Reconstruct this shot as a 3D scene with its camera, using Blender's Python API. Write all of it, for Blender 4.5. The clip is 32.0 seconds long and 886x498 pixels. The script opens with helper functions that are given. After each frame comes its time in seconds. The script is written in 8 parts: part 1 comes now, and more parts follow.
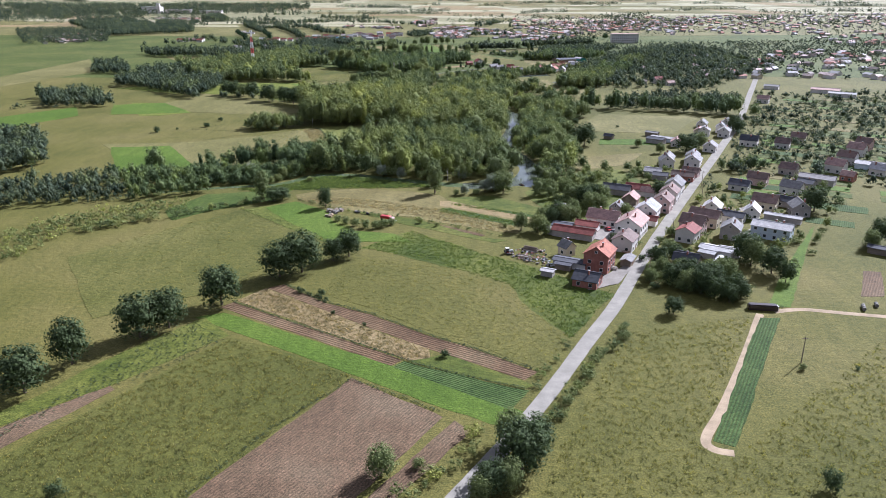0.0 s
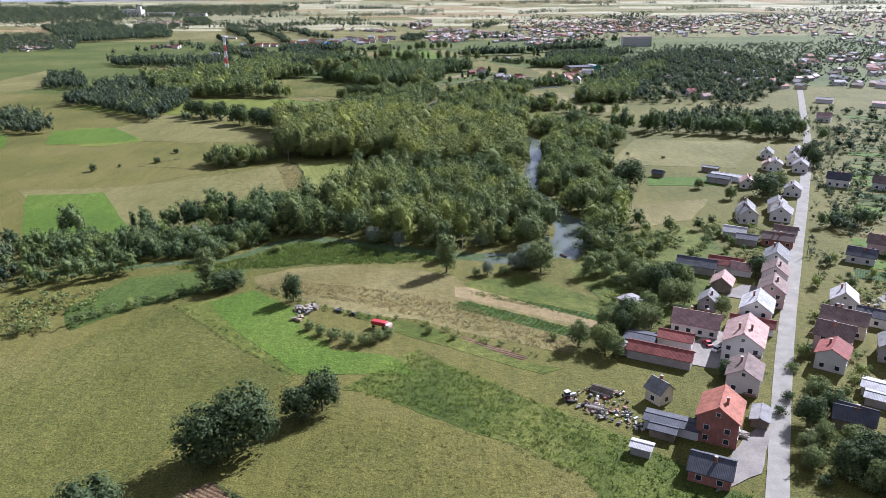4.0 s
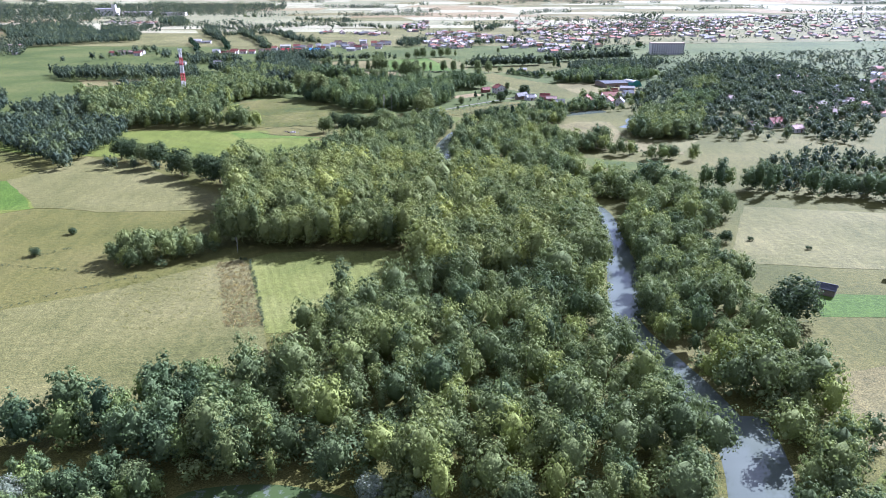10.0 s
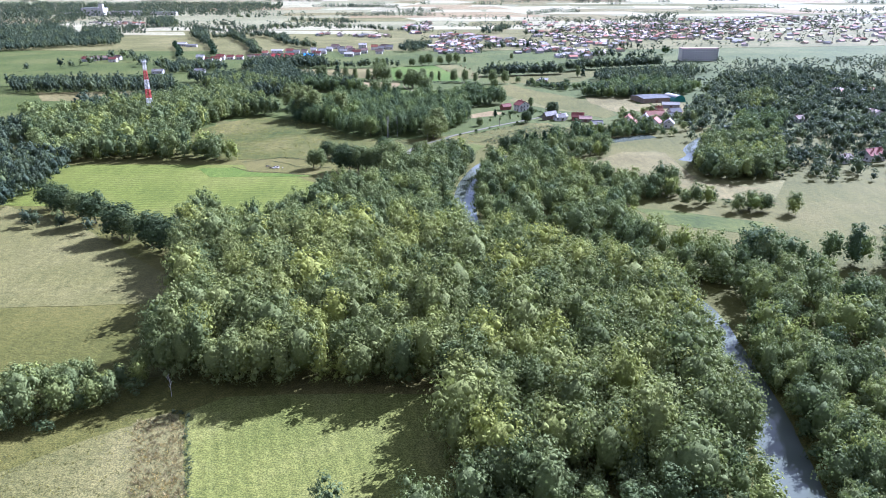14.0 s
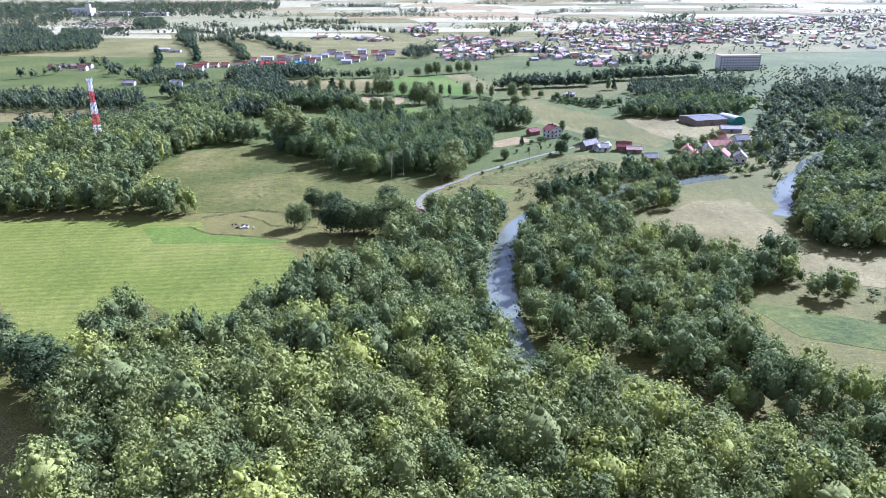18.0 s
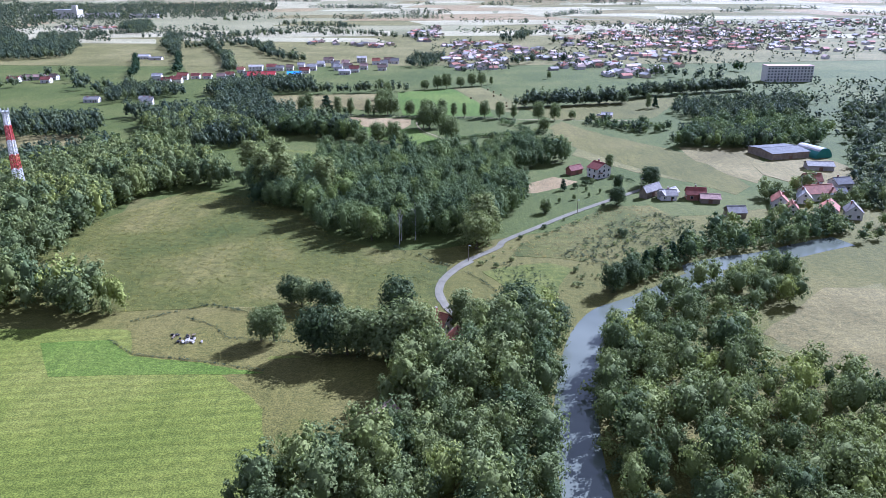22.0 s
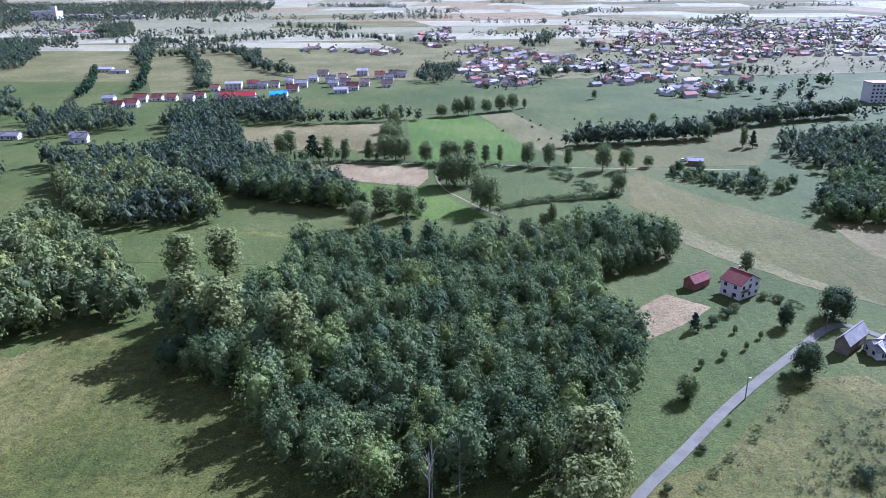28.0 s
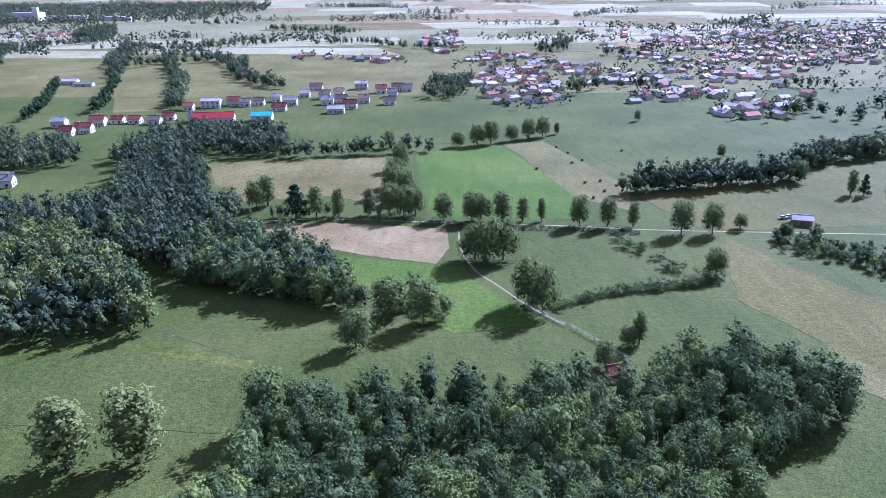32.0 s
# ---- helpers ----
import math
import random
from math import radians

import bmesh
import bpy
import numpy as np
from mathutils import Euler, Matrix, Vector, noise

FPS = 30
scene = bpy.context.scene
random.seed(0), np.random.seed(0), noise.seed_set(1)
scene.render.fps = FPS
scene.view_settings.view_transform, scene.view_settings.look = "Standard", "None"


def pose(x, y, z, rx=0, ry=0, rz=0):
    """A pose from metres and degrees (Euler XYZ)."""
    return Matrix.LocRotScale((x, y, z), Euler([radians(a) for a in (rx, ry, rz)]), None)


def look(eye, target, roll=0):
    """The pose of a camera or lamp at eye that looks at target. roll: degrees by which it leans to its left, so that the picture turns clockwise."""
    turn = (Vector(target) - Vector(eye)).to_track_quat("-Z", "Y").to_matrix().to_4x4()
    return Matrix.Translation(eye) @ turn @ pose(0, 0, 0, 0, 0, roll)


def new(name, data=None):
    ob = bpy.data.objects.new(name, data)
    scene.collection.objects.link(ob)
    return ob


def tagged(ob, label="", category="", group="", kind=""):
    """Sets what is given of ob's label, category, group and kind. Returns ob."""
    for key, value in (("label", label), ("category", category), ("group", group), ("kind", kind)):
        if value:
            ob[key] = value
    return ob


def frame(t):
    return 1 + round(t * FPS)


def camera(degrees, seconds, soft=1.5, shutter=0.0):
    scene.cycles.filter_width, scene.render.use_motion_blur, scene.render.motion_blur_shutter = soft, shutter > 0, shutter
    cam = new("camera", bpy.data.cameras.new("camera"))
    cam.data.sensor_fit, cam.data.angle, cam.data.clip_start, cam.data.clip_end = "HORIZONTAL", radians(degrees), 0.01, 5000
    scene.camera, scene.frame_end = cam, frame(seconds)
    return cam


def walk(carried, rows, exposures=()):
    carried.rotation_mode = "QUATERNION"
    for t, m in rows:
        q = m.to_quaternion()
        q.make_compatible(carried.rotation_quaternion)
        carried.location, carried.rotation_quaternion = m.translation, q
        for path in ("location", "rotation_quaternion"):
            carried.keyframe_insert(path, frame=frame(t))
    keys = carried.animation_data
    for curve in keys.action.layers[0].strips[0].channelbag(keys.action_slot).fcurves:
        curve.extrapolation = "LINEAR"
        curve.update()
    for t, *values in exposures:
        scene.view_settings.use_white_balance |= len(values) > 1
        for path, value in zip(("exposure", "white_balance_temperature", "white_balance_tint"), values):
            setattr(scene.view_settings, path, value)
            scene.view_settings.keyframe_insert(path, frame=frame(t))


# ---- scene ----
cam = camera(62.0, 32.0, 0.55)
PATH = [
    (0, pose(-0.00, -0.00, 105.0, 70.132, 0.048, -0.017)),
    (2, pose(-3.76, 56.83, 105.0, 70.065, 0.238, -0.357)),
    (3.5, pose(-6.74, 99.57, 105.0, 70.113, 0.408, -0.573)),
    (5.5, pose(-11.03, 156.41, 105.0, 70.077, 0.389, -0.810)),
    (7, pose(-14.57, 198.98, 105.0, 70.044, 0.318, -0.989)),
    (9, pose(-19.63, 255.55, 105.0, 70.015, 0.229, -1.173)),
    (11, pose(-24.75, 311.91, 105.0, 69.906, 0.217, -1.281)),
    (13, pose(-29.63, 368.14, 105.0, 69.861, 0.171, -1.309)),
    (14.5, pose(-32.60, 410.58, 105.0, 69.834, 0.206, -1.307)),
    (16.5, pose(-36.11, 467.20, 105.0, 69.763, 0.260, -1.282)),
    (18, pose(-38.78, 509.44, 105.0, 69.756, 0.214, -1.256)),
    (20, pose(-42.92, 564.98, 105.0, 69.643, 0.168, -1.259)),
    (21, pose(-44.94, 592.37, 105.0, 69.649, 0.207, -1.251)),
    (22, pose(-46.76, 619.57, 105.0, 69.755, 0.226, -1.221)),
    (23, pose(-48.47, 646.75, 105.0, 69.829, 0.264, -1.178)),
    (24, pose(-50.15, 674.12, 105.0, 69.835, 0.312, -1.134)),
    (25.5, pose(-52.87, 715.66, 105.0, 69.813, 0.400, -1.060)),
    (27.5, pose(-56.54, 771.70, 105.0, 69.535, 0.496, -1.010)),
    (29, pose(-59.40, 813.84, 105.0, 69.490, 0.595, -1.019)),
    (30.5, pose(-62.47, 855.78, 105.0, 69.402, 0.610, -1.040)),
    (32, pose(-65.84, 897.61, 105.0, 69.401, 0.638, -1.002)),
]
walk(cam, PATH, exposures=((0, 1.4, 5120, 20), (6, 1.52, 5000, 22), (9, 1.92, 4740, 26), (13, 1.97, 4670, 27), (17, 1.95, 4600, 27), (21, 1.75, 4560, 28), (24, 1.47, 4500, 29), (28, 1.52, 4390, 32), (32, 1.5, 4330, 34)))

# ---- world and sun ----
SUN_AZ, SUN_EL = radians(46), radians(35)
world = bpy.data.worlds.new("sky_world")
scene.world = world
world.use_nodes = True
wn = world.node_tree
sky = wn.nodes.new("ShaderNodeTexSky")
sky.sky_type, sky.sun_disc = "NISHITA", False
sky.sun_elevation, sky.sun_rotation = SUN_EL, SUN_AZ
sky.dust_density, sky.air_density = 2.5, 1.0
wn.nodes["Background"].inputs["Strength"].default_value = 0.026
# scattered fair weather clouds over the whole sky
wtc = wn.nodes.new("ShaderNodeTexCoord")
wmap = wn.nodes.new("ShaderNodeMapping")
wmap.inputs["Scale"].default_value = (1.0, 1.0, 2.6)
wnoise = wn.nodes.new("ShaderNodeTexNoise")
wnoise.inputs["Scale"].default_value, wnoise.inputs["Detail"].default_value, wnoise.inputs["Roughness"].default_value = 3.2, 8, 0.6
wramp = wn.nodes.new("ShaderNodeValToRGB")
wramp.color_ramp.elements[0].position, wramp.color_ramp.elements[1].position = 0.36, 0.54
wmix = wn.nodes.new("ShaderNodeMix")
wmix.data_type = "RGBA"
wmix.inputs[7].default_value = (8.4, 8.4, 8.6, 1)
wn.links.new(wtc.outputs["Generated"], wmap.inputs["Vector"])
wn.links.new(wmap.outputs[0], wnoise.inputs["Vector"])
wn.links.new(wnoise.outputs["Fac"], wramp.inputs[0])
wn.links.new(wramp.outputs[0], wmix.inputs[0])
wn.links.new(sky.outputs[0], wmix.inputs[6])
wn.links.new(wmix.outputs[2], wn.nodes["Background"].inputs["Color"])
sun_data = bpy.data.lights.new("sun", "SUN")
sun_data.energy, sun_data.angle, sun_data.color = 5.0, radians(0.6), (1.0, 0.94, 0.83)
sun = new("sun", sun_data)
sun.matrix_world = look((math.sin(SUN_AZ) * math.cos(SUN_EL) * 3000, math.cos(SUN_AZ) * math.cos(SUN_EL) * 3000, math.sin(SUN_EL) * 3000), (0, 0, 0))


# ---- materials ----
def ramp(nt, fac, stops):
    r = nt.nodes.new("ShaderNodeValToRGB")
    els = r.color_ramp.elements
    while len(els) < len(stops):
        els.new(0.5)
    for e, (p, c) in zip(els, stops):
        e.position, e.color = p, (*c, 1)
    nt.links.new(fac, r.inputs[0])
    return r.outputs[0]


def noise_at(nt, scale, detail=4, rough=0.6, stretch=None, turn=0.0):
    g = nt.nodes.new("ShaderNodeNewGeometry")
    src = g.outputs["Position"]
    if stretch:
        mp = nt.nodes.new("ShaderNodeMapping")
        mp.inputs["Rotation"].default_value = (0, 0, turn)
        mp.inputs["Scale"].default_value = stretch
        nt.links.new(src, mp.inputs["Vector"])
        src = mp.outputs[0]
    n = nt.nodes.new("ShaderNodeTexNoise")
    n.inputs["Scale"].default_value, n.inputs["Detail"].default_value, n.inputs["Roughness"].default_value = scale, detail, rough
    nt.links.new(src, n.inputs["Vector"])
    return n.outputs["Fac"]


def mix(nt, kind, a, b, fac):
    m = nt.nodes.new("ShaderNodeMix")
    m.data_type, m.blend_type = "RGBA", kind
    for value, socket in ((fac, m.inputs[0]), (a, m.inputs[6]), (b, m.inputs[7])):
        if hasattr(value, "is_linked"):
            nt.links.new(value, socket)
        else:
            socket.default_value = value if not isinstance(value, tuple) else (*value, 1)
    return m.outputs[2]


def base_mat(name, rough=0.8, spec=0.3):
    m = bpy.data.materials.new(name)
    m.use_nodes = True
    b = m.node_tree.nodes["Principled BSDF"]
    b.inputs["Roughness"].default_value = rough
    b.inputs["Specular IOR Level"].default_value = spec
    return m, m.node_tree, b


def bump(nt, b, height, strength, distance):
    n = nt.nodes.new("ShaderNodeBump")
    n.inputs["Strength"].default_value, n.inputs["Distance"].default_value = strength, distance
    nt.links.new(height, n.inputs["Height"])
    nt.links.new(n.outputs[0], b.inputs["Normal"])


def grass_mat(name, dark, mid, light, patch=0.012, fine=0.5, rows=0.0, turn=0.0, row_depth=0.5, row_col=None, bump_d=0.5, clump=0.6, sweep=radians(-62)):
    """Grass or crop: broad patches, tufts, fine grain and, where rows is given, drill rows of that spacing in metres."""
    m, nt, b = base_mat(name, 0.9, 0.1)
    broad = noise_at(nt, patch, 5, 0.6)
    col = ramp(nt, broad, [(0.32, dark), (0.5, mid), (0.68, light)])
    tuft = noise_at(nt, fine, 4, 0.7)
    col = mix(nt, "MULTIPLY", col, ramp(nt, tuft, [(0.34, (0.62, 0.67, 0.6)), (0.66, (1.32, 1.27, 1.2))]), clump)
    grain = noise_at(nt, 2.2, 3, 0.7)
    col = mix(nt, "MULTIPLY", col, ramp(nt, grain, [(0.38, (0.5, 0.53, 0.49)), (0.62, (1.48, 1.44, 1.36))]), 0.9)
    streak = noise_at(nt, 0.22, 4, 0.65, (1.0, 0.16, 1.0), turn if rows else sweep)
    col = mix(nt, "MULTIPLY", col, ramp(nt, streak, [(0.3, (0.8, 0.83, 0.78)), (0.7, (1.16, 1.14, 1.1))]), 0.7)
    height = tuft
    if rows:
        geo = nt.nodes.new("ShaderNodeNewGeometry")
        mp = nt.nodes.new("ShaderNodeMapping")
        mp.inputs["Rotation"].default_value = (0, 0, turn)
        nt.links.new(geo.outputs["Position"], mp.inputs["Vector"])
        w = nt.nodes.new("ShaderNodeTexWave")
        w.inputs["Scale"].default_value = 0.314 / rows
        w.inputs["Distortion"].default_value = 1.2
        w.inputs["Detail"].default_value = 3
        w.inputs["Detail Scale"].default_value = 0.6
        nt.links.new(mp.outputs[0], w.inputs["Vector"])
        line = ramp(nt, w.outputs["Fac"], [(0.25, row_col or (0.5, 0.5, 0.5)), (0.65, (1.1, 1.1, 1.1))])
        col = mix(nt, "MULTIPLY", col, line, row_depth)
        height = mix(nt, "MIX", tuft, w.outputs["Fac"], min(0.6, row_depth))
    nt.links.new(col, b.inputs["Base Color"])
    bump(nt, b, height, 0.7, bump_d)
    return m


def leaf_mat(name, dark, mid, light, glow=0.27):
    m, nt, b = base_mat(name, 0.8, 0.1)
    geo = nt.nodes.new("ShaderNodeNewGeometry")
    col = ramp(nt, geo.outputs["Random Per Island"], [(0.0, dark), (0.55, mid), (1.0, light)])
    tone = nt.nodes.new("ShaderNodeAttribute")
    tone.attribute_name = "tone"
    col = mix(nt, "MULTIPLY", col, ramp(nt, tone.outputs["Fac"], [(0.0, (0.52, 0.6, 0.66)), (0.5, (1, 1, 1)), (0.85, (1.34, 1.28, 1.02)), (1.0, (1.6, 1.5, 0.98))]), 0.9)
    spray = noise_at(nt, 1.1, 4, 0.75)
    col = mix(nt, "MULTIPLY", col, ramp(nt, spray, [(0.34, (0.7, 0.73, 0.72)), (0.5, (1.0, 1.0, 1.0)), (0.66, (1.26, 1.24, 1.18))]), 0.7)
    bump(nt, b, spray, 0.6, 0.4)
    nt.links.new(col, b.inputs["Base Color"])
    t = nt.nodes.new("ShaderNodeBsdfTranslucent")
    nt.links.new(mix(nt, "MULTIPLY", col, (1.05, 1.12, 0.9), 1.0), t.inputs["Color"])
    s = nt.nodes.new("ShaderNodeMixShader")
    s.inputs[0].default_value = glow
    nt.links.new(b.outputs[0], s.inputs[1])
    nt.links.new(t.outputs[0], s.inputs[2])
    nt.links.new(s.outputs[0], nt.nodes["Material Output"].inputs[0])
    return m


def plain_mat(name, col, rough=0.8, spec=0.3, vary=0.25, scale=1.2, metal=0.0):
    """Painted, tiled or weathered surface with stains at two scales."""
    m, nt, b = base_mat(name, rough, spec)
    b.inputs["Metallic"].default_value = metal
    big = noise_at(nt, scale * 0.25, 4, 0.6)
    small = noise_at(nt, scale * 4, 3, 0.6)
    lo, hi = 1 - vary, 1 + vary
    c = mix(nt, "MULTIPLY", col, ramp(nt, big, [(0.3, (lo, lo, lo)), (0.7, (hi, hi, hi))]), 1.0)
    c = mix(nt, "MULTIPLY", c, ramp(nt, small, [(0.3, (1 - vary / 2,) * 3), (0.7, (1 + vary / 2,) * 3)]), 1.0)
    info = nt.nodes.new("ShaderNodeObjectInfo")
    c = mix(nt, "MULTIPLY", c, ramp(nt, info.outputs["Random"], [(0.0, (0.85, 0.85, 0.85)), (1.0, (1.12, 1.1, 1.08))]), 1.0)
    nt.links.new(c, b.inputs["Base Color"])
    bump(nt, b, small, 0.3, 0.05)
    return m


def tile_mat(name, col, pitch=0.35, vary=0.35):
    """Roof tiles: courses and weathering."""
    m, nt, b = base_mat(name, 0.8, 0.2)
    tc = nt.nodes.new("ShaderNodeTexCoord")
    w = nt.nodes.new("ShaderNodeTexWave")
    w.bands_direction = "X"
    w.inputs["Scale"].default_value = 0.314 / pitch
    w.inputs["Distortion"].default_value = 0.3
    nt.links.new(tc.outputs["Object"], w.inputs["Vector"])
    big = noise_at(nt, 0.5, 5, 0.7)
    c = mix(nt, "MULTIPLY", col, ramp(nt, big, [(0.3, (1 - vary,) * 3), (0.7, (1 + vary,) * 3)]), 1.0)
    c = mix(nt, "MULTIPLY", c, ramp(nt, w.outputs["Fac"], [(0.2, (0.72, 0.72, 0.72)), (0.6, (1.05, 1.05, 1.05))]), 0.7)
    info = nt.nodes.new("ShaderNodeObjectInfo")
    c = mix(nt, "MULTIPLY", c, ramp(nt, info.outputs["Random"], [(0.0, (0.8, 0.8, 0.8)), (1.0, (1.15, 1.1, 1.08))]), 1.0)
    nt.links.new(c, b.inputs["Base Color"])
    bump(nt, b, w.outputs["Fac"], 0.5, 0.05)
    return m


M_MEADOW = grass_mat("meadow_grass", (0.066, 0.066, 0.015), (0.092, 0.085, 0.022), (0.118, 0.101, 0.034))
M_OLIVE = grass_mat("olive_meadow_grass", (0.054, 0.058, 0.013), (0.076, 0.076, 0.018), (0.106, 0.098, 0.03))
M_GREEN = grass_mat("green_grass", (0.046, 0.06, 0.013), (0.064, 0.077, 0.018), (0.088, 0.092, 0.027))
M_LUSH = grass_mat("lush_mown_grass", (0.078, 0.096, 0.014), (0.104, 0.118, 0.02), (0.136, 0.138, 0.032), rows=4.2, turn=radians(84), row_depth=0.2)
M_BRIGHT = grass_mat("bright_grass", (0.05, 0.082, 0.01), (0.066, 0.102, 0.013), (0.09, 0.118, 0.02))
M_MOTTLE = grass_mat("mottled_meadow", (0.045, 0.056, 0.012), (0.078, 0.078, 0.019), (0.13, 0.112, 0.04), 0.02, 0.3, clump=0.8)
M_WEED = grass_mat("weedy_green", (0.042, 0.058, 0.01), (0.074, 0.085, 0.016), (0.108, 0.11, 0.028), 0.03, 0.35, clump=0.9)
M_DRY = grass_mat("dry_grass", (0.094, 0.078, 0.028), (0.132, 0.11, 0.045), (0.172, 0.142, 0.066), 0.02, 0.4)
M_STRAW = grass_mat("ripe_straw", (0.145, 0.105, 0.052), (0.195, 0.145, 0.078), (0.235, 0.182, 0.105), 0.03, 0.5)
# Far grain: ripe straw, with distance haze paled and greyed into its colour.
M_FARSTRAW = grass_mat("hazy_ripe_grain", (0.2, 0.182, 0.115), (0.26, 0.238, 0.16), (0.31, 0.285, 0.2), 0.006, 0.2)
# Far plain colour, lightened to carry the haze of distance.
M_PLAIN = grass_mat("haze_paled_fields", (0.13, 0.124, 0.066), (0.17, 0.16, 0.092), (0.21, 0.195, 0.118), 0.004, 0.1)
M_HAY = grass_mat("mown_hay_meadow", (0.084, 0.081, 0.026), (0.117, 0.106, 0.039), (0.152, 0.132, 0.057), 0.015, 0.4)
M_SOIL = grass_mat("ploughed_soil", (0.087, 0.056, 0.037), (0.12, 0.08, 0.053), (0.142, 0.102, 0.07), 0.04, 0.6, rows=0.9, turn=radians(33), row_depth=0.3)
M_SOIL2 = grass_mat("ploughed_strip_soil", (0.08, 0.049, 0.03), (0.112, 0.071, 0.043), (0.135, 0.094, 0.058), 0.04, 0.6, rows=1.1, turn=radians(-59), row_depth=0.35)
M_POTATO = grass_mat("potato_rows", (0.026, 0.048, 0.012), (0.04, 0.068, 0.018), (0.056, 0.086, 0.026), 0.05, 0.7, rows=0.9, turn=radians(-60), row_depth=0.35, row_col=(0.9, 0.55, 0.4), clump=0.9)
M_POTATO2 = grass_mat("potato_ridge_rows", (0.026, 0.048, 0.012), (0.04, 0.068, 0.018), (0.056, 0.086, 0.026), 0.05, 0.7, rows=0.9, turn=radians(30), row_depth=0.35, row_col=(0.9, 0.55, 0.4), clump=0.9)
M_REED = grass_mat("reeds", (0.032, 0.052, 0.011), (0.048, 0.07, 0.014), (0.068, 0.086, 0.02), 0.03, 0.6, clump=0.9)
M_CROP = grass_mat("striped_crop", (0.09, 0.1, 0.022), (0.122, 0.126, 0.032), (0.156, 0.15, 0.05), 0.03, 0.5, rows=3.2, turn=radians(-17), row_depth=0.13)
M_ROAD = plain_mat("road_gravel_asphalt", (0.26, 0.238, 0.2), 0.95, 0.04, 0.18, 0.8)
M_LANE = plain_mat("grey_lane_asphalt", (0.15, 0.14, 0.108), 0.95, 0.04, 0.18, 0.8)
M_SAND = plain_mat("sandy_track", (0.27, 0.21, 0.14), 0.95, 0.05, 0.25, 0.8)
M_YARD = plain_mat("yard_concrete", (0.2, 0.178, 0.152), 0.9, 0.12, 0.25, 0.6)
M_LEAF = leaf_mat("broad_leaves", (0.118, 0.14, 0.05), (0.15, 0.174, 0.064), (0.185, 0.209, 0.081))
M_LEAF2 = leaf_mat("birch_leaves", (0.146, 0.164, 0.052), (0.178, 0.196, 0.064), (0.21, 0.226, 0.08))
M_DARKLEAF = leaf_mat("dark_leaves", (0.086, 0.113, 0.046), (0.11, 0.142, 0.057), (0.136, 0.169, 0.071))
# Darker foliage whose bluer tone puts distance haze into the colour.
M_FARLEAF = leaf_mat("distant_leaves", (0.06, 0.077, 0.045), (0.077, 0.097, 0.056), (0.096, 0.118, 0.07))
M_OAK = leaf_mat("dark_field_tree_leaves", (0.05, 0.068, 0.028), (0.066, 0.088, 0.036), (0.086, 0.11, 0.047))
M_STALK = leaf_mat("dry_stalks", (0.2, 0.155, 0.08), (0.25, 0.197, 0.102), (0.3, 0.24, 0.13), 0.45)
M_BLADE = leaf_mat("meadow_blades", (0.14, 0.132, 0.04), (0.18, 0.165, 0.055), (0.225, 0.2, 0.08), 0.5)
M_GREENBLADE = leaf_mat("green_blades", (0.085, 0.112, 0.026), (0.112, 0.142, 0.036), (0.14, 0.166, 0.05), 0.45)
M_WILLOW = leaf_mat("silver_willow_leaves", (0.14, 0.16, 0.1), (0.22, 0.24, 0.16), (0.32, 0.33, 0.24))
M_CONIFER = leaf_mat("spruce_needles", (0.015, 0.032, 0.014), (0.026, 0.05, 0.02), (0.042, 0.07, 0.028), 0.1)
M_BARK = plain_mat("bark", (0.11, 0.085, 0.06), 0.9, 0.2, 0.3, 2)
M_DEADWOOD = plain_mat("bleached_wood", (0.42, 0.39, 0.34), 0.8, 0.2, 0.2, 2)
M_WHITE = plain_mat("white_render", (0.56, 0.52, 0.48), 0.85, 0.3, 0.1)
M_GREYWALL = plain_mat("grey_render", (0.3, 0.27, 0.245), 0.9, 0.2, 0.2)
M_CREAM = plain_mat("cream_render", (0.46, 0.4, 0.29), 0.85, 0.3, 0.12)
M_PINK = plain_mat("pink_render", (0.44, 0.31, 0.28), 0.85, 0.3, 0.12)
M_BRICK = plain_mat("hollow_brick", (0.27, 0.115, 0.085), 0.85, 0.2, 0.25, 2)
M_WOODWALL = plain_mat("weathered_boards", (0.2, 0.16, 0.12), 0.9, 0.2, 0.3, 1.5)
M_BLUEGREY = plain_mat("blue_grey_cladding", (0.42, 0.47, 0.51), 0.6, 0.4, 0.1)
M_TILERED = tile_mat("orange_red_tiles", (0.27, 0.105, 0.066))
M_TILEDARK = tile_mat("dark_red_sheet", (0.19, 0.06, 0.046))
M_TILEPINK = tile_mat("faded_pink_tiles", (0.33, 0.22, 0.185))
M_TILEGREY = tile_mat("grey_fibre_cement", (0.2, 0.19, 0.18))
M_TILEANTH = tile_mat("anthracite_roof", (0.07, 0.07, 0.078))
M_TILEBROWN = tile_mat("brown_tiles", (0.17, 0.12, 0.1))
# Far-town roof tiles, made paler so the colour carries distance haze.
M_TILEPALE = tile_mat("haze_pale_tiles", (0.48, 0.37, 0.33))
M_TILEWHITE = tile_mat("pale_metal_roof", (0.37, 0.355, 0.34))
M_GLASS = plain_mat("dark_window_glass", (0.03, 0.035, 0.04), 0.08, 0.6, 0.1)
M_FRAME = plain_mat("window_frames", (0.6, 0.58, 0.55), 0.5, 0.4, 0.1)
M_WOOD = plain_mat("brown_wood", (0.16, 0.09, 0.055), 0.75, 0.3, 0.25)
M_REDPAINT = plain_mat("red_paint", (0.35, 0.03, 0.03), 0.35, 0.5, 0.1)
M_WHITEPAINT = plain_mat("white_paint", (0.6, 0.58, 0.56), 0.5, 0.4, 0.08)
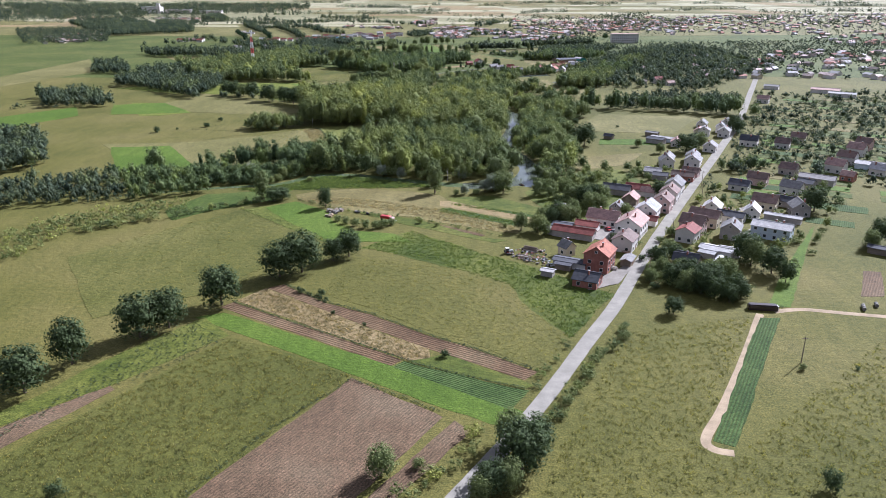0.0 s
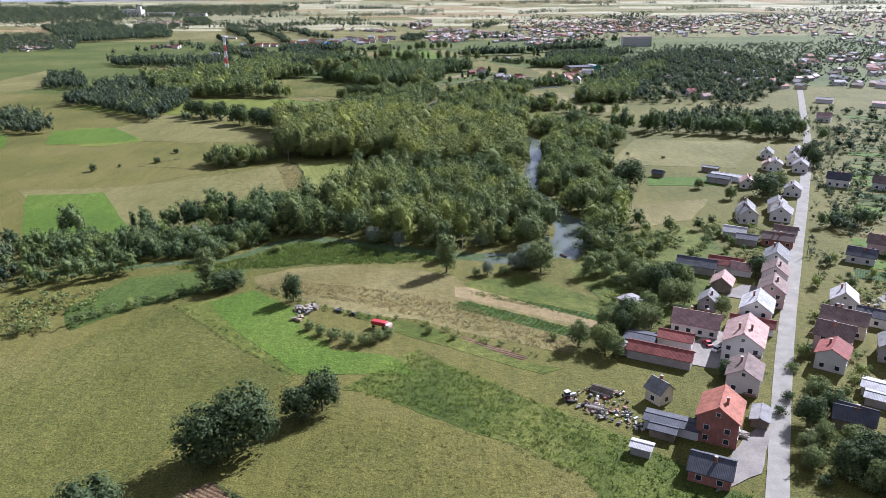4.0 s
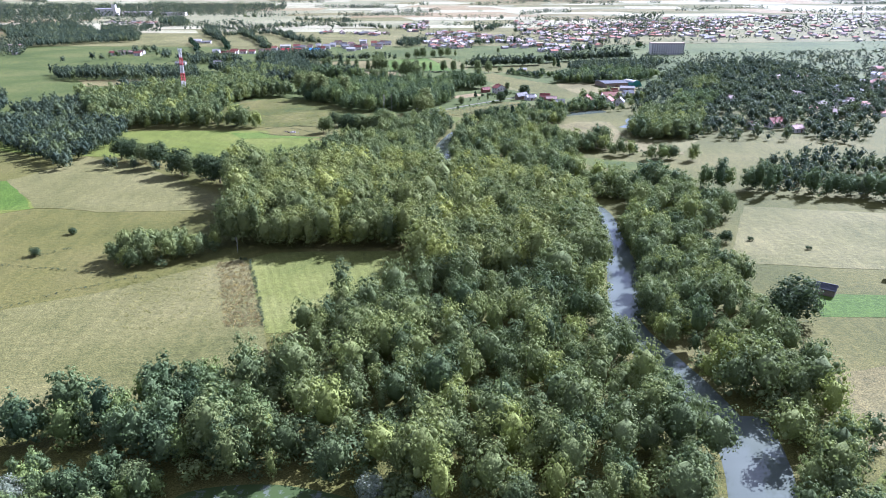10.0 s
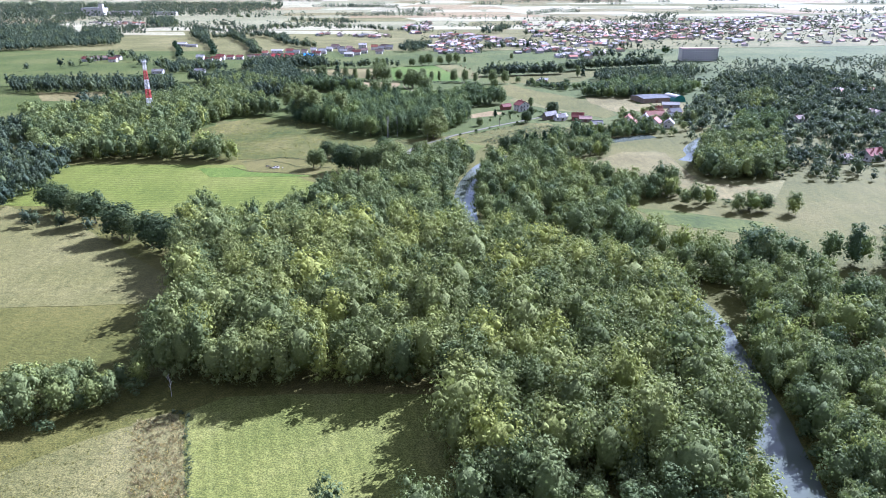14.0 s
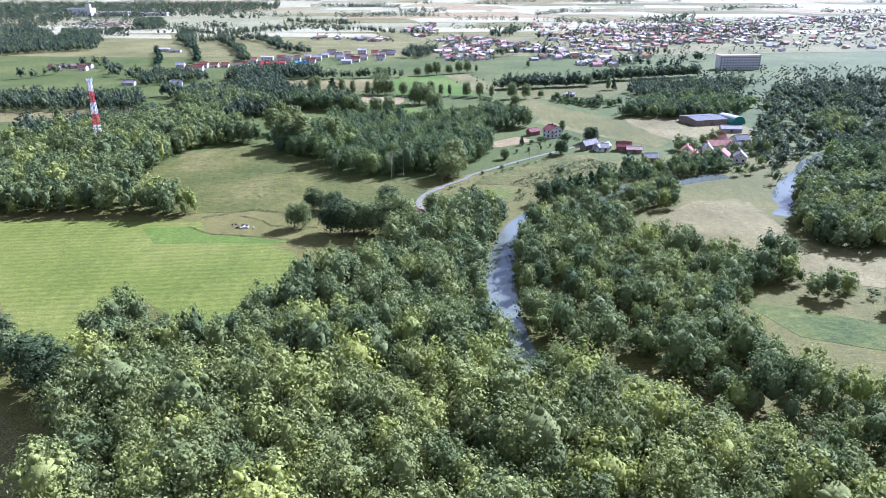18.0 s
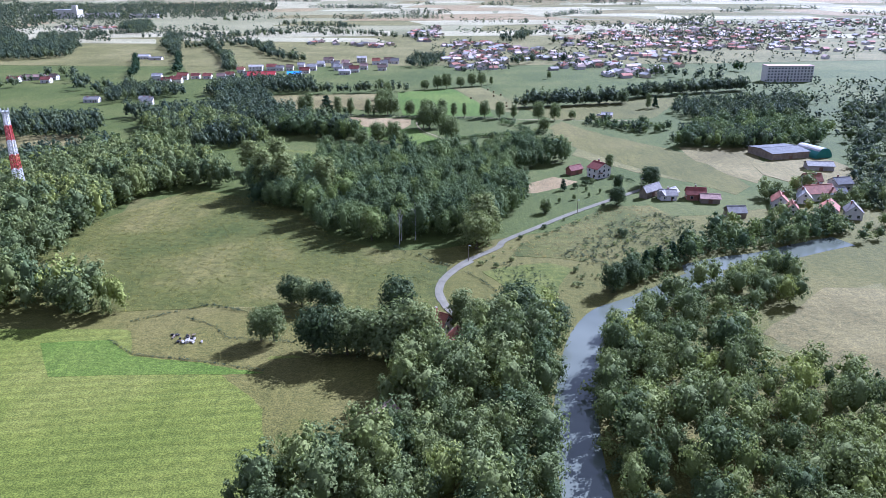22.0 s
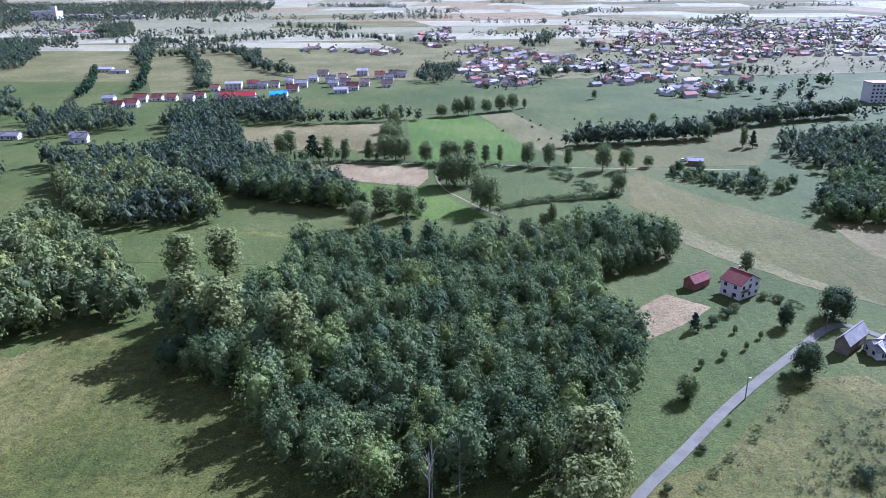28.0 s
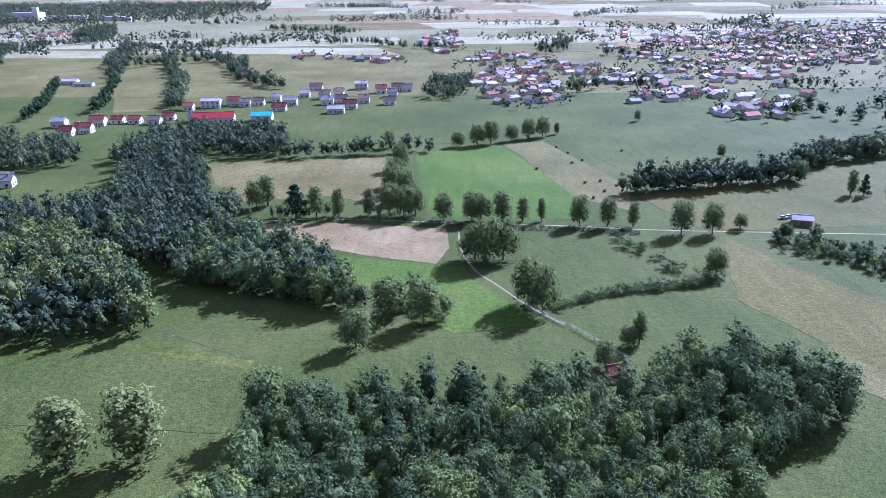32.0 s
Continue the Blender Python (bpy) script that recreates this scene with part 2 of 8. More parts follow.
M_RUBBER = plain_mat("black_rubber", (0.02, 0.02, 0.02), 0.8, 0.3, 0.1)
M_STEEL = plain_mat("galvanised_steel", (0.45, 0.46, 0.47), 0.45, 0.5, 0.15, 1.2, 0.7)
M_JUNK = plain_mat("rubble", (0.17, 0.155, 0.135), 0.9, 0.3, 0.5, 3)
M_FILM = plain_mat("black_plastic_film", (0.035, 0.02, 0.022), 0.28, 0.6, 0.3, 2)
M_TARP = plain_mat("green_tarpaulin", (0.03, 0.16, 0.13), 0.5, 0.4, 0.15)


def water_mat(name="river_water", rough=0.06, spec=0.5, cover=None):
    m, nt, b = base_mat(name, rough, spec)
    n = noise_at(nt, 0.03, 3, 0.5)
    c = ramp(nt, n, [(0.35, (0.085, 0.095, 0.075)), (0.65, (0.12, 0.13, 0.105))])
    if cover:
        leaf = ramp(nt, noise_at(nt, 0.35, 5, 0.7), [(0.36, (0, 0, 0)), (0.45, (1, 1, 1))])
        c = mix(nt, "MIX", c, cover, leaf)
        nt.links.new(mix(nt, "MIX", (rough,) * 3, (0.9, 0.9, 0.9), leaf), b.inputs["Roughness"])
    nt.links.new(c, b.inputs["Base Color"])
    bump(nt, b, noise_at(nt, 0.9, 3, 0.5), 0.08, 0.05)
    return m


M_WATER = water_mat()
M_ARM = water_mat("weedy_still_water", 0.12, 0.16, (0.042, 0.06, 0.015))


# ---- builders ----
def mesh_of(name, verts, faces, *mats):
    me = bpy.data.meshes.new(name)
    me.from_pydata([tuple(v) for v in verts], [], [tuple(f) for f in faces])
    for m in mats:
        me.materials.append(m)
    return me


def mesh_np(name, co, quads, tris, mat, tone=None):
    """A mesh from arrays of points, quads and triangles."""
    me = bpy.data.meshes.new(name)
    me.vertices.add(len(co))
    me.vertices.foreach_set("co", np.ascontiguousarray(co, dtype=np.float32).ravel())
    loops = np.concatenate([quads.ravel(), tris.ravel()]).astype(np.int32)
    starts = np.concatenate([np.arange(len(quads)) * 4, len(quads) * 4 + np.arange(len(tris)) * 3]).astype(np.int32)
    me.loops.add(len(loops))
    me.polygons.add(len(starts))
    me.loops.foreach_set("vertex_index", loops)
    me.polygons.foreach_set("loop_start", starts)
    me.update(calc_edges=True)
    me.validate()
    shade = me.attributes.new("tone", "FLOAT", "POINT")
    shade.data.foreach_set("value", np.full(len(co), 0.5, dtype=np.float32) if tone is None else tone.astype(np.float32))
    me.materials.append(mat)
    return me


def part(name, bm, material, parent, label=""):
    me = bpy.data.meshes.new(name)
    bm.to_mesh(me)
    bm.free()
    me.materials.append(material)
    ob = new(name, me)
    ob.parent = parent
    return tagged(ob, label)


def wavy(pts, step=9.0, amp=0.8, closed=True, seed=0.0):
    """The outline with points every few metres, worn off the straight line."""
    out, n = [], len(pts)
    for i in range(n if closed else n - 1):
        a, b = Vector(pts[i]), Vector(pts[(i + 1) % n])
        k = max(1, int((b - a).length / step))
        for j in range(k):
            p = a.lerp(b, j / k)
            s = Vector((p.x * 0.05, p.y * 0.05, seed))
            q = Vector((p.x * 0.4, p.y * 0.4, seed))
            out.append((p.x + amp * noise.noise(s) + 0.5 * noise.noise(q), p.y + amp * noise.noise(s + Vector((31, 7, 3))) + 0.5 * noise.noise(q + Vector((9, 3, 5)))))
    if not closed:
        out.append(tuple(pts[-1]))
    return out


def smooth(pts, n=6):
    """A Catmull-Rom line through the points."""
    out = []
    v = [Vector(p) for p in pts]
    for i in range(len(v) - 1):
        a, b, c, d = v[max(i - 1, 0)], v[i], v[i + 1], v[min(i + 2, len(v) - 1)]
        for j in range(n):
            t = j / n
            out.append(0.5 * (2 * b + (c - a) * t + (2 * a - 5 * b + 4 * c - d) * t * t + (3 * b - a - 3 * c + d) * t ** 3))
    out.append(v[-1])
    return [tuple(p) for p in out]


FIELD_N = [0]
CLEAR = []
BANKS = []
FOOTPRINTS = []


def field(name, pts, mat, label, category="field", z=0.0, amp=0.8, kind="structure"):
    """A patch of land, a hand's width proud of the ground."""
    FIELD_N[0] += 1
    top = z or 0.03 + 0.0008 * FIELD_N[0]
    ring = wavy(pts, 14.0 if amp == 3 else 3.0, amp, True, FIELD_N[0])
    bm = bmesh.new()
    up = [bm.verts.new((x, y, top)) for x, y in ring]
    dn = [bm.verts.new((x, y, -0.1)) for x, y in ring]
    f = bm.faces.new(up)
    for i in range(len(up)):
        j = (i + 1) % len(up)
        bm.faces.new((up[i], dn[i], dn[j], up[j]))
    bmesh.ops.triangulate(bm, faces=[f])
    bmesh.ops.recalc_face_normals(bm, faces=bm.faces[:])
    ob = part(name, bm, mat, None)
    return tagged(ob, label, category, "", kind)


def ribbon(name, pts, width, mat, label, category, z=0.0, ends=None, wobble=0.06):
    """A road, track or stream along a line; ends: width at the far end."""
    CLEAR.append((np.array(smooth(pts, 36)), max(width, ends or width) / 2 + (-0.8 if mat in (M_WATER, M_ARM) else 0.7)))
    if mat in (M_WATER, M_ARM):
        BANKS.append(CLEAR[-1])
    FIELD_N[0] += 1
    top = z or 0.03 + 0.0008 * FIELD_N[0]
    line = smooth(pts)
    bm = bmesh.new()
    prev = None
    for i, p in enumerate(line):
        a, b = Vector(line[max(i - 1, 0)]), Vector(line[min(i + 1, len(line) - 1)])
        d = (b - a).normalized()
        n = Vector((-d.y, d.x))
        w = width + ((ends or width) - width) * i / max(1, len(line) - 1)
        w *= 1 + wobble * noise.noise(Vector((p[0] * 0.2, p[1] * 0.2, 5)))
        row = [bm.verts.new((p[0] + n.x * s * w / 2, p[1] + n.y * s * w / 2, zz)) for s, zz in ((-1, -0.3), (-1, top - 0.03), (0, top), (1, top - 0.03), (1, -0.3))]
        if prev:
            for k in range(4):
                bm.faces.new((prev[k], prev[k + 1], row[k + 1], row[k]))
        prev = row
    bmesh.ops.recalc_face_normals(bm, faces=bm.faces[:])
    return tagged(part(name, bm, mat, None), label, category, "", "structure")


# trees
def ball(level):
    """Points and triangles of a small sphere."""
    if not level:
        return (np.array([(0, 0, 1.0), (1, 0, 0.05), (0, 1, -0.05), (-1, 0, 0.05), (0, -1, -0.05), (0, 0, -1.0)]),
                np.array([(0, 1, 2), (0, 2, 3), (0, 3, 4), (0, 4, 1), (5, 2, 1), (5, 3, 2), (5, 4, 3), (5, 1, 4)]))
    bm = bmesh.new()
    bmesh.ops.create_icosphere(bm, subdivisions=level, radius=1)
    bm.verts.index_update()
    co = np.array([tuple(v.co) for v in bm.verts])
    tri = np.array([[v.index for v in f.verts] for f in bm.faces])
    bm.free()
    return co, tri


BALLS = [ball(k) for k in range(3)]


def crown(seed, lobes, cards, size, shape="round", level=1, low=0.0):
    """A crown one unit high standing on the ground plane: lobes of foliage covered by bent sprays of leaves."""
    rng = np.random.default_rng(seed)
    co, quads, tris, n = [], [], [], 0
    ball_v, ball_f = BALLS[level]
    if shape in ("round", "tall") and cards > 10:
        wide = 0.25 if shape == "round" else 0.13
        co.append(ball_v * np.array([wide, wide, 0.31]) * rng.uniform(0.85, 1.1, (len(ball_v), 1)) + np.array([0, 0, 0.52]))
        tris.append(ball_f + n)
        n += len(ball_v)
    for k in range(lobes):
        u = low + (1 - low) * (k + 0.5) / lobes
        ang = 2.4 * k + rng.uniform(-0.4, 0.4)
        if shape == "round":
            z = 0.2 + 0.68 * u + rng.uniform(-0.04, 0.04)
            r = 0.33 * math.sqrt(max(0.03, 1 - ((z - 0.48) / 0.46) ** 2)) * rng.uniform(0.78, 1.0)
            lr = rng.uniform(0.13, 0.18) * (1.1 - 0.25 * u)
        elif shape == "tall":
            z = 0.16 + 0.76 * u
            r = 0.17 * math.sqrt(max(0.04, 1 - ((z - 0.5) / 0.5) ** 2)) * rng.uniform(0.6, 1.0)
            lr = rng.uniform(0.09, 0.14) * (1.1 - 0.4 * u)
        elif shape == "cone":
            z = 0.1 + 0.84 * u
            r = 0.2 * (1 - z) + 0.01
            lr = 0.03 + 0.13 * (1 - z)
        else:
            z = 0.22 + 0.5 * u + rng.uniform(-0.08, 0.08)
            r = 0.5 * rng.uniform(0.3, 1.0)
            lr = rng.uniform(0.2, 0.32)
        c = np.array([r * math.cos(ang), r * math.sin(ang), z])
        sq = np.array([1, 1, 0.8])
        lobe_v, lobe_f = BALLS[0 if cards > 10 else level]
        co.append(lobe_v * lr * (0.5 if cards > 10 else 0.95) * sq * rng.uniform(0.7, 1.2, (len(lobe_v), 1)) + c)
        tris.append(lobe_f + n)
        n += len(lobe_v)
        d = rng.normal(size=(cards, 3))
        d[:, 2] += 0.25
        d /= np.linalg.norm(d, axis=1)[:, None]
        p = c + d * lr * sq * rng.uniform(0.72, 1.24, (cards, 1))
        out = p - np.array([0, 0, 0.42 if shape != "bush" else 0.2])
        out /= np.linalg.norm(out, axis=1)[:, None]
        nn = 0.75 * d + 0.6 * out + rng.normal(size=(cards, 3)) * 0.3
        nn /= np.linalg.norm(nn, axis=1)[:, None]
        a = np.cross(nn, rng.normal(size=(cards, 3)))
        a /= np.linalg.norm(a, axis=1)[:, None]
        b = np.cross(nn, a)
        s = size * rng.uniform(0.6, 1.3, (cards, 1))
        q = np.stack([p + a * s, p + b * s * 0.85 - a * s * 0.6 - nn * s * 0.25, p - b * s * 0.85 - a * s * 0.5 + nn * s * 0.2], 1).reshape(-1, 3)
        co.append(q)
        tris.append(np.arange(n, n + 3 * cards).reshape(-1, 3))
        n += 3 * cards
    return np.concatenate(co), np.zeros((0, 4), int), np.concatenate(tris)


NEAR = {k: [crown(10 * i + s, lobes, cards, size, shape) for i in range(v)] for s, (k, lobes, cards, size, shape, v) in enumerate((
    ("round", 28, 84, 0.026, "round", 4), ("tall", 26, 64, 0.023, "tall", 3), ("cone", 16, 60, 0.034, "cone", 2), ("bush", 14, 80, 0.042, "bush", 3)))}
MID = {k: [crown(500 + 10 * i + s, lobes, cards, size, shape, 1, low) for i in range(v)] for s, (k, lobes, cards, size, shape, v, low) in enumerate((
    ("round", 15, 46, 0.028, "round", 7, 0), ("tall", 14, 42, 0.024, "tall", 5, 0), ("cone", 9, 30, 0.045, "cone", 2, 0), ("bush", 7, 40, 0.05, "bush", 4, 0),
    ("round_top", 10, 46, 0.028, "round", 7, 0.42), ("tall_top", 9, 42, 0.024, "tall", 5, 0.45)))}
FAR = {k: [crown(900 + 10 * i + s, lobes, cards, size, shape, 0) for i in range(v)] for s, (k, lobes, cards, size, shape, v) in enumerate((
    ("round", 8, 12, 0.06, "round", 4), ("tall", 7, 11, 0.05, "tall", 3), ("cone", 5, 11, 0.065, "cone", 1), ("bush", 4, 11, 0.1, "bush", 2)))}


FINE = {k: [crown(300 + 10 * i + s, lobes, cards, size, shape, 1, low) for i in range(v)] for s, (k, lobes, cards, size, shape, v, low) in enumerate((
    ("round", 17, 58, 0.02, "round", 7, 0), ("tall", 17, 50, 0.017, "tall", 6, 0), ("bush", 7, 40, 0.05, "bush", 3, 0),
    ("round_top", 11, 58, 0.02, "round", 8, 0.42), ("tall_top", 10, 50, 0.017, "tall", 7, 0.45)))}
BACK = {k: [crown(700 + 10 * i + s, lobes, cards, size, shape, 1) for i in range(v)] for s, (k, lobes, cards, size, shape, v) in enumerate((
    ("round", 11, 24, 0.045, "round", 6), ("tall", 10, 22, 0.038, "tall", 4), ("cone", 8, 16, 0.055, "cone", 2), ("bush", 6, 18, 0.085, "bush", 3)))}
TINY = {k: [crown(1300 + 10 * i + s, lobes, cards, size, shape, 0) for i in range(v)] for s, (k, lobes, cards, size, shape, v) in enumerate((
    ("round", 4, 2, 0.1, "round", 4), ("tall", 4, 3, 0.1, "tall", 2), ("cone", 3, 3, 0.12, "cone", 1), ("bush", 3, 3, 0.2, "bush", 2)))}


def trunk_bm(seed, limbs=5, top=0.62):
    """A tapered trunk with limbs, one unit high tree."""
    rng = random.Random(seed)
    bm = bmesh.new()

    def limb(p, q, r0, r1, sides=6):
        d = (q - p).normalized()
        a = d.orthogonal().normalized()
        b = d.cross(a)
        rings = [[bm.verts.new(o + (a * math.cos(t) + b * math.sin(t)) * r) for t in (6.283 * k / sides for k in range(sides))] for o, r in ((p, r0), (p.lerp(q, 0.5) + a * r0 * 0.4, (r0 + r1) / 2), (q, r1))]
        for u, v in zip(rings, rings[1:]):
            for k in range(sides):
                bm.faces.new((u[k], u[(k + 1) % sides], v[(k + 1) % sides], v[k]))
    limb(Vector((0, 0, -0.02)), Vector((rng.uniform(-.02, .02), rng.uniform(-.02, .02), top)), 0.026, 0.009)
    for i in range(limbs):
        z = top * (0.4 + 0.5 * i / limbs)
        t = rng.uniform(0, 6.28)
        limb(Vector((0, 0, z)), Vector((0.2 * math.cos(t), 0.2 * math.sin(t), z + 0.16)), 0.011, 0.004, 4)
    return bm


def bm_mesh(name, bm, *mats):
    me = bpy.data.meshes.new(name)
    bm.to_mesh(me)
    bm.free()
    for m in mats:
        me.materials.append(m)
    return me


TRUNKS = [bm_mesh("trunk", trunk_bm(s), M_BARK) for s in range(3)]
CROWN_MESH = {}


def crown_mesh(shape, i, mat):
    key = (shape, i, mat.name)
    if key not in CROWN_MESH:
        CROWN_MESH[key] = mesh_np("crown", *NEAR[shape][i], mat)
    return CROWN_MESH[key]


TREE_KIND = {
    "r": ("round", M_LEAF, "tree", "tree", "broadleaf tree with a full green crown on meadow grass"),
    "d": ("round", M_OAK, "tree", "tree", "dark green broadleaf tree with a dense rounded crown"),
    "l": ("round", M_LEAF2, "tree", "tree", "light green broadleaf tree with an airy crown"),
    "t": ("tall", M_LEAF, "tree", "tree", "tall slender broadleaf tree with a green crown"),
    "p": ("tall", M_LEAF2, "poplar_tree", "tree", "tall narrow poplar with light green leaves"),
    "w": ("round", M_WILLOW, "willow_tree", "tree", "silver grey willow with pale leaves beside the river"),
    "c": ("cone", M_CONIFER, "spruce_tree", "tree", "dark green conical spruce tree"),
    "b": ("bush", M_LEAF, "bush", "bush", "low green bush with a rounded uneven outline"),
    "k": ("bush", M_OAK, "bush", "bush", "dark green low bush in the grass"),
    "y": ("bush", M_LEAF2, "bush", "bush", "yellowish green low bush in the grass"),
}
TREE_RNG = random.Random(4)


def tree(x, y, h, code, wide=1.0):
    shape, mat, name, cat, label = TREE_KIND[code]
    rng = TREE_RNG
    if shape != "bush":
        h = h * 1.45
    e = new(name)
    e.location = (x, y, 0)
    e.rotation_euler = (0, 0, rng.uniform(0, 6.28))
    w = h * wide * rng.uniform(0.9, 1.12)
    e.scale = (w, w, h)
    tagged(e, label, cat)
    c = new("crown", crown_mesh(shape, rng.randrange(len(NEAR[shape])), mat))
    c.parent = e
    t = new("trunk", TRUNKS[rng.randrange(3)])
    t.parent = e
    if shape == "bush":
        t.scale = (0.7, 0.7, 0.5)
    return e


def trees(rows, group=""):
    for x, y, h, code, *rest in rows:
        e = tree(x, y, h, code, *rest)
        if group:
            e["group"] = group


def inside(px, py, poly):
    hit = np.zeros(len(px), bool)
    n = len(poly)
    for i in range(n):
        (x0, y0), (x1, y1) = poly[i], poly[(i + 1) % n]
        if y0 == y1:
            continue
        cond = ((y0 > py) != (y1 > py)) & (px < (x1 - x0) * (py - y0) / (y1 - y0) + x0)
        hit ^= cond
    return hit


def spread(poly, gap, rng, jitter=0.38):
    p = np.array(poly)
    lo, hi = p.min(0), p.max(0)
    gx, gy = np.meshgrid(np.arange(lo[0], hi[0] + gap, gap), np.arange(lo[1], hi[1] + gap, gap))
    gx = gx + (np.arange(len(gx)) % 2)[:, None] * gap / 2
    q = np.stack([gx.ravel(), gy.ravel()], 1) + rng.uniform(-jitter, jitter, (gx.size, 2)) * gap
    if jitter > 0.6:
        q = rng.uniform(lo, hi, (gx.size, 2))
    return q[inside(q[:, 0], q[:, 1], poly)]


def stand(name, spots, heights, shapes, lib, mat, label, category="wood", sink=0.0, deep=None):
    """Many trees of one wood as a single mesh."""
    rng = np.random.default_rng(len(spots) + 7)
    co, quads, tris, tones, n = [], [], [], [], 0
    for k, ((x, y), h) in enumerate(zip(spots, heights)):
        kind = shapes[rng.integers(len(shapes))]
        if kind == "bush" and h > 5:
            h *= 0.55
        a = rng.uniform(0, 6.28)
        ca, sa = math.cos(a), math.sin(a)
        if kind in ("round", "tall"):
            h *= rng.uniform(0.82, 1.28)
            w = h * (rng.uniform(0.75, 1.1) if deep is None else rng.uniform(0.62, 0.92) if kind == "round" else rng.uniform(0.8, 1.1))
            if deep is not None and deep[k] and kind + "_top" in lib:
                kind += "_top"
        else:
            w = h * rng.uniform(0.85, 1.3)
        c, q, t = lib[kind][rng.integers(len(lib[kind]))]
        o = np.empty_like(c)
        o[:, 0] = (c[:, 0] * ca - c[:, 1] * sa) * w + x
        o[:, 1] = (c[:, 0] * sa + c[:, 1] * ca) * w + y
        o[:, 2] = (c[:, 2] - sink) * h
        tones.append(np.full(len(c), np.clip(rng.normal(0.5, 0.29), 0, 1)))
        co.append(o)
        quads.append(q + n)
        tris.append(t + n)
        n += len(c)
    if not co:
        return None
    # Low-detail stands swap to the leaf colour tinted blue for haze.
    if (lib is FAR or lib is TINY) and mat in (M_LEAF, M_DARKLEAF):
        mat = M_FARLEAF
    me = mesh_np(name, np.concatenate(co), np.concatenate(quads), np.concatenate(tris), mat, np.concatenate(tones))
    return tagged(new(name, me), label, category, "", "stuff")


WOOD_RNG = np.random.default_rng(11)


def open_ground(spots):
    """Leaves out the spots on water, roads and tracks."""
    keep = np.ones(len(spots), bool)
    if not len(spots):
        return spots
    lo, hi = spots.min(0) - 12, spots.max(0) + 12
    for line, r in CLEAR:
        for p in line[((line > lo) & (line < hi)).all(1)]:
            keep &= ((spots - p) ** 2).sum(1) > r * r
    for x, y, r in FOOTPRINTS:
        keep &= ((spots - (x, y)) ** 2).sum(1) > r * r
    return spots[keep]


def wood(name, poly, gap, h0, h1, shapes, mat, label, lib=MID, sink=0.0, category="wood", loose=False):
    spots = open_ground(spread(poly, gap if loose or "round" not in shapes else gap * 0.78, WOOD_RNG, 0.7 if loose else 0.42))
    heights = WOOD_RNG.uniform(h0, h1, len(spots))
    for line, r in BANKS:
        for p in line[::3]:
            d = np.sqrt(((spots - p) ** 2).sum(1)) - r
            heights = np.where(d < 8, np.minimum(heights, 13.0 + 0.7 * d), heights)
    deep = None
    if not loose and len(spots):
        edge = np.array(wavy(poly, 3.0, 0.0))
        deep = np.array([((edge - p) ** 2).sum(1).min() > 81 for p in spots])
        for line, r in BANKS:
            for p in line[::3]:
                deep &= ((spots - p) ** 2).sum(1) > (r + 9) ** 2
    return stand(name, spots, heights, shapes, lib, mat, label, category, sink, deep)


def row_spots(pts, gap, width, rng):
    out = []
    for a, b in zip(pts, pts[1:]):
        a, b = np.array(a), np.array(b)
        k = max(1, int(np.linalg.norm(b - a) / gap))
        for j in range(k):
            out.append(a + (b - a) * (j + rng.uniform(0, 0.9)) / k + rng.uniform(-width, width, 2))
    return np.array(out)


def hedge(name, pts, gap, width, h0, h1, shapes, mat, label, lib=MID, category="hedge", sink=0.0):
    spots = open_ground(row_spots(pts, gap, width, WOOD_RNG))
    return stand(name, spots, WOOD_RNG.uniform(h0, h1, len(spots)), shapes, lib, mat, label, category, sink)


# ---- ground ----
def ground():
    bm = bmesh.new()
    xs = [-4800, -2500, -1200, -600, -300, 0, 300, 600, 1200, 2500, 4800]
    ys = [-1500, -600, 0, 400, 800, 1200, 1600, 2200, 3000, 4000, 5900]
    vs = [[bm.verts.new((x, y, 0)) for x in xs] for y in ys]
    for j in range(len(ys) - 1):
        for i in range(len(xs) - 1):
            bm.faces.new((vs[j][i], vs[j][i + 1], vs[j + 1][i + 1], vs[j + 1][i]))
    return tagged(part("ground", bm, M_MEADOW, None), "wide flat plain of green and dry meadow grass", "ground", "", "structure")


ground()
tagged(field("ground_north", [(-2300, 905), (-420, 885), (-180, 900), (-40, 905), (30, 935), (140, 960), (420, 880), (2300, 860), (2300, 2100), (-2300, 2100)], M_GREEN, "green meadow plain beyond the river", "ground", 0.03, 3.0), kind="structure")
# ---- river and ponds ----
ribbon("river_arm", [(-150, 380), (-120.4, 388.9), (-107.3, 391.7), (-97.1, 393.8), (-88.6, 397.8), (-82, 405.1), (-78, 412), (-71.5, 416.3), (-57.2, 416.9), (-42.5, 412.6), (-29.7, 407), (-15, 401.1), (-2.3, 396.6), (11.3, 393.2), (20, 393)], 3.6, M_ARM, "narrow still river arm with floating leaves", "water", 0.05, 9)
ribbon("river", [(11.3, 392.2), (25.4, 392.8), (37.2, 397.7), (46.4, 408.7), (51.1, 425.6), (51.4, 439.1), (48.6, 460.4), (41.1, 496.8), (45.5, 515.5), (50.9, 541.1), (54.5, 563.7), (57.3, 592.6), (59, 614.8), (56.2, 632.1), (44.1, 650.5), (26.4, 667.9), (7.9, 682.5), (-6.7, 690.7), (-13.1, 707.9), (-13.6, 741.2), (-11, 772.9), (-3.6, 807.7)], 12.0, M_WATER, "calm green grey river reflecting bright sky", "water", 0.05, 11)
ribbon("river_pool", [(41.3, 392.7), (45, 400.2), (49.5, 413.5), (53.8, 430.2), (55.5, 444.7)], 15.0, M_WATER, "broad calm river bend reflecting bright clouds", "water", 0.047, 15)
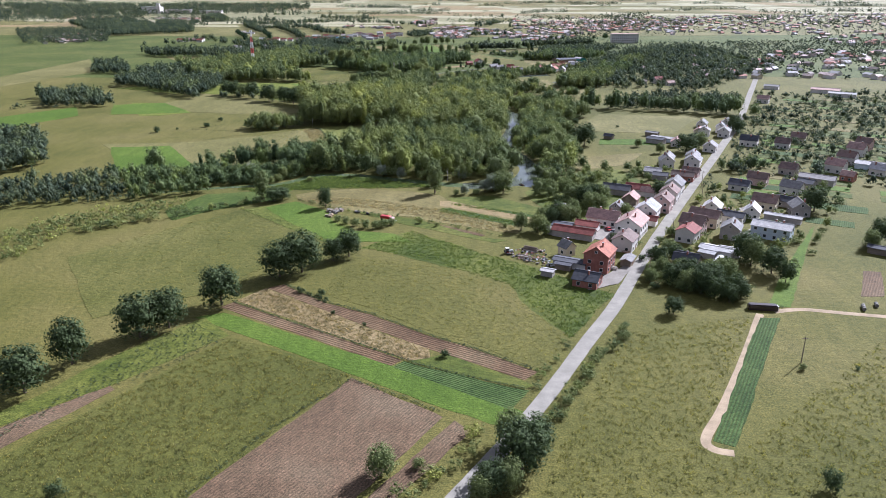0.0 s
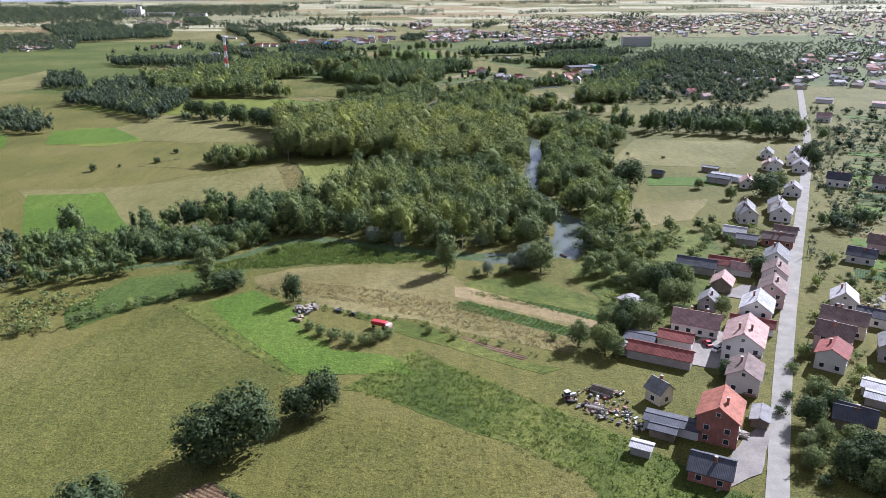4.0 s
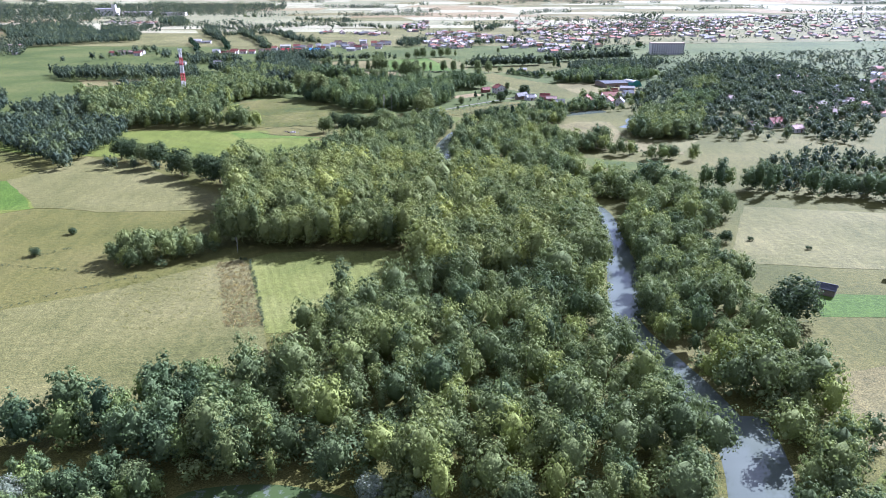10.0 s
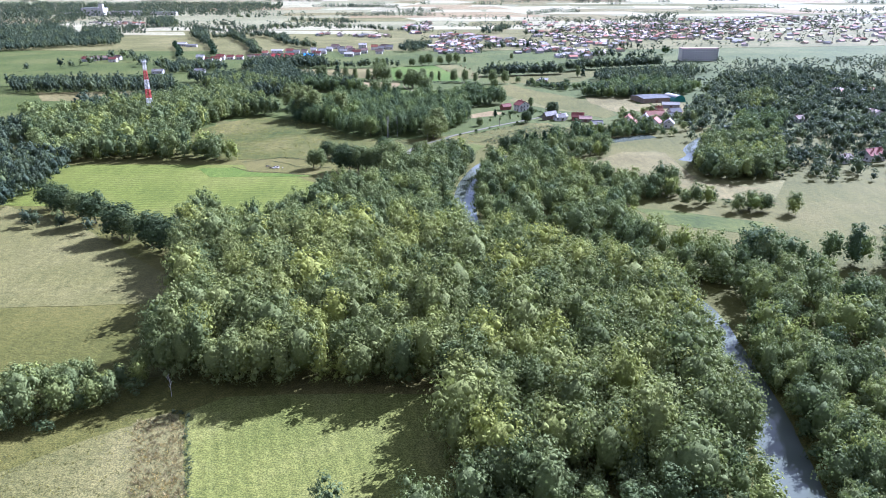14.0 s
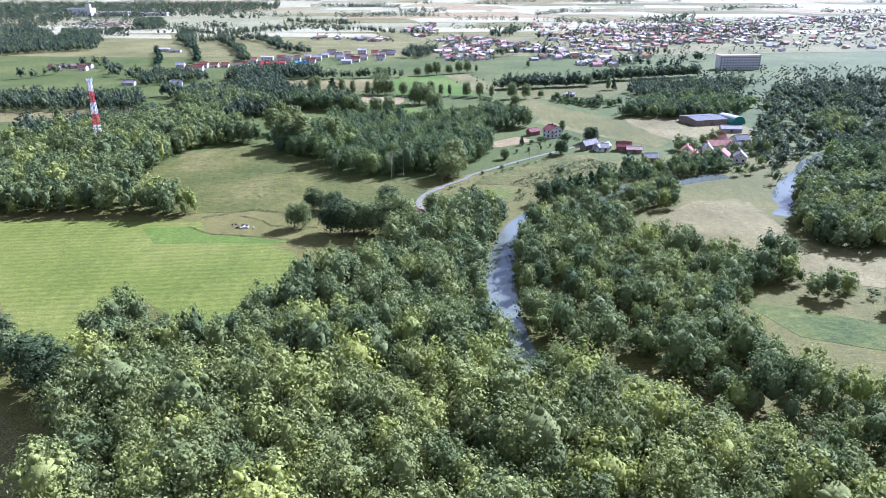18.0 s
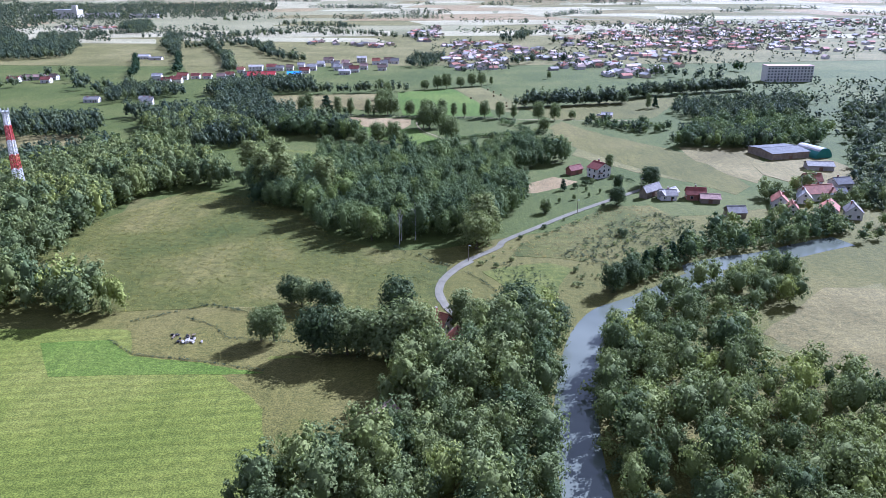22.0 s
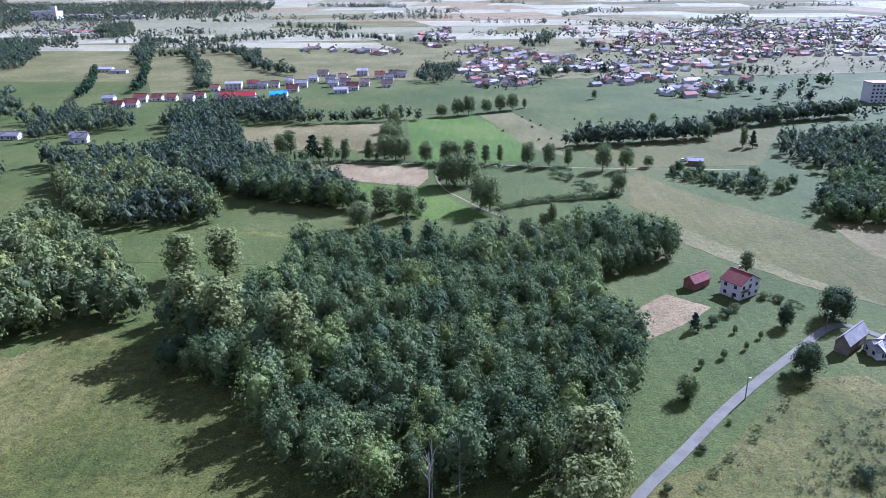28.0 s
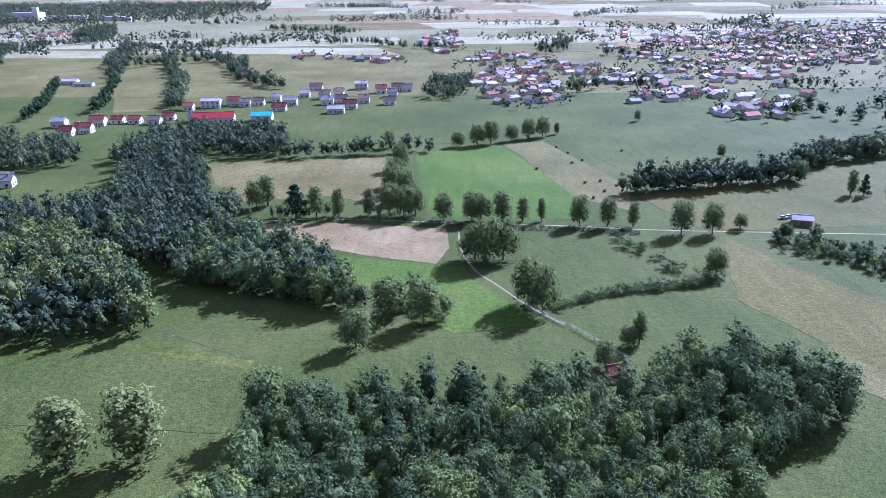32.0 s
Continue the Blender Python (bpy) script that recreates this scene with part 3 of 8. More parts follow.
ribbon("river_upper", [(-11.5, 771.4), (-7.3, 792.4), (0.7, 820), (11.6, 839.3), (24.8, 848.1), (42.3, 861.6), (58.4, 874.8), (55, 878.7), (69.8, 885.6), (86.3, 890.2), (114.1, 903.1), (127.7, 908.5)], 11.0, M_WATER, "calm river bend reflecting bright clouds", "water", 0.045, 12)
ribbon("river_bow", [(125.3, 833.7), (135.7, 847.9), (140.3, 865.8), (157.2, 892.8), (174, 913.1), (189.5, 935.5), (204.1, 954.9), (220.2, 968.5)], 8.0, M_WATER, "far bend of the river between trees", "water", 0.04, 13)
# ---- roads and tracks ----
ribbon("road", [(1.9, 130.3), (11.3, 145.2), (20.9, 161), (31.5, 180), (44.9, 205.7), (59.8, 233.4), (79, 274.5), (103.8, 325.8), (139.9, 397.3), (180.4, 476.8), (243.8, 604.9), (319.3, 773.1), (389.2, 924.1), (443, 1001.4)], 4.4, M_ROAD, "pale worn village road of dusty asphalt", "road", 0.22, 5.5)
ribbon("lane", [(-42.5, 851.7), (-43.5, 859.6), (-41.3, 872.3), (-32.7, 888.8), (-18.9, 904.5), (-14.6, 913.5), (1.3, 930.3), (20.3, 950.2), (46.1, 973.8), (69, 992.5), (79.4, 983.3)], 2.8, M_LANE, "narrow pale asphalt lane through the meadows", "road", 0.23)
ribbon("lane_bend", [(-37.2, 838.9), (-40.7, 846), (-42.6, 853.8), (-43.4, 862.3), (-41.5, 871.5), (-36.4, 881.6), (-30.3, 889.8)], 2.8, M_LANE, "pale asphalt lane curving down to the river", "road", 0.225)
ribbon("footpath", [(106.7, 225.9), (88.3, 192.9), (73.7, 168.3), (64.5, 154.3), (64.6, 149.6), (69, 147.8)], 2.6, M_SAND, "sandy strip path round a potato plot", "path")
ribbon("track", [(112.2, 227.7), (122.6, 229.5), (136.4, 226.3), (156.5, 221.8)], 2.6, M_SAND, "sandy farm track across the meadow", "path")
ribbon("farm_track", [(-24.7, 1107), (-33.7, 1120), (-43.4, 1139.3), (-50.6, 1154.1), (-55, 1177.3), (-54.9, 1198.1)], 2.4, M_SAND, "grassy farm track beside a fence", "path")
ribbon("farm_track_far", [(-152, 1216.1), (-108.8, 1218), (-57.5, 1209.7), (-8, 1203.3), (34.4, 1195.2), (123.8, 1185.7)], 2.4, M_SAND, "long field track between hedgerow trees", "path")
ribbon("stream", [(-153.3, 1108.1), (-140.2, 1100), (-127.9, 1092.4), (-118.3, 1087)], 2.0, M_ARM, "thin ditch with dark water in the pasture", "water")
# ---- fields near the start ----
field("field_olive", [(-104.8, 134.2), (-107.8, 139.1), (-67.7, 209.8), (-26.4, 185.5), (-56.4, 130.4), (-89.4, 128.6)], M_OLIVE, "olive grass field with pale tufts", amp=1.5)
field("field_ploughed", [(-25.9, 183.2), (-0.2, 163.6), (-19.9, 130.4), (-56.6, 130.4)], M_SOIL, "reddish brown ploughed field with fine furrows", amp=0.5)
field("field_ploughed_narrow", [(2.7, 161.8), (7.1, 156.8), (-11.5, 130.3), (-17.5, 130.4)], M_SOIL, "narrow ploughed plot beside the road hedge", amp=0.8)
field("field_green_strip", [(-82.8, 223.7), (-73.9, 227.7), (-13.8, 189.7), (21.4, 166.2), (16.9, 156.7), (-23, 183.2)], M_BRIGHT, "bright green mown grass strip", amp=0.6)
field("field_brown_strip", [(-76.9, 231.9), (-73.3, 236), (-12, 194), (-15.2, 190.4)], M_SOIL2, "brown ploughed strip", amp=0.4)
field("field_potato", [(-14.7, 189.8), (-11.6, 193.5), (-4.8, 189.5), (23.5, 176.2), (17.6, 166.9)], M_POTATO, "dark green potato rows", amp=0.5)
field("field_straw", [(-72.7, 237.2), (-64.5, 248.6), (-39.9, 228.6), (-23.2, 214.7), (-4.5, 200.9), (-4, 194.8), (-10.7, 194.3)], M_STRAW, "dry straw coloured field", amp=0.8)
field("field_brown_long", [(-64.3, 248.6), (-58.9, 252), (-41, 235.4), (-24.2, 225.6), (-5.4, 210.4), (8.5, 201.3), (27.5, 186.8), (23, 182.2), (-4.5, 201.1), (-23.2, 215), (-40, 229)], M_SOIL2, "long brown ploughed strip with dry edges", amp=0.4)
field("field_weed_end", [(-4.3, 195), (0.8, 197.7), (8, 191.7), (25.3, 179.3), (22.3, 177.3), (-5.1, 190), (-10.4, 193.7)], M_WEED, "low green vegetables and weeds", amp=0.5)
field("field_dry_centre", [(-45.9, 246.1), (-32.8, 277.9), (-5.4, 274.7), (23.9, 248.6), (41.1, 219.9), (37.6, 203.8), (29.4, 188)], M_MEADOW, "dry olive meadow", amp=4.0)
field("field_weedy", [(-34.2, 291.4), (-13.7, 313.7), (38.5, 265.4), (62, 243.3), (40, 207.6), (24.2, 251.3), (-5.4, 276.6)], M_WEED, "weedy green fallow land", amp=4.0)
field("field_soil_left", [(-117.7, 151), (-92.4, 179.6), (-89.8, 177.2), (-110.3, 143.3)], M_SOIL, "narrow dark ploughed strip", amp=1.0)
field("field_weedy_left", [(-122.2, 158.2), (-110, 172.8), (-100.7, 193.3), (-80, 223.6), (-67.7, 209.8), (-91.9, 180.2), (-118.4, 152.2)], M_WEED, "green weedy strip below the trees", amp=1.2)
field("field_potato_plot", [(105.6, 223.3), (112.2, 223.2), (70.6, 150.3), (66, 153.1)], M_POTATO2, "narrow potato plot with dark green rows", amp=0.4)
field("field_green_verge", [(124.2, 253.7), (163.5, 313.2), (169.9, 321.4), (141.7, 271.2), (119.4, 230.9), (111.6, 231)], M_BRIGHT, "bright green grass strip", amp=1.0)
field("garden_rows", [(162.5, 265.1), (168.8, 263.9), (156.8, 240.5), (148.7, 240.6)], M_SOIL, "small vegetable garden with brown beds", amp=0.3)
# ---- fields by the river ----
field("field_green_slope", [(-98.7, 346.8), (-74.9, 361.2), (-51.4, 340), (-37.3, 310), (-50.3, 297.6)], M_WEED, "bright green grass slope", amp=1.5)
field("field_tan_bank", [(-78, 375), (-64.6, 384), (-43.2, 386.7), (-17.6, 381.1), (-1.8, 372.9), (2.7, 362.8), (41.6, 329.4), (32.4, 310.3), (5.4, 323), (-13.9, 334.7), (-31.7, 339.1), (-51.4, 349.7), (-74, 364.9)], M_DRY, "tan dry meadow beside the river", amp=1.5)
field("field_straw_bank", [(-61.7, 369.8), (-37.2, 363.9), (-13.9, 355), (0, 346.9), (33.6, 320), (27.5, 311.4), (-8.1, 334.5), (-32.5, 347.7), (-70.2, 363)], M_DRY, "tall dry grass with ripe stalks", amp=2.0)
field("field_veg", [(3.4, 369.1), (25, 372.2), (54.5, 344.9), (50.8, 335.7), (44.2, 333.2), (3.9, 357.7)], M_WEED, "green vegetable plot", amp=0.8)
field("field_veg_dark", [(3.8, 360), (50.5, 334.9), (46.7, 331.8), (3.8, 356.1)], M_POTATO, "row of dark potato plants", amp=0.3)
field("field_path", [(-1.5, 362.9), (2.7, 362.8), (45.2, 331.9), (42.5, 327.4), (-1.2, 353.7)], M_STRAW, "pale dry earth strip", amp=1.0)
field("field_potato_bank", [(-0.6, 349), (3.3, 349.8), (38.5, 325.8), (32.7, 321.9), (-1.7, 344)], M_POTATO, "dark green potato strip", amp=0.4)
field("field_soil_short", [(-1.5, 322.5), (1.2, 321.9), (18.6, 308.5), (17, 306.6), (4.7, 315.8)], M_SOIL2, "short brown bare strip", amp=0.4)
field("field_green_track", [(-49.6, 348.2), (-28.8, 339.1), (-11, 330.7), (16.3, 306.6), (27.7, 301.6), (22.1, 298.1), (-13.9, 321.1), (-44.5, 345.1)], M_WEED, "green grass strip", amp=1.0)
field("field_garden_green", [(43.3, 378.7), (64.1, 407.5), (84.1, 424.2), (106.2, 429.8), (113.6, 383.5), (99.3, 360.7), (68.6, 331.1), (57.7, 340.6), (49.9, 347.5), (45.5, 364.1)], M_WEED, "lush green garden grass under fruit trees", amp=1.5)
field("reed_marsh", [(-73.1, 414.3), (-59.8, 414.7), (-45.4, 412.4), (-31, 403.8), (-20.3, 395), (-10.2, 392.7), (-27.7, 388.9), (-52.7, 391.5), (-71.6, 384), (-83.5, 384.3), (-79.9, 398.6)], M_REED, "bright green reeds in the marsh", amp=1.5)
field("marsh_left", [(-136, 346), (-125.2, 375.2), (-102.8, 380.3), (-80.7, 383.6), (-85.7, 365.2), (-108.8, 349.7), (-127.5, 331.1)], M_REED, "dark green reedy marsh", amp=2.0)
# ---- fields left of the wood ----
field("field_pale_left", [(-235.6, 504.1), (-178.5, 510.3), (-142.4, 529.3), (-102.9, 558.5), (-96.3, 562), (-70, 482.5), (-87.2, 464.2), (-113.3, 450.3), (-136.4, 432.1), (-170.3, 416.9)], M_HAY, "pale mown hay meadow", amp=2.0)
field("field_straw_wedge", [(-106.2, 557.9), (-98.6, 562.4), (-92.2, 554.3), (-75.9, 499.9), (-89, 500.3)], M_HAY, "strip of tall dry grass", amp=0.8)
field("field_crop", [(-95.1, 562.3), (-86.1, 569.5), (-53.6, 569.7), (-29.5, 569), (-25.7, 519.7), (-51.2, 515.9), (-63.9, 505.7), (-63.2, 495.5), (-74.4, 495.8)], M_CROP, "striped yellow green crop field", amp=0.6)
field("field_bright_left", [(-226.5, 494.6), (-189.3, 497.5), (-144.4, 430.7), (-170.7, 420.7), (-186.7, 413.5)], M_BRIGHT, "bright green mown field", amp=1.0)
field("field_pale_far", [(-256, 691.4), (-240.3, 751.2), (-181.6, 710.7), (-121.3, 647.9), (-120.3, 630.8), (-183.7, 627.7), (-215.4, 639.7)], M_HAY, "pale tan hayfield", amp=2.0)
field("field_stripe_far", [(-290.1, 692.6), (-254.5, 688.5), (-213, 639.6), (-238.2, 621.2), (-254.5, 619.7)], M_LUSH, "green mown stripe", amp=1.0)
field("field_lush", [(-346.9, 791.6), (-249.7, 837.6), (-145.4, 833.8), (-112.2, 820.4), (-89.8, 815.1), (-54.5, 801), (-65.3, 774.7), (-98.6, 730.2), (-98.7, 703.9), (-136.2, 745.2), (-153.4, 734.6), (-143.8, 705.3), (-163.9, 712.7), (-188.4, 746.9), (-271.5, 755.6)], M_LUSH, "bright green mown meadow with swathes", amp=1.5)
field("field_light_corner", [(-112, 810.9), (-71.6, 813.9), (-56.9, 808.3), (-61.1, 780.8), (-76.5, 760.3), (-85.9, 765.9), (-90.3, 785.9)], M_MEADOW, "pale mown clearing by the river", amp=1.0)
# ---- fields round the dark wood ----
field("field_pale_crown", [(-187.5, 909.1), (-195.7, 982.4), (-146.1, 974.9), (-89.5, 909.3), (-73.5, 876.4), (-94.5, 849), (-141.3, 850.8)], M_HAY, "pale meadow on a gentle rise", amp=2.0)
field("field_dark_meadow", [(-214, 911.3), (-195, 955.5), (-171.6, 999.8), (-144.7, 986.2), (-106.2, 957.3), (-89.1, 921.8), (-63.7, 900), (-39.1, 884.4), (-44.1, 862.3), (-43.4, 842.5), (-111, 849.8), (-169.4, 845.9)], M_MOTTLE, "long green meadow grass", amp=2.0)
field("field_clearing", [(-144.5, 836.9), (-123.4, 850.3), (-106.8, 826.4), (-101.4, 823.2), (-89, 822.9), (-97.7, 808.1), (-115.8, 811.2), (-133.5, 815.7)], M_MEADOW, "short olive grass clearing", amp=1.0)
field("field_orchard", [(-3.8, 1010.9), (35.8, 1045.2), (45.6, 1036.3), (42.9, 1023.3), (65.4, 999.6), (69.4, 993.3), (19.4, 947.8), (-13.5, 917.5), (-15.5, 929.8), (2.5, 965.6)], M_GREEN, "green orchard grass", amp=1.0)
field("field_straw_plot", [(9.4, 1006.8), (23.3, 1018.2), (35, 1007.2), (26.5, 998.9), (8.2, 985.8), (-0.3, 986.1), (-6.4, 990.1)], M_STRAW, "stubble plot with rows", amp=0.6)
# Rough grass in a darker colour that also carries cloud shade.
field("field_lane_right", [(-8.6, 910), (43, 962.5), (61.5, 961.8), (66.9, 941.8), (13.2, 888.5), (3.3, 891.8), (-14.7, 895.4)], M_MOTTLE, "rough grass beside the lane, olive deepened for cloud shade", amp=2.0)
field("field_wet_green", [(-27.9, 878.7), (-2, 889), (9.1, 880.3), (-4, 854.8), (-15.6, 855.1)], M_WEED, "dark green damp grass", amp=2.0)
field("field_river_right", [(54.9, 814.4), (88.4, 853), (116.1, 863.2), (115.3, 803.4), (125.1, 790.7), (164.9, 785.3), (142.7, 747.9), (97, 783.8)], M_HAY, "pale tan hay meadow between woods", amp=2.0)
field("field_green_right", [(66.7, 737.4), (85, 732.3), (122, 713), (111.5, 695.2), (76.4, 712.1)], M_WEED, "green striped vegetable field", amp=1.0)
field("field_tan_right", [(57.6, 824.1), (94.9, 860.4), (120.6, 855.8), (117, 785.3), (144.6, 771.1), (141.8, 741.3), (87, 760.6)], M_DRY, "tan dry field", amp=2.0)
field("field_tan_houses", [(96.7, 552.1), (132.2, 627.6), (194.3, 614.6), (216.9, 619.2), (169.5, 539.1)], M_HAY, "pale mown meadow behind houses", amp=1.5)
field("field_green_garden", [(112.6, 521.5), (156.5, 517.1), (146.7, 500.5), (107.1, 501.7)], M_BRIGHT, "bright green garden lawn", amp=0.6)
field("field_dry_garden", [(83.5, 463.3), (131.2, 474.4), (111.3, 440.8), (81.4, 429.1), (80.7, 445)], M_DRY, "dry tan garden meadow", amp=1.5)
# ---- fields ahead at the end ----
field("field_stubble", [(-151.1, 1212.1), (-113.2, 1212.6), (-60.2, 1202.1), (-59.5, 1177.5), (-65.4, 1160.5), (-94.5, 1171.5), (-138.2, 1198.5)], M_STRAW, "harvested stubble field", amp=1.0)
field("field_green_below", [(-108.2, 1173.3), (-65.4, 1159.3), (-54.6, 1158.8), (-53, 1147.6), (-31.8, 1107.3), (-60.6, 1102.6), (-96.3, 1144.2)], M_BRIGHT, "green mown grass", amp=1.0)
field("field_left_pasture", [(-199.6, 1090), (-177.8, 1099.7), (-150, 1098.6), (-118.3, 1087), (-121.8, 1068.8), (-153, 1064.5), (-187.3, 1068.4)], M_WEED, "green pasture", amp=1.5)
field("field_tan_mid", [(-198.3, 1327.4), (-94.8, 1335), (-86.3, 1232.2), (-112.7, 1252.4), (-181.3, 1277.1)], M_DRY, "dry tan field behind trees", amp=1.5)
field("field_green_mid", [(-76.2, 1345.7), (-23.4, 1369.3), (2.9, 1266.6), (5.9, 1210.5), (-67.5, 1218.4)], M_BRIGHT, "green mown field", amp=1.5)
field("field_hay_bales", [(-19.8, 1369.1), (6.9, 1375.8), (34.9, 1264.8), (26.7, 1221.9), (5, 1246)], M_HAY, "cut hay strip with bales", amp=1.5)
field("field_green_hedge", [(-29, 1193.2), (9.2, 1191.3), (24.8, 1149.6), (-8.8, 1130.4), (-23.2, 1126.3), (-17.3, 1169.1)], M_GREEN, "green hedged field", amp=1.5)
field("field_big_green", [(-95.1, 1500.9), (-9, 1535.6), (132.1, 1435), (177.3, 1364.1), (136.1, 1313.3), (43.6, 1287), (21.7, 1374.8), (-67.5, 1372.3)], M_GREEN, "wide green meadow", amp=2.0)
field("field_right_olive", [(35.3, 1244.3), (139.9, 1293.4), (192.4, 1303.1), (130, 1196.4), (50.7, 1192.9)], M_MEADOW, "olive meadow", amp=2.0)
field("field_strip_house", [(-438.8, 1796.3), (-378.7, 1806.1), (-283.6, 1516.2), (-326.5, 1506.5)], M_HAY, "straw field between tree rows", amp=1.0)
field("field_strip_green", [(-682.8, 1912.9), (-521.1, 2025.2), (-442.3, 1796.7), (-374.2, 1510.3), (-422, 1465.7)], M_GREEN, "large green field", amp=2.0)
field("field_strip_olive", [(-368.2, 1804.9), (-298.3, 1808.3), (-214.4, 1619.4), (-273.5, 1529)], M_MEADOW, "olive strip field", amp=1.5)
field("field_far_tan", [(-254.2, 1862.6), (-67.3, 1872.6), (-67.3, 1707.3), (-210.3, 1657.2)], M_MEADOW, "olive field before the village", amp=2.0)
field("field_far_brown", [(-23.8, 1867.3), (84.8, 1739.6), (70.7, 1693.1), (-3.4, 1749.2)], M_DRY, "brown field behind the village", amp=2.0)


# ---- more strips and margins ----
field("field_bright_top", [(-375.8, 594.9), (-363.1, 621.7), (-329.4, 666.4), (-305.9, 621.4), (-329.7, 577.1), (-354.1, 558.3)], M_BRIGHT, "bright green strip in the far meadow", amp=1.5)
field("field_bright_top_b", [(-282.2, 626.9), (-217.8, 635.2), (-254.7, 692.4), (-301.8, 679.2)], M_BRIGHT, "bright green strip in the far meadow", amp=1.5)
field("field_tan_top", [(-260, 692.5), (-202.9, 735.8), (-143.8, 665.3), (-176.5, 635), (-215.3, 635.2)], M_HAY, "pale hay strip in the far meadow", amp=2.0)
field("field_tan_top_b", [(-526.2, 848.3), (-516, 1109.9), (-437.3, 942.7), (-484.6, 778.3)], M_HAY, "pale far hayfield", amp=2.0)
field("field_bright_mid", [(-222.9, 487.2), (-187.5, 499.7), (-146.7, 431.3), (-147.4, 422.9), (-187.4, 431.4)], M_BRIGHT, "bright green mown field", amp=1.0)
field("field_green_grass_start", [(-153, 281.1), (-99, 347.9), (-71.8, 320), (-48.4, 296.8), (-70.3, 272.7), (-82.1, 244.5), (-94.4, 237.5), (-116.7, 223)], M_OLIVE, "smooth olive meadow rising to the thicket", amp=1.0)
field("field_bright_slope", [(-88, 352.2), (-74.7, 361.5), (-56.7, 345.4), (-50.2, 326.7), (-40.1, 315.1), (-21.5, 310.5), (-13.8, 298.9), (-47.4, 299.7), (-74.7, 329.8)], M_BRIGHT, "bright green grass slope", amp=1.5)
field("field_ditch_strip", [(53, 1095.4), (68.9, 1074.5), (87.9, 1043.1), (85.1, 1039.8), (66.2, 1067.7), (50.5, 1091.6)], M_SOIL2, "long dark ditch strip in the meadow", amp=0.6)
field("field_long_path", [(50.8, 1094.4), (66.7, 1074.4), (80.2, 1047.5), (78.5, 1044.5), (62.5, 1069.8), (49.3, 1090.6)], M_HAY, "pale mown strip beside a ditch", amp=0.6)
field("field_meadow_stripe", [(50.2, 1179.2), (86.4, 1119.4), (124.3, 1060), (113.8, 1042), (74.7, 1102.6), (41.5, 1156.6)], M_MEADOW, "olive meadow stripe", amp=2.0)
field("field_meadow_stripe_b", [(50.5, 1091.6), (84.1, 1037.6), (98.8, 1016.3), (92.2, 1005), (70.9, 1027.3), (43.7, 1070.1)], M_HAY, "pale meadow stripe", amp=2.0)
field("field_farm_tan", [(116, 1089.7), (163.5, 1087.9), (149.8, 1031.2), (130.3, 1000.8), (114.1, 1032.6)], M_DRY, "tan grazed field beside the farm", amp=2.0)
field("field_north_olive", [(55, 1186.7), (84.7, 1112.2), (119, 1046.2), (124.9, 995.3), (109.6, 979.6), (68.7, 1048.1), (36.4, 1123.5)], M_MEADOW, "olive meadow", amp=2.0)
field("field_west_tan", [(-291.7, 988.8), (-255.3, 987.6), (-245.6, 959.7), (-268.6, 945.7), (-321.3, 936.7), (-353.5, 984.3)], M_HAY, "pale field behind the tower", amp=1.5)
field("field_west_tan_b", [(-418.3, 1144.4), (-290.6, 1151.6), (-268.3, 1095), (-384.9, 1089.2)], M_DRY, "tan field behind the trees", amp=1.5)
field("field_gap_green", [(-197.2, 1080.4), (-166.8, 1097.5), (-121.8, 1084.3), (-117.9, 1051.5), (-154.1, 1055.9), (-178.6, 1056.9)], M_GREEN, "green clearing behind the wood", amp=1.5)
field("field_far_green_a", [(-192.7, 1331.1), (-96.9, 1335.8), (-85, 1266.6), (-159, 1246.2)], M_DRY, "tan strip behind trees", amp=1.5)

field("field_bright_corner", [(-166.5, 824.3), (-146, 826), (-135.7, 815.4), (-116.4, 811.5), (-93.2, 803.9), (-154.1, 804.1)], M_BRIGHT, "bright green mown grass corner", amp=0.6)
field("field_clearing_short", [(-141.4, 830.5), (-127.2, 840.7), (-116.3, 834.2), (-109.6, 826.1), (-88.5, 822.2), (-88, 813.7), (-115.5, 812.4), (-135.6, 816.6)], M_MEADOW, "short cropped pale green clearing", amp=1.2)

# ---- garden plots of the village ----
def garden_plots():
    """Narrow plots on both sides of the road, square to it."""
    rng = random.Random(12)
    mats = ((M_WEED, "green garden lawn"), (M_DRY, "dry mown garden plot"), (M_GREEN, "rough garden grass"), (M_BRIGHT, "bright green lawn"), (M_POTATO2, "vegetable beds in rows"), (M_OLIVE, "olive garden grass"))
    ax, ay = math.cos(radians(63)), math.sin(radians(63))
    for k in range(34):
        d = 20 + k * 13.5
        px, py = 112 + ax * d, 318 + ay * d
        for j in range(3):
            if rng.random() < 0.8:
                w, u0 = rng.uniform(9, 12.5), 9 + j * 34 + rng.uniform(0, 6)
                u1 = u0 + rng.uniform(18, 30)
                m, label = rng.choice(mats)
                q = [(px + ay * u - 0 + ax * v, py - ax * u + ay * v) for u, v in ((u0, 0), (u1, 0), (u1, w), (u0, w))]
                field("garden_plot", q, m, label, "garden", amp=0.4)


garden_plots()


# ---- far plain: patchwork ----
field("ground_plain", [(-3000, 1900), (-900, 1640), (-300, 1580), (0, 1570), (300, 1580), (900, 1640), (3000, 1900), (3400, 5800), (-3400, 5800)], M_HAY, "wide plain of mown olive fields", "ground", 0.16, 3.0)
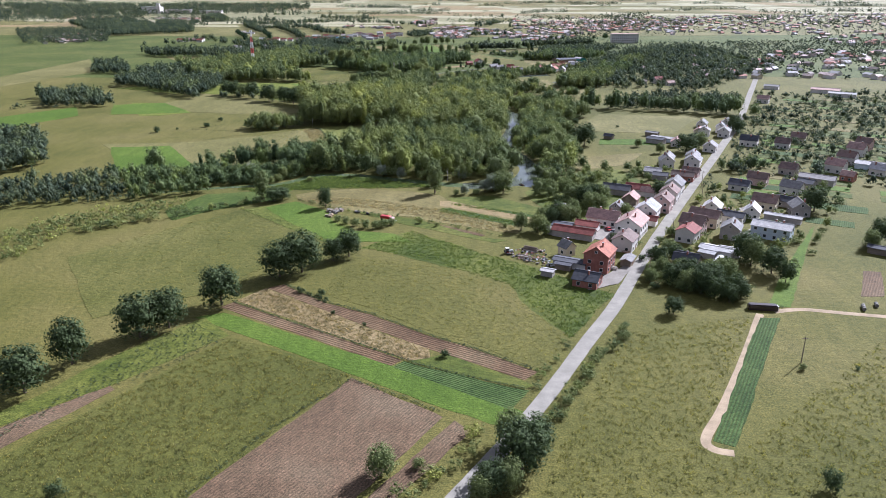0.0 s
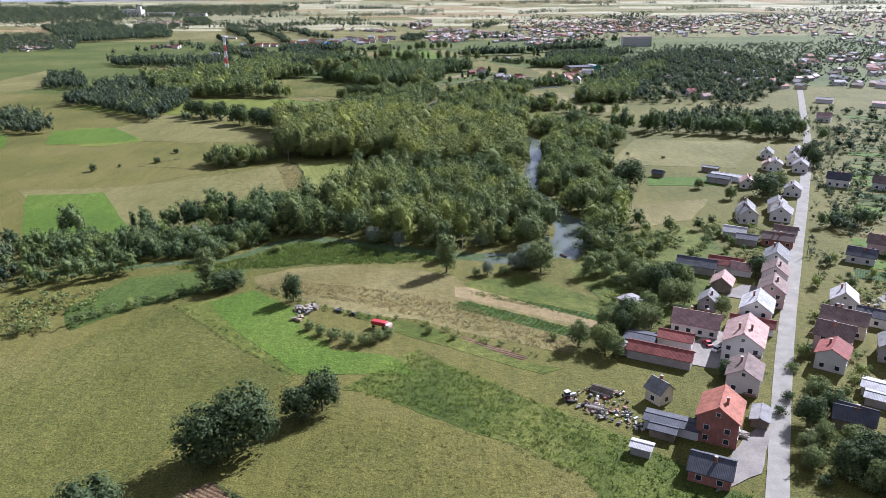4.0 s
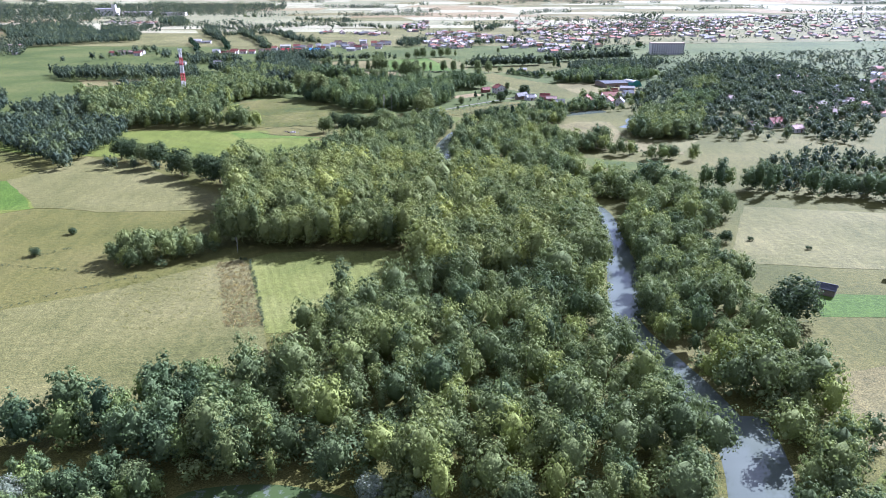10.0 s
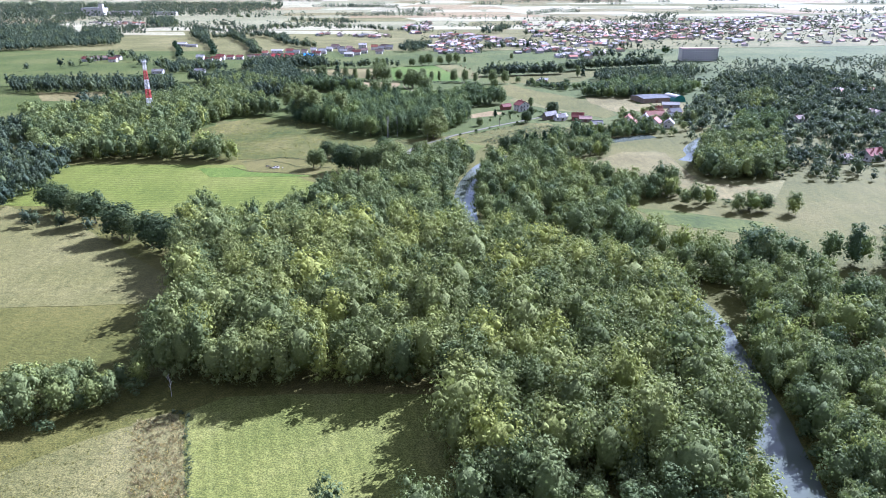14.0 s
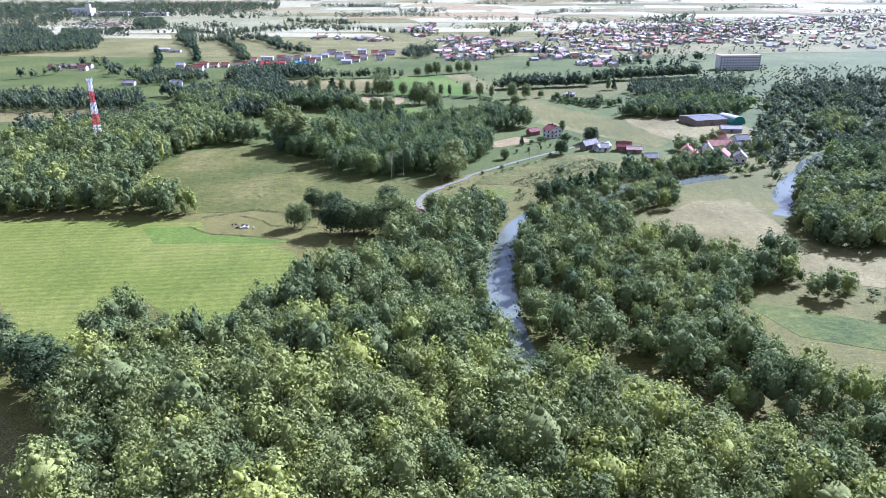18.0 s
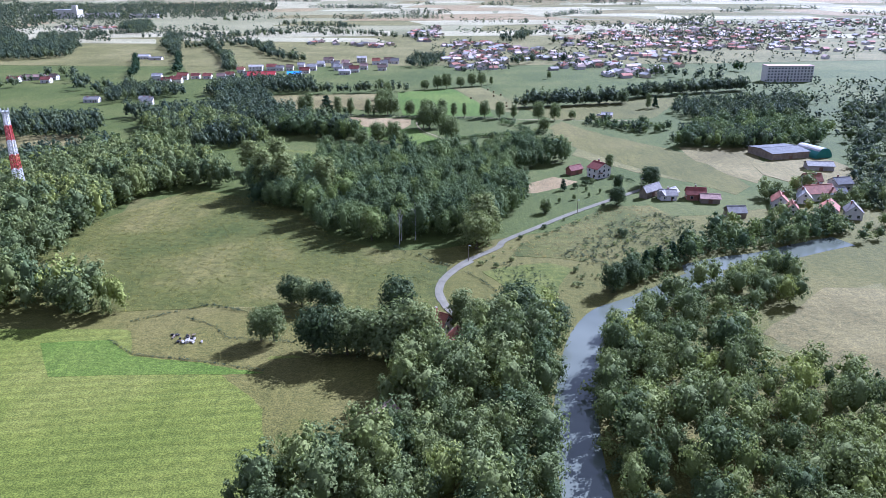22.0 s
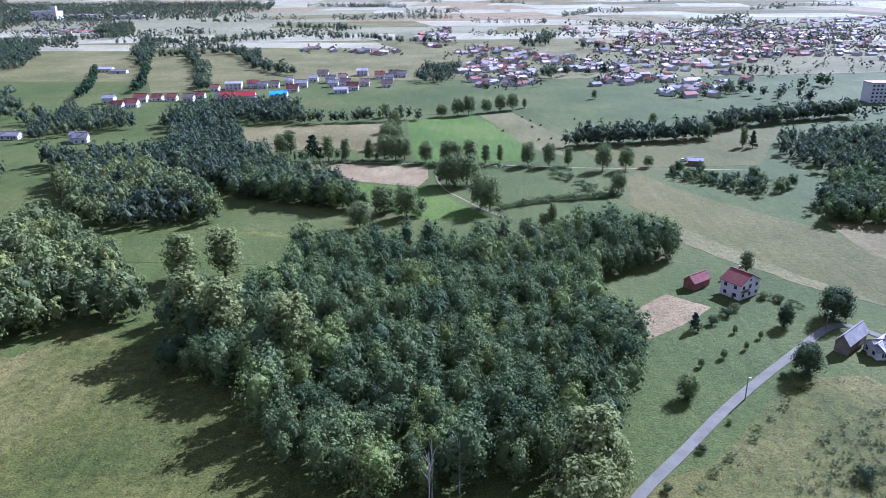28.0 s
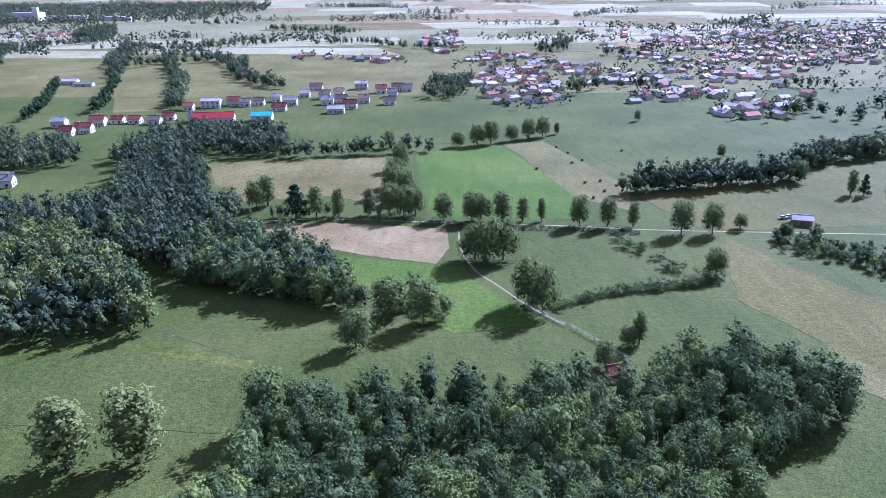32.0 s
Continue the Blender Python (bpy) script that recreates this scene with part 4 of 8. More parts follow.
# This ground's pale colour holds both ripe fields and distance haze.
field("ground_plain_far", [(-3000, 2500), (-900, 2240), (-300, 2130), (0, 2100), (300, 2120), (900, 2200), (3000, 2500), (3300, 5700), (-3300, 5700)], M_PLAIN, "far plain of ripe fields, paled for haze", "ground", 0.18, 3.0)


def patchwork():
    """Ripe and mown fields on the plain, larger with distance."""
    rng = random.Random(8)
    # M_FARSTRAW fields are paler than ripe straw to stand for haze.
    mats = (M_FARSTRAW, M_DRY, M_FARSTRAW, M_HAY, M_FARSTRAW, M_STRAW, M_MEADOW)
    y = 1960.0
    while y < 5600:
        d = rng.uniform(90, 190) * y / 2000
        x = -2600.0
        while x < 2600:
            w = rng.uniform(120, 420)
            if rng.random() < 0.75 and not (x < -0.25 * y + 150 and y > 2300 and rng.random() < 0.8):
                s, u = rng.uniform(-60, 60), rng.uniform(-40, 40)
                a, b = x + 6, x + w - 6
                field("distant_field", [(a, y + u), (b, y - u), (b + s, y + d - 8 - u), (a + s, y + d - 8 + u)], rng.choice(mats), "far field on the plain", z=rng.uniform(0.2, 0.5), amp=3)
            x += w
        y += d


patchwork()


# ---- houses ----
def box_into(bm, x0, x1, y0, y1, z0, z1):
    v = [bm.verts.new(p) for p in ((x0, y0, z0), (x1, y0, z0), (x1, y1, z0), (x0, y1, z0), (x0, y0, z1), (x1, y0, z1), (x1, y1, z1), (x0, y1, z1))]
    for f in ((3, 2, 1, 0), (4, 5, 6, 7), (0, 1, 5, 4), (1, 2, 6, 5), (2, 3, 7, 6), (3, 0, 4, 7)):
        bm.faces.new([v[i] for i in f])


def box_bm(*a):
    bm = bmesh.new()
    box_into(bm, *a)
    return bm


def wall_bm(l, w, h, r):
    """House body with gables, ridge along x."""
    bm = bmesh.new()
    v = [bm.verts.new(p) for p in ((-l, -w, -0.3), (l, -w, -0.3), (l, w, -0.3), (-l, w, -0.3), (-l, -w, h), (l, -w, h), (l, w, h), (-l, w, h), (-l, 0, h + r), (l, 0, h + r))]
    for f in ((0, 1, 5, 4), (2, 3, 7, 6), (1, 2, 6, 9, 5), (3, 0, 4, 8, 7), (4, 5, 9, 8), (6, 7, 8, 9), (3, 2, 1, 0)):
        bm.faces.new([v[i] for i in f])
    return bm


def slope_bm(l, w, h, r, side, o=0.5, t=0.18):
    """One roof slope with overhang and thickness."""
    bm = bmesh.new()
    k = o * r / w
    lo, hi = (side * (w + o), h - k + 0.03), (0, h + r + 0.03)
    pts = [(-l - o, *lo), (l + o, *lo), (l + o, *hi), (-l - o, *hi)]
    up = [bm.verts.new(Vector(p) + Vector((0, 0, t))) for p in pts]
    dn = [bm.verts.new(p) for p in pts]
    bm.faces.new(up)
    bm.faces.new(dn[::-1])
    for i in range(4):
        j = (i + 1) % 4
        bm.faces.new((up[i], dn[i], dn[j], up[j]))
    bmesh.ops.recalc_face_normals(bm, faces=bm.faces[:])
    return bm


def window_part(parent, x, y, z, face, w=1.2, h=1.3, balcony=False):
    """A window with frame and dark pane; face: 0 -y, 1 +x, 2 +y, 3 -x."""
    e = part("window", box_bm(-w / 2 - 0.1, w / 2 + 0.1, -0.06, 0.04, -h / 2 - 0.1, h / 2 + 0.1), M_FRAME, parent)
    e.location, e.rotation_euler = (x, y, z), (0, 0, face * math.pi / 2)
    part("pane", box_bm(-w / 2, w / 2, -0.09, -0.05, -h / 2, h / 2), M_GLASS, e)
    if balcony:
        bm = box_bm(-1.6, 1.6, -1.2, -0.05, -1.2, -1.05)
        for k in range(9):
            box_into(bm, -1.6 + k * 0.4 - 0.04, -1.6 + k * 0.4 + 0.04, -1.2, -1.13, -1.05, -0.2)
        box_into(bm, -1.65, 1.65, -1.22, -1.1, -0.2, -0.1)
        b = part("balcony", bm, M_WOOD, parent, "brown wooden balcony")
        b.location, b.rotation_euler = e.location, e.rotation_euler


HOUSE_RNG = random.Random(3)


def house(x, y, a, L, W, h, r, wall, roof, label, windows=True, chimney=1, balcony=False, name="house", group=""):
    """A gabled house with its ridge along a (degrees)."""
    l, w = L / 2, W / 2
    FOOTPRINTS.append((x, y, 0.35 * (L + W) + 1.2))
    e = new(name)
    e.location, e.rotation_euler = (x, y, 0), (0, 0, radians(a))
    tagged(e, label, "shed" if name == "shed" else "house", group)
    part("wall", wall_bm(l, w, h, r), wall, e)
    part("roof", slope_bm(l, w, h, r, -1), roof, e)
    part("roof", slope_bm(l, w, h, r, 1), roof, e)
    bm = bmesh.new()
    box_into(bm, -l - 0.5, l + 0.5, -0.16, 0.16, h + r + 0.1, h + r + 0.32)
    part("ridge", bm, roof, e)
    for i in range(chimney):
        cx = l * HOUSE_RNG.uniform(-0.6, 0.6)
        cy = w * HOUSE_RNG.choice((-0.3, 0.3))
        c = part("chimney", box_bm(cx - 0.3, cx + 0.3, cy - 0.3, cy + 0.3, h + r * 0.5, h + r + 0.9), M_BRICK, e)
        part("cap", box_bm(cx - 0.38, cx + 0.38, cy - 0.38, cy + 0.38, h + r + 0.9, h + r + 1.02), M_GREYWALL, c)
    if windows:
        floors = max(1, int(h / 2.7))
        for k in range(floors):
            z = 1.5 + 2.8 * k
            for face, half, far in ((0, l, w), (2, l, w), (1, w, l), (3, w, l)):
                n = max(1, int(half * 2 / 3.4))
                for i in range(n):
                    u = (i + 0.5) / n * 2 * half - half
                    px, py = {0: (u, -far), 2: (u, far), 1: (far, u), 3: (-far, u)}[face]
                    window_part(e, px, py, z, face, balcony=balcony and k == floors - 1 and i == 0 and face in (1, 3))
        if r > 2.2:
            for sx, face in ((l, 1), (-l, 3)):
                window_part(e, sx, 0, h + r * 0.35, face, 0.9, 0.9)
        d = part("door", box_bm(-0.5, 0.5, -0.05, 0.05, 0, 2.05), M_WOOD, e)
        d.location = (l * 0.35 if l > 3 else 0, -w - 0.02, 0)
    else:
        d = part("door", box_bm(-1.0, 1.0, -0.05, 0.05, 0, 2.2), M_WOOD, e)
        d.location = (0, -w - 0.02, 0)
    return e


ROAD_A = 62.3
WALLS = {"w": (M_WHITE, "white rendered"), "c": (M_CREAM, "cream rendered"), "g": (M_GREYWALL, "grey rendered"), "p": (M_PINK, "pink rendered"), "b": (M_BRICK, "bare brick"), "o": (M_WOODWALL, "weathered board"), "u": (M_BLUEGREY, "pale blue clad")}
ROOFS = {"r": (M_TILERED, "orange red tiled roof"), "d": (M_TILEDARK, "dark red sheet roof"), "p": (M_TILEPINK, "faded pink tiled roof"), "g": (M_TILEGREY, "grey fibre cement roof"), "a": (M_TILEANTH, "dark anthracite roof"), "n": (M_TILEBROWN, "brown tiled roof"), "w": (M_TILEWHITE, "pale metal roof")}


def houses(rows, group, base=ROAD_A):
    """Rows: place, turn from the road, length, width, eaves, rise, wall and roof letters, kind: 1 house, 2 with balcony, 0 shed."""
    for x, y, turn, L, W, h, r, wl, rf, kind in rows:
        wm, wt = WALLS[wl]
        rm, rt = ROOFS[rf]
        if kind:
            house(x, y, base + turn, L, W, h, r, wm, rm, "%s house with a %s" % (wt, rt), True, 2 if L > 11 else 1, kind == 2, "house", group)
        else:
            house(x, y, base + turn, L, W, h, r, wm, rm, "low %s shed with a %s" % (wt, rt), False, 0, False, "shed", group)


V = "village houses along the road"
houses([(50.1, 270.4, 90, 13, 5, 2.6, 0.4, 'w', 'a', 0), (59.4, 272.8, 0, 6, 4, 2.8, 0.6, 'w', 'a', 0), (47.1, 267.9, 90, 6, 4, 2.3, 0.4, 'o', 'a', 0), (73.2, 273.2, 0, 7, 4, 2.4, 0.7, 'o', 'g', 0), (100.7, 260.1, 0, 5, 4, 2.4, 1.4, 'o', 'a', 0), (94.9, 271.1, 90, 8, 6, 3, 2, 'o', 'a', 0), (117.2, 282.7, 90, 8, 5, 2.8, 0.6, 'w', 'w', 0)], V)
houses([(60.9, 268.5, 0, 11, 9.5, 7.2, 3.2, 'b', 'r', 1), (53.3, 251.9, 90, 9, 8, 3, 2.2, 'b', 'a', 1), (39.9, 260.7, 90, 4.5, 3.2, 2.3, 0.4, 'g', 'w', 0), (50.7, 284.1, 60, 5, 5, 3.8, 2.2, 'c', 'g', 1), (76, 291, 0, 10, 8.5, 5, 2.4, 'w', 'n', 2)], V)
houses([(83.5, 310.1, 0, 15, 11, 6.2, 3.4, 'w', 'p', 2), (96.5, 332.7, 0, 11, 9.5, 5.6, 3.2, 'w', 'w', 1), (107.3, 346.2, 0, 10, 8.5, 6, 3, 'p', 'n', 1), (115, 361.5, 0, 9, 8.5, 6, 3, 'w', 'n', 1), (122.3, 377.2, 0, 11, 8.5, 5.8, 3, 'w', 'g', 1), (74.3, 325.1, 90, 14, 8, 3.6, 3, 'w', 'p', 1), (57.4, 306.2, 90, 18, 6, 3, 1.6, 'g', 'd', 0), (65.2, 316.3, 90, 10, 6, 2.7, 1.4, 'w', 'd', 0)], V)
houses([(54.3, 316.6, 90, 8.5, 7, 2.6, 0.7, 'g', 'a', 0), (49.3, 310.9, 90, 5, 5, 2.2, 0.5, 'g', 'g', 0), (59.3, 342.4, 60, 9.5, 6.5, 2.9, 0.3, 'o', 'g', 0), (84.5, 343, 0, 7, 6, 3.2, 2.4, 'g', 'g', 1), (94.9, 358.6, 0, 8, 7, 3.2, 2.6, 'o', 'p', 0), (91.7, 376.5, 90, 14, 7, 3.2, 2, 'g', 'a', 0), (102.9, 376.9, 90, 12, 7, 3.2, 2, 'w', 'd', 0), (107.3, 372.2, 90, 7, 5, 2.8, 1.8, 'w', 'p', 0), (92.3, 325.2, 90, 13, 5, 2.8, 1.4, 'w', 'd', 0)], V)
houses([(135.3, 437.9, 20, 9, 8, 4.4, 3, 'w', 'g', 1), (152.2, 439.8, 0, 10, 9, 4.2, 3, 'w', 'g', 1), (121.3, 415.5, 90, 9, 6, 3, 1.6, 'w', 'w', 0), (123.2, 406.8, 90, 8, 6, 2.8, 1.2, 'g', 'a', 0), (135.4, 404.9, 90, 12, 7, 3.2, 2, 'b', 'n', 1), (156.2, 512, 80, 20, 6, 2.8, 0.6, 'u', 'w', 0), (159.2, 497.3, 10, 8, 7, 3.4, 2.6, 'w', 'p', 1), (203.5, 530.2, 0, 9, 8, 4.5, 2.8, 'w', 'g', 1), (218.4, 566.2, 0, 10, 8, 4, 2.8, 'w', 'g', 1), (199.8, 566.9, 0, 9, 7, 3.4, 2.6, 'w', 'g', 1), (187.6, 536.1, 0, 8, 7, 3.4, 2.4, 'c', 'p', 1), (176.5, 480.7, 0, 9, 8, 4, 2.6, 'w', 'g', 1)], V)
houses([(105.8, 301.8, -8, 9, 8, 5, 2, 'w', 'd', 1), (111.2, 311.8, 82, 10, 8, 5.5, 3, 'p', 'n', 1), (120.3, 323.2, 82, 13, 8, 5, 2.6, 'c', 'n', 1), (130.6, 342.7, 0, 9, 8, 3.6, 3, 'w', 'w', 1), (134.1, 328.3, 82, 12, 6.5, 3.4, 1.6, 'w', 'a', 1), (146.9, 335.3, 0, 9, 7, 3.6, 3, 'w', 'w', 1), (125.8, 305.5, 0, 9, 8, 5, 2.8, 'g', 'g', 1), (112.4, 284.1, 82, 13, 6, 2.6, 0.6, 'w', 'w', 0), (107.5, 280.8, 82, 6, 5, 2.4, 0.5, 'g', 'w', 0), (96.1, 271.3, 82, 9, 7, 3, 2.4, 'o', 'a', 1)], V)
houses([(143.8, 305.5, 82, 16, 9, 5.4, 1.6, 'u', 'w', 1), (159.2, 350.3, 82, 11, 8, 4, 3, 'c', 'n', 1), (170.9, 353.2, 82, 9, 6, 3.2, 1.8, 'g', 'a', 1), (170.6, 338.9, 20, 9, 8, 4.5, 3, 'g', 'g', 1), (158.6, 328.2, 82, 16, 4, 2.8, 0.5, 'g', 'w', 0), (159.4, 384.1, 82, 10, 7, 3.4, 2.2, 'w', 'a', 1), (173.4, 394.7, 82, 10, 7, 4.4, 2.6, 'p', 'n', 1), (184.4, 377.3, 75, 10, 8, 4, 2.8, 'w', 'g', 1), (195.5, 385.2, 75, 8, 7, 4, 1.6, 'g', 'a', 1), (201.2, 418.9, 75, 9, 8, 4, 2.6, 'g', 'n', 1)], V)
houses([(207.3, 397, 80, 18, 8, 3.6, 1.4, 'g', 'g', 0), (230.6, 422.9, 70, 10, 8, 5, 3, 'w', 'p', 1), (248.3, 444.4, 70, 10, 8, 5, 3, 'w', 'n', 1), (266.6, 468, 70, 10, 8, 5, 3, 'w', 'p', 1), (280.5, 485.1, 70, 9, 8, 5, 3, 'p', 'n', 1), (227.7, 403.2, 70, 7, 6, 3.4, 2, 'b', 'p', 1), (254.9, 429.8, 80, 16, 8, 3.4, 1.2, 'u', 'w', 0), (252.3, 416, 70, 9, 8, 4, 2.6, 'w', 'w', 1), (180, 284, 80, 10, 4, 2.6, 0.6, 'o', 'a', 0)], V)
houses([(209.1, 498.1, 85, 11, 8, 4.4, 2.8, 'w', 'a', 1), (228.7, 490.6, 85, 9, 8, 4, 2.8, 'w', 'n', 1), (247.8, 509.3, 85, 9, 8, 4, 2.8, 'c', 'n', 1), (190.1, 533.8, 5, 8, 8, 4.4, 2.6, 'w', 'g', 1), (207, 546.7, 5, 8, 7, 4.4, 2.6, 'w', 'g', 1), (139.8, 449.4, 5, 8, 7, 3.4, 2.6, 'w', 'g', 1), (155.9, 452.4, 5, 9, 8, 4, 2.8, 'w', 'g', 1), (121.6, 416.5, 85, 8, 6, 3, 1.4, 'w', 'w', 0), (142.6, 413.8, 85, 9, 7, 3, 2.2, 'p', 'n', 1), (343.3, 781.5, 85, 14, 8, 3.4, 1.2, 'w', 'g', 0), (296.8, 689.2, 85, 10, 8, 4, 2.6, 'w', 'p', 1), (385, 751.9, 85, 26, 10, 3.6, 1.4, 'w', 'p', 0), (388.2, 724.6, 85, 24, 8, 3.4, 1.2, 'w', 'w', 0)], V)
houses([(118.1, 520.8, 80, 6, 4, 2.6, 1.2, 'o', 'a', 0), (151.8, 531.6, 80, 9, 4, 2.8, 0.6, 'o', 'g', 0), (148, 507, 80, 12, 6, 3.2, 1.0, 'g', 'a', 0)], V)
H2 = "houses by the lane"


def house_on(p1, p2, p3, h, r, wall, roof, label, along=True, **more):
    """A house on three ground corners, the middle one nearest; along: ridge along the first side."""
    a, b, c = Vector(p1), Vector(p2), Vector(p3)
    m = (a + c) / 2
    d = (b - a) if along else (c - b)
    L, W = ((b - a).length, (c - b).length) if along else ((c - b).length, (b - a).length)
    return house(m.x, m.y, math.degrees(math.atan2(d.y, d.x)), L, W, h, r, wall, roof, label, **more)


house_on(*[(41.9, 1018.7), (46, 1012), (54.6, 1017.6)], 5.6, 2.8, M_WHITE, M_TILEDARK, "white two storey house with a dark red roof", True, balcony=True, group=H2)
house_on(*[(31.1, 1024.7), (33.3, 1020.8), (40.5, 1025.7)], 3.0, 1.9, M_BRICK, M_TILEDARK, "small brick outbuilding with a red sheet roof", False, name="shed", windows=False, chimney=0)
house_on(*[(59.5, 976.1), (62.3, 973.3), (72.3, 981.7)], 3.6, 2.4, M_WOODWALL, M_TILEGREY, "weathered grey barn with a grey roof", False, windows=False, chimney=0, name="shed")
house_on(*[(68.4, 973.8), (70.5, 969.7), (79.4, 976.8)], 2.8, 1.8, M_WHITE, M_TILEWHITE, "low white outbuilding with a pale roof", False, windows=False, chimney=0, name="shed")
houses([(87, 973.2, -20, 9, 7, 3.2, 2.6, 'b', 'd', 1), (92, 967.1, -20, 9, 6, 2.6, 1.6, 'o', 'p', 0), (95.5, 944, -10, 8, 7, 2.8, 2.2, 'o', 'g', 0), (72.9, 973.7, -10, 8, 7, 2.8, 2, 'w', 'g', 1), (154.5, 992, -10, 9, 7, 4.5, 3, 'w', 'r', 1), (123.2, 959.3, 60, 9, 7, 3.4, 3, 'w', 'r', 1), (138.3, 965.5, 60, 8, 6, 3.2, 3, 'w', 'w', 1), (147.1, 971.1, 0, 15, 9, 4.2, 3, 'w', 'r', 1), (124.1, 948.2, 60, 7, 5, 3, 2.4, 'w', 'r', 1), (139.1, 943.4, 50, 9, 8, 4, 3, 'w', 'r', 1), (148.9, 940.4, 60, 8, 7, 3.6, 3, 'w', 'g', 1), (168.2, 988.2, 0, 9, 8, 4, 2.4, 'g', 'a', 1), (156.1, 970.8, 0, 10, 7, 3.6, 2, 'w', 'a', 1)], H2, 10)
house_on(*[(160.2, 1074.8), (156.5, 1052), (182, 1058.4)], 4.0, 1.2, M_WOODWALL, M_TILEANTH, "long open cattle shed with a dark grey metal roof", False, windows=False, chimney=0, name="shed")
houses([(178.3, 1030.2, -10, 14, 9, 3, 1.6, 'g', 'g', 0)], H2, 0)
houses([(239.7, 832.2, 20, 13, 9, 4, 3.2, 'w', 'd', 1), (246.3, 812.7, 20, 9, 7, 3, 2, 'w', 'p', 1), (219.4, 826.4, 20, 8, 7, 3, 2, 'w', 'n', 1), (325.3, 984.1, 20, 9, 7, 3, 2, 'w', 'n', 1), (256.4, 959.5, 20, 9, 7, 3, 2, 'w', 'n', 1)], H2, 0)
houses([(-294.7, 1283.6, 10, 9, 8, 4, 2.6, 'w', 'g', 1), (95, 1200.5, -20, 8, 6, 2.8, 1.4, 'o', 'w', 0), (-16.3, 1074.3, 10, 5, 4, 2.4, 1.6, 'o', 'd', 0), (-39.3, 815.5, 80, 9, 6.5, 3.2, 3.0, 'o', 'r', 0), (-59.9, 777.8, 55, 10, 5, 2.4, 1.8, 'o', 'p', 0), (-298.5, 1288.3, 0, 9, 8, 5, 1.6, 'w', 'g', 1), (-350, 1298.9, 0, 13, 8, 3, 2, 'w', 'g', 1)], H2, 0)
houses([(-495.1, 1443.3, 0, 12, 8, 4, 2.2, 'w', 'd', 1), (-487.8, 1455.4, 20, 10, 8, 4, 2.2, 'w', 'n', 1), (-477.4, 1461.2, 10, 14, 8, 3.6, 2, 'g', 'p', 1), (-456.2, 1434.8, 0, 10, 8, 4, 2.4, 'w', 'd', 1), (-459.7, 1460.1, -10, 9, 7, 4, 2.4, 'w', 'n', 1)], H2, 0)
# farmhouse in the grove where the lane begins, with its open yard
house(*[(-44.5, 830)][0], -35, 8, 6.5, 3.4, 3.0, M_WHITE, M_TILERED, "white farmhouse with an orange red roof among trees", True, 1, False, "house", H2)
FOOTPRINTS.append((-39.5, 808.5, 4.5))
# village seen far ahead at the end
H3 = "houses of the far village"
houses([(-342.4, 1448.8, 0, 10, 8, 5, 2.6, 'w', 'w', 1), (-322.4, 1417, 0, 9, 8, 4, 3, 'w', 'd', 1), (-314.6, 1426.2, 0, 12, 8, 4.4, 2.8, 'w', 'd', 1), (-315.8, 1453.3, 0, 11, 8, 5, 2.6, 'w', 'd', 1), (-304.2, 1461.3, 0, 9, 8, 3.5, 2.4, 'w', 'd', 1), (-290.9, 1460.3, 0, 9, 8, 3.5, 2.4, 'w', 'd', 1), (-274, 1454.6, 0, 9, 8, 4, 2.6, 'w', 'n', 1), (-269.2, 1472.4, 0, 9, 7, 3.5, 2.4, 'w', 'd', 1), (-266.8, 1514.8, 0, 8, 8, 4, 2.4, 'w', 'r', 1), (-247, 1463.8, 0, 8, 8, 4.5, 2.6, 'w', 'g', 1), (-251.5, 1527.2, 0, 16, 9, 6, 1.4, 'w', 'w', 1), (-234.2, 1534.3, 0, 11, 9, 5, 2.6, 'w', 'd', 1), (-223.7, 1530.5, 0, 9, 8, 4, 2.4, 'w', 'g', 1), (-212.7, 1535.3, 0, 8, 7, 4, 2.6, 'w', 'n', 1), (-201.5, 1552, 0, 8, 7, 5, 2.4, 'w', 'w', 1), (-185.8, 1533.1, 0, 11, 8, 5, 2.6, 'w', 'w', 1), (-190.3, 1506, 0, 11, 8, 3.6, 3, 'w', 'd', 1), (-180.3, 1575.2, 0, 9, 8, 4, 2.6, 'w', 'w', 1)], H3, 0)
houses([(-175.9, 1615.9, 0, 12, 9, 4, 3, 'w', 'n', 1), (-160.9, 1563.9, 0, 10, 8, 5, 3, 'w', 'g', 1), (-150, 1579.1, 0, 9, 8, 4.5, 2.8, 'w', 'p', 1), (-132.8, 1619.1, 0, 12, 9, 6, 2, 'w', 'w', 1), (-154.4, 1533.3, 0, 10, 8, 4.5, 2.8, 'w', 'w', 1), (-143.2, 1541.1, 0, 10, 8, 4.5, 2.8, 'w', 'n', 1), (-133, 1512, 0, 11, 8, 4.5, 3, 'w', 'd', 1), (-142.3, 1491.8, 0, 13, 8, 4, 2, 'w', 'w', 1), (-123.6, 1539.4, 0, 9, 8, 4.5, 2.8, 'w', 'p', 1), (-112.1, 1592.4, 0, 10, 8, 5, 3, 'w', 'r', 1), (-100.5, 1568.2, 0, 9, 8, 5, 3, 'w', 'g', 1), (-97, 1608.6, 0, 12, 8, 4, 3, 'w', 'n', 1), (-101.1, 1528.8, 0, 10, 8, 4, 3, 'w', 'n', 1), (-88.7, 1600.7, 0, 10, 8, 4, 3, 'w', 'g', 1), (-439.1, 1679.2, 0, 16, 9, 4, 2, 'w', 'w', 1), (-418.4, 1665.1, 0, 18, 8, 3, 1.4, 'w', 'g', 0)], H3, 0)
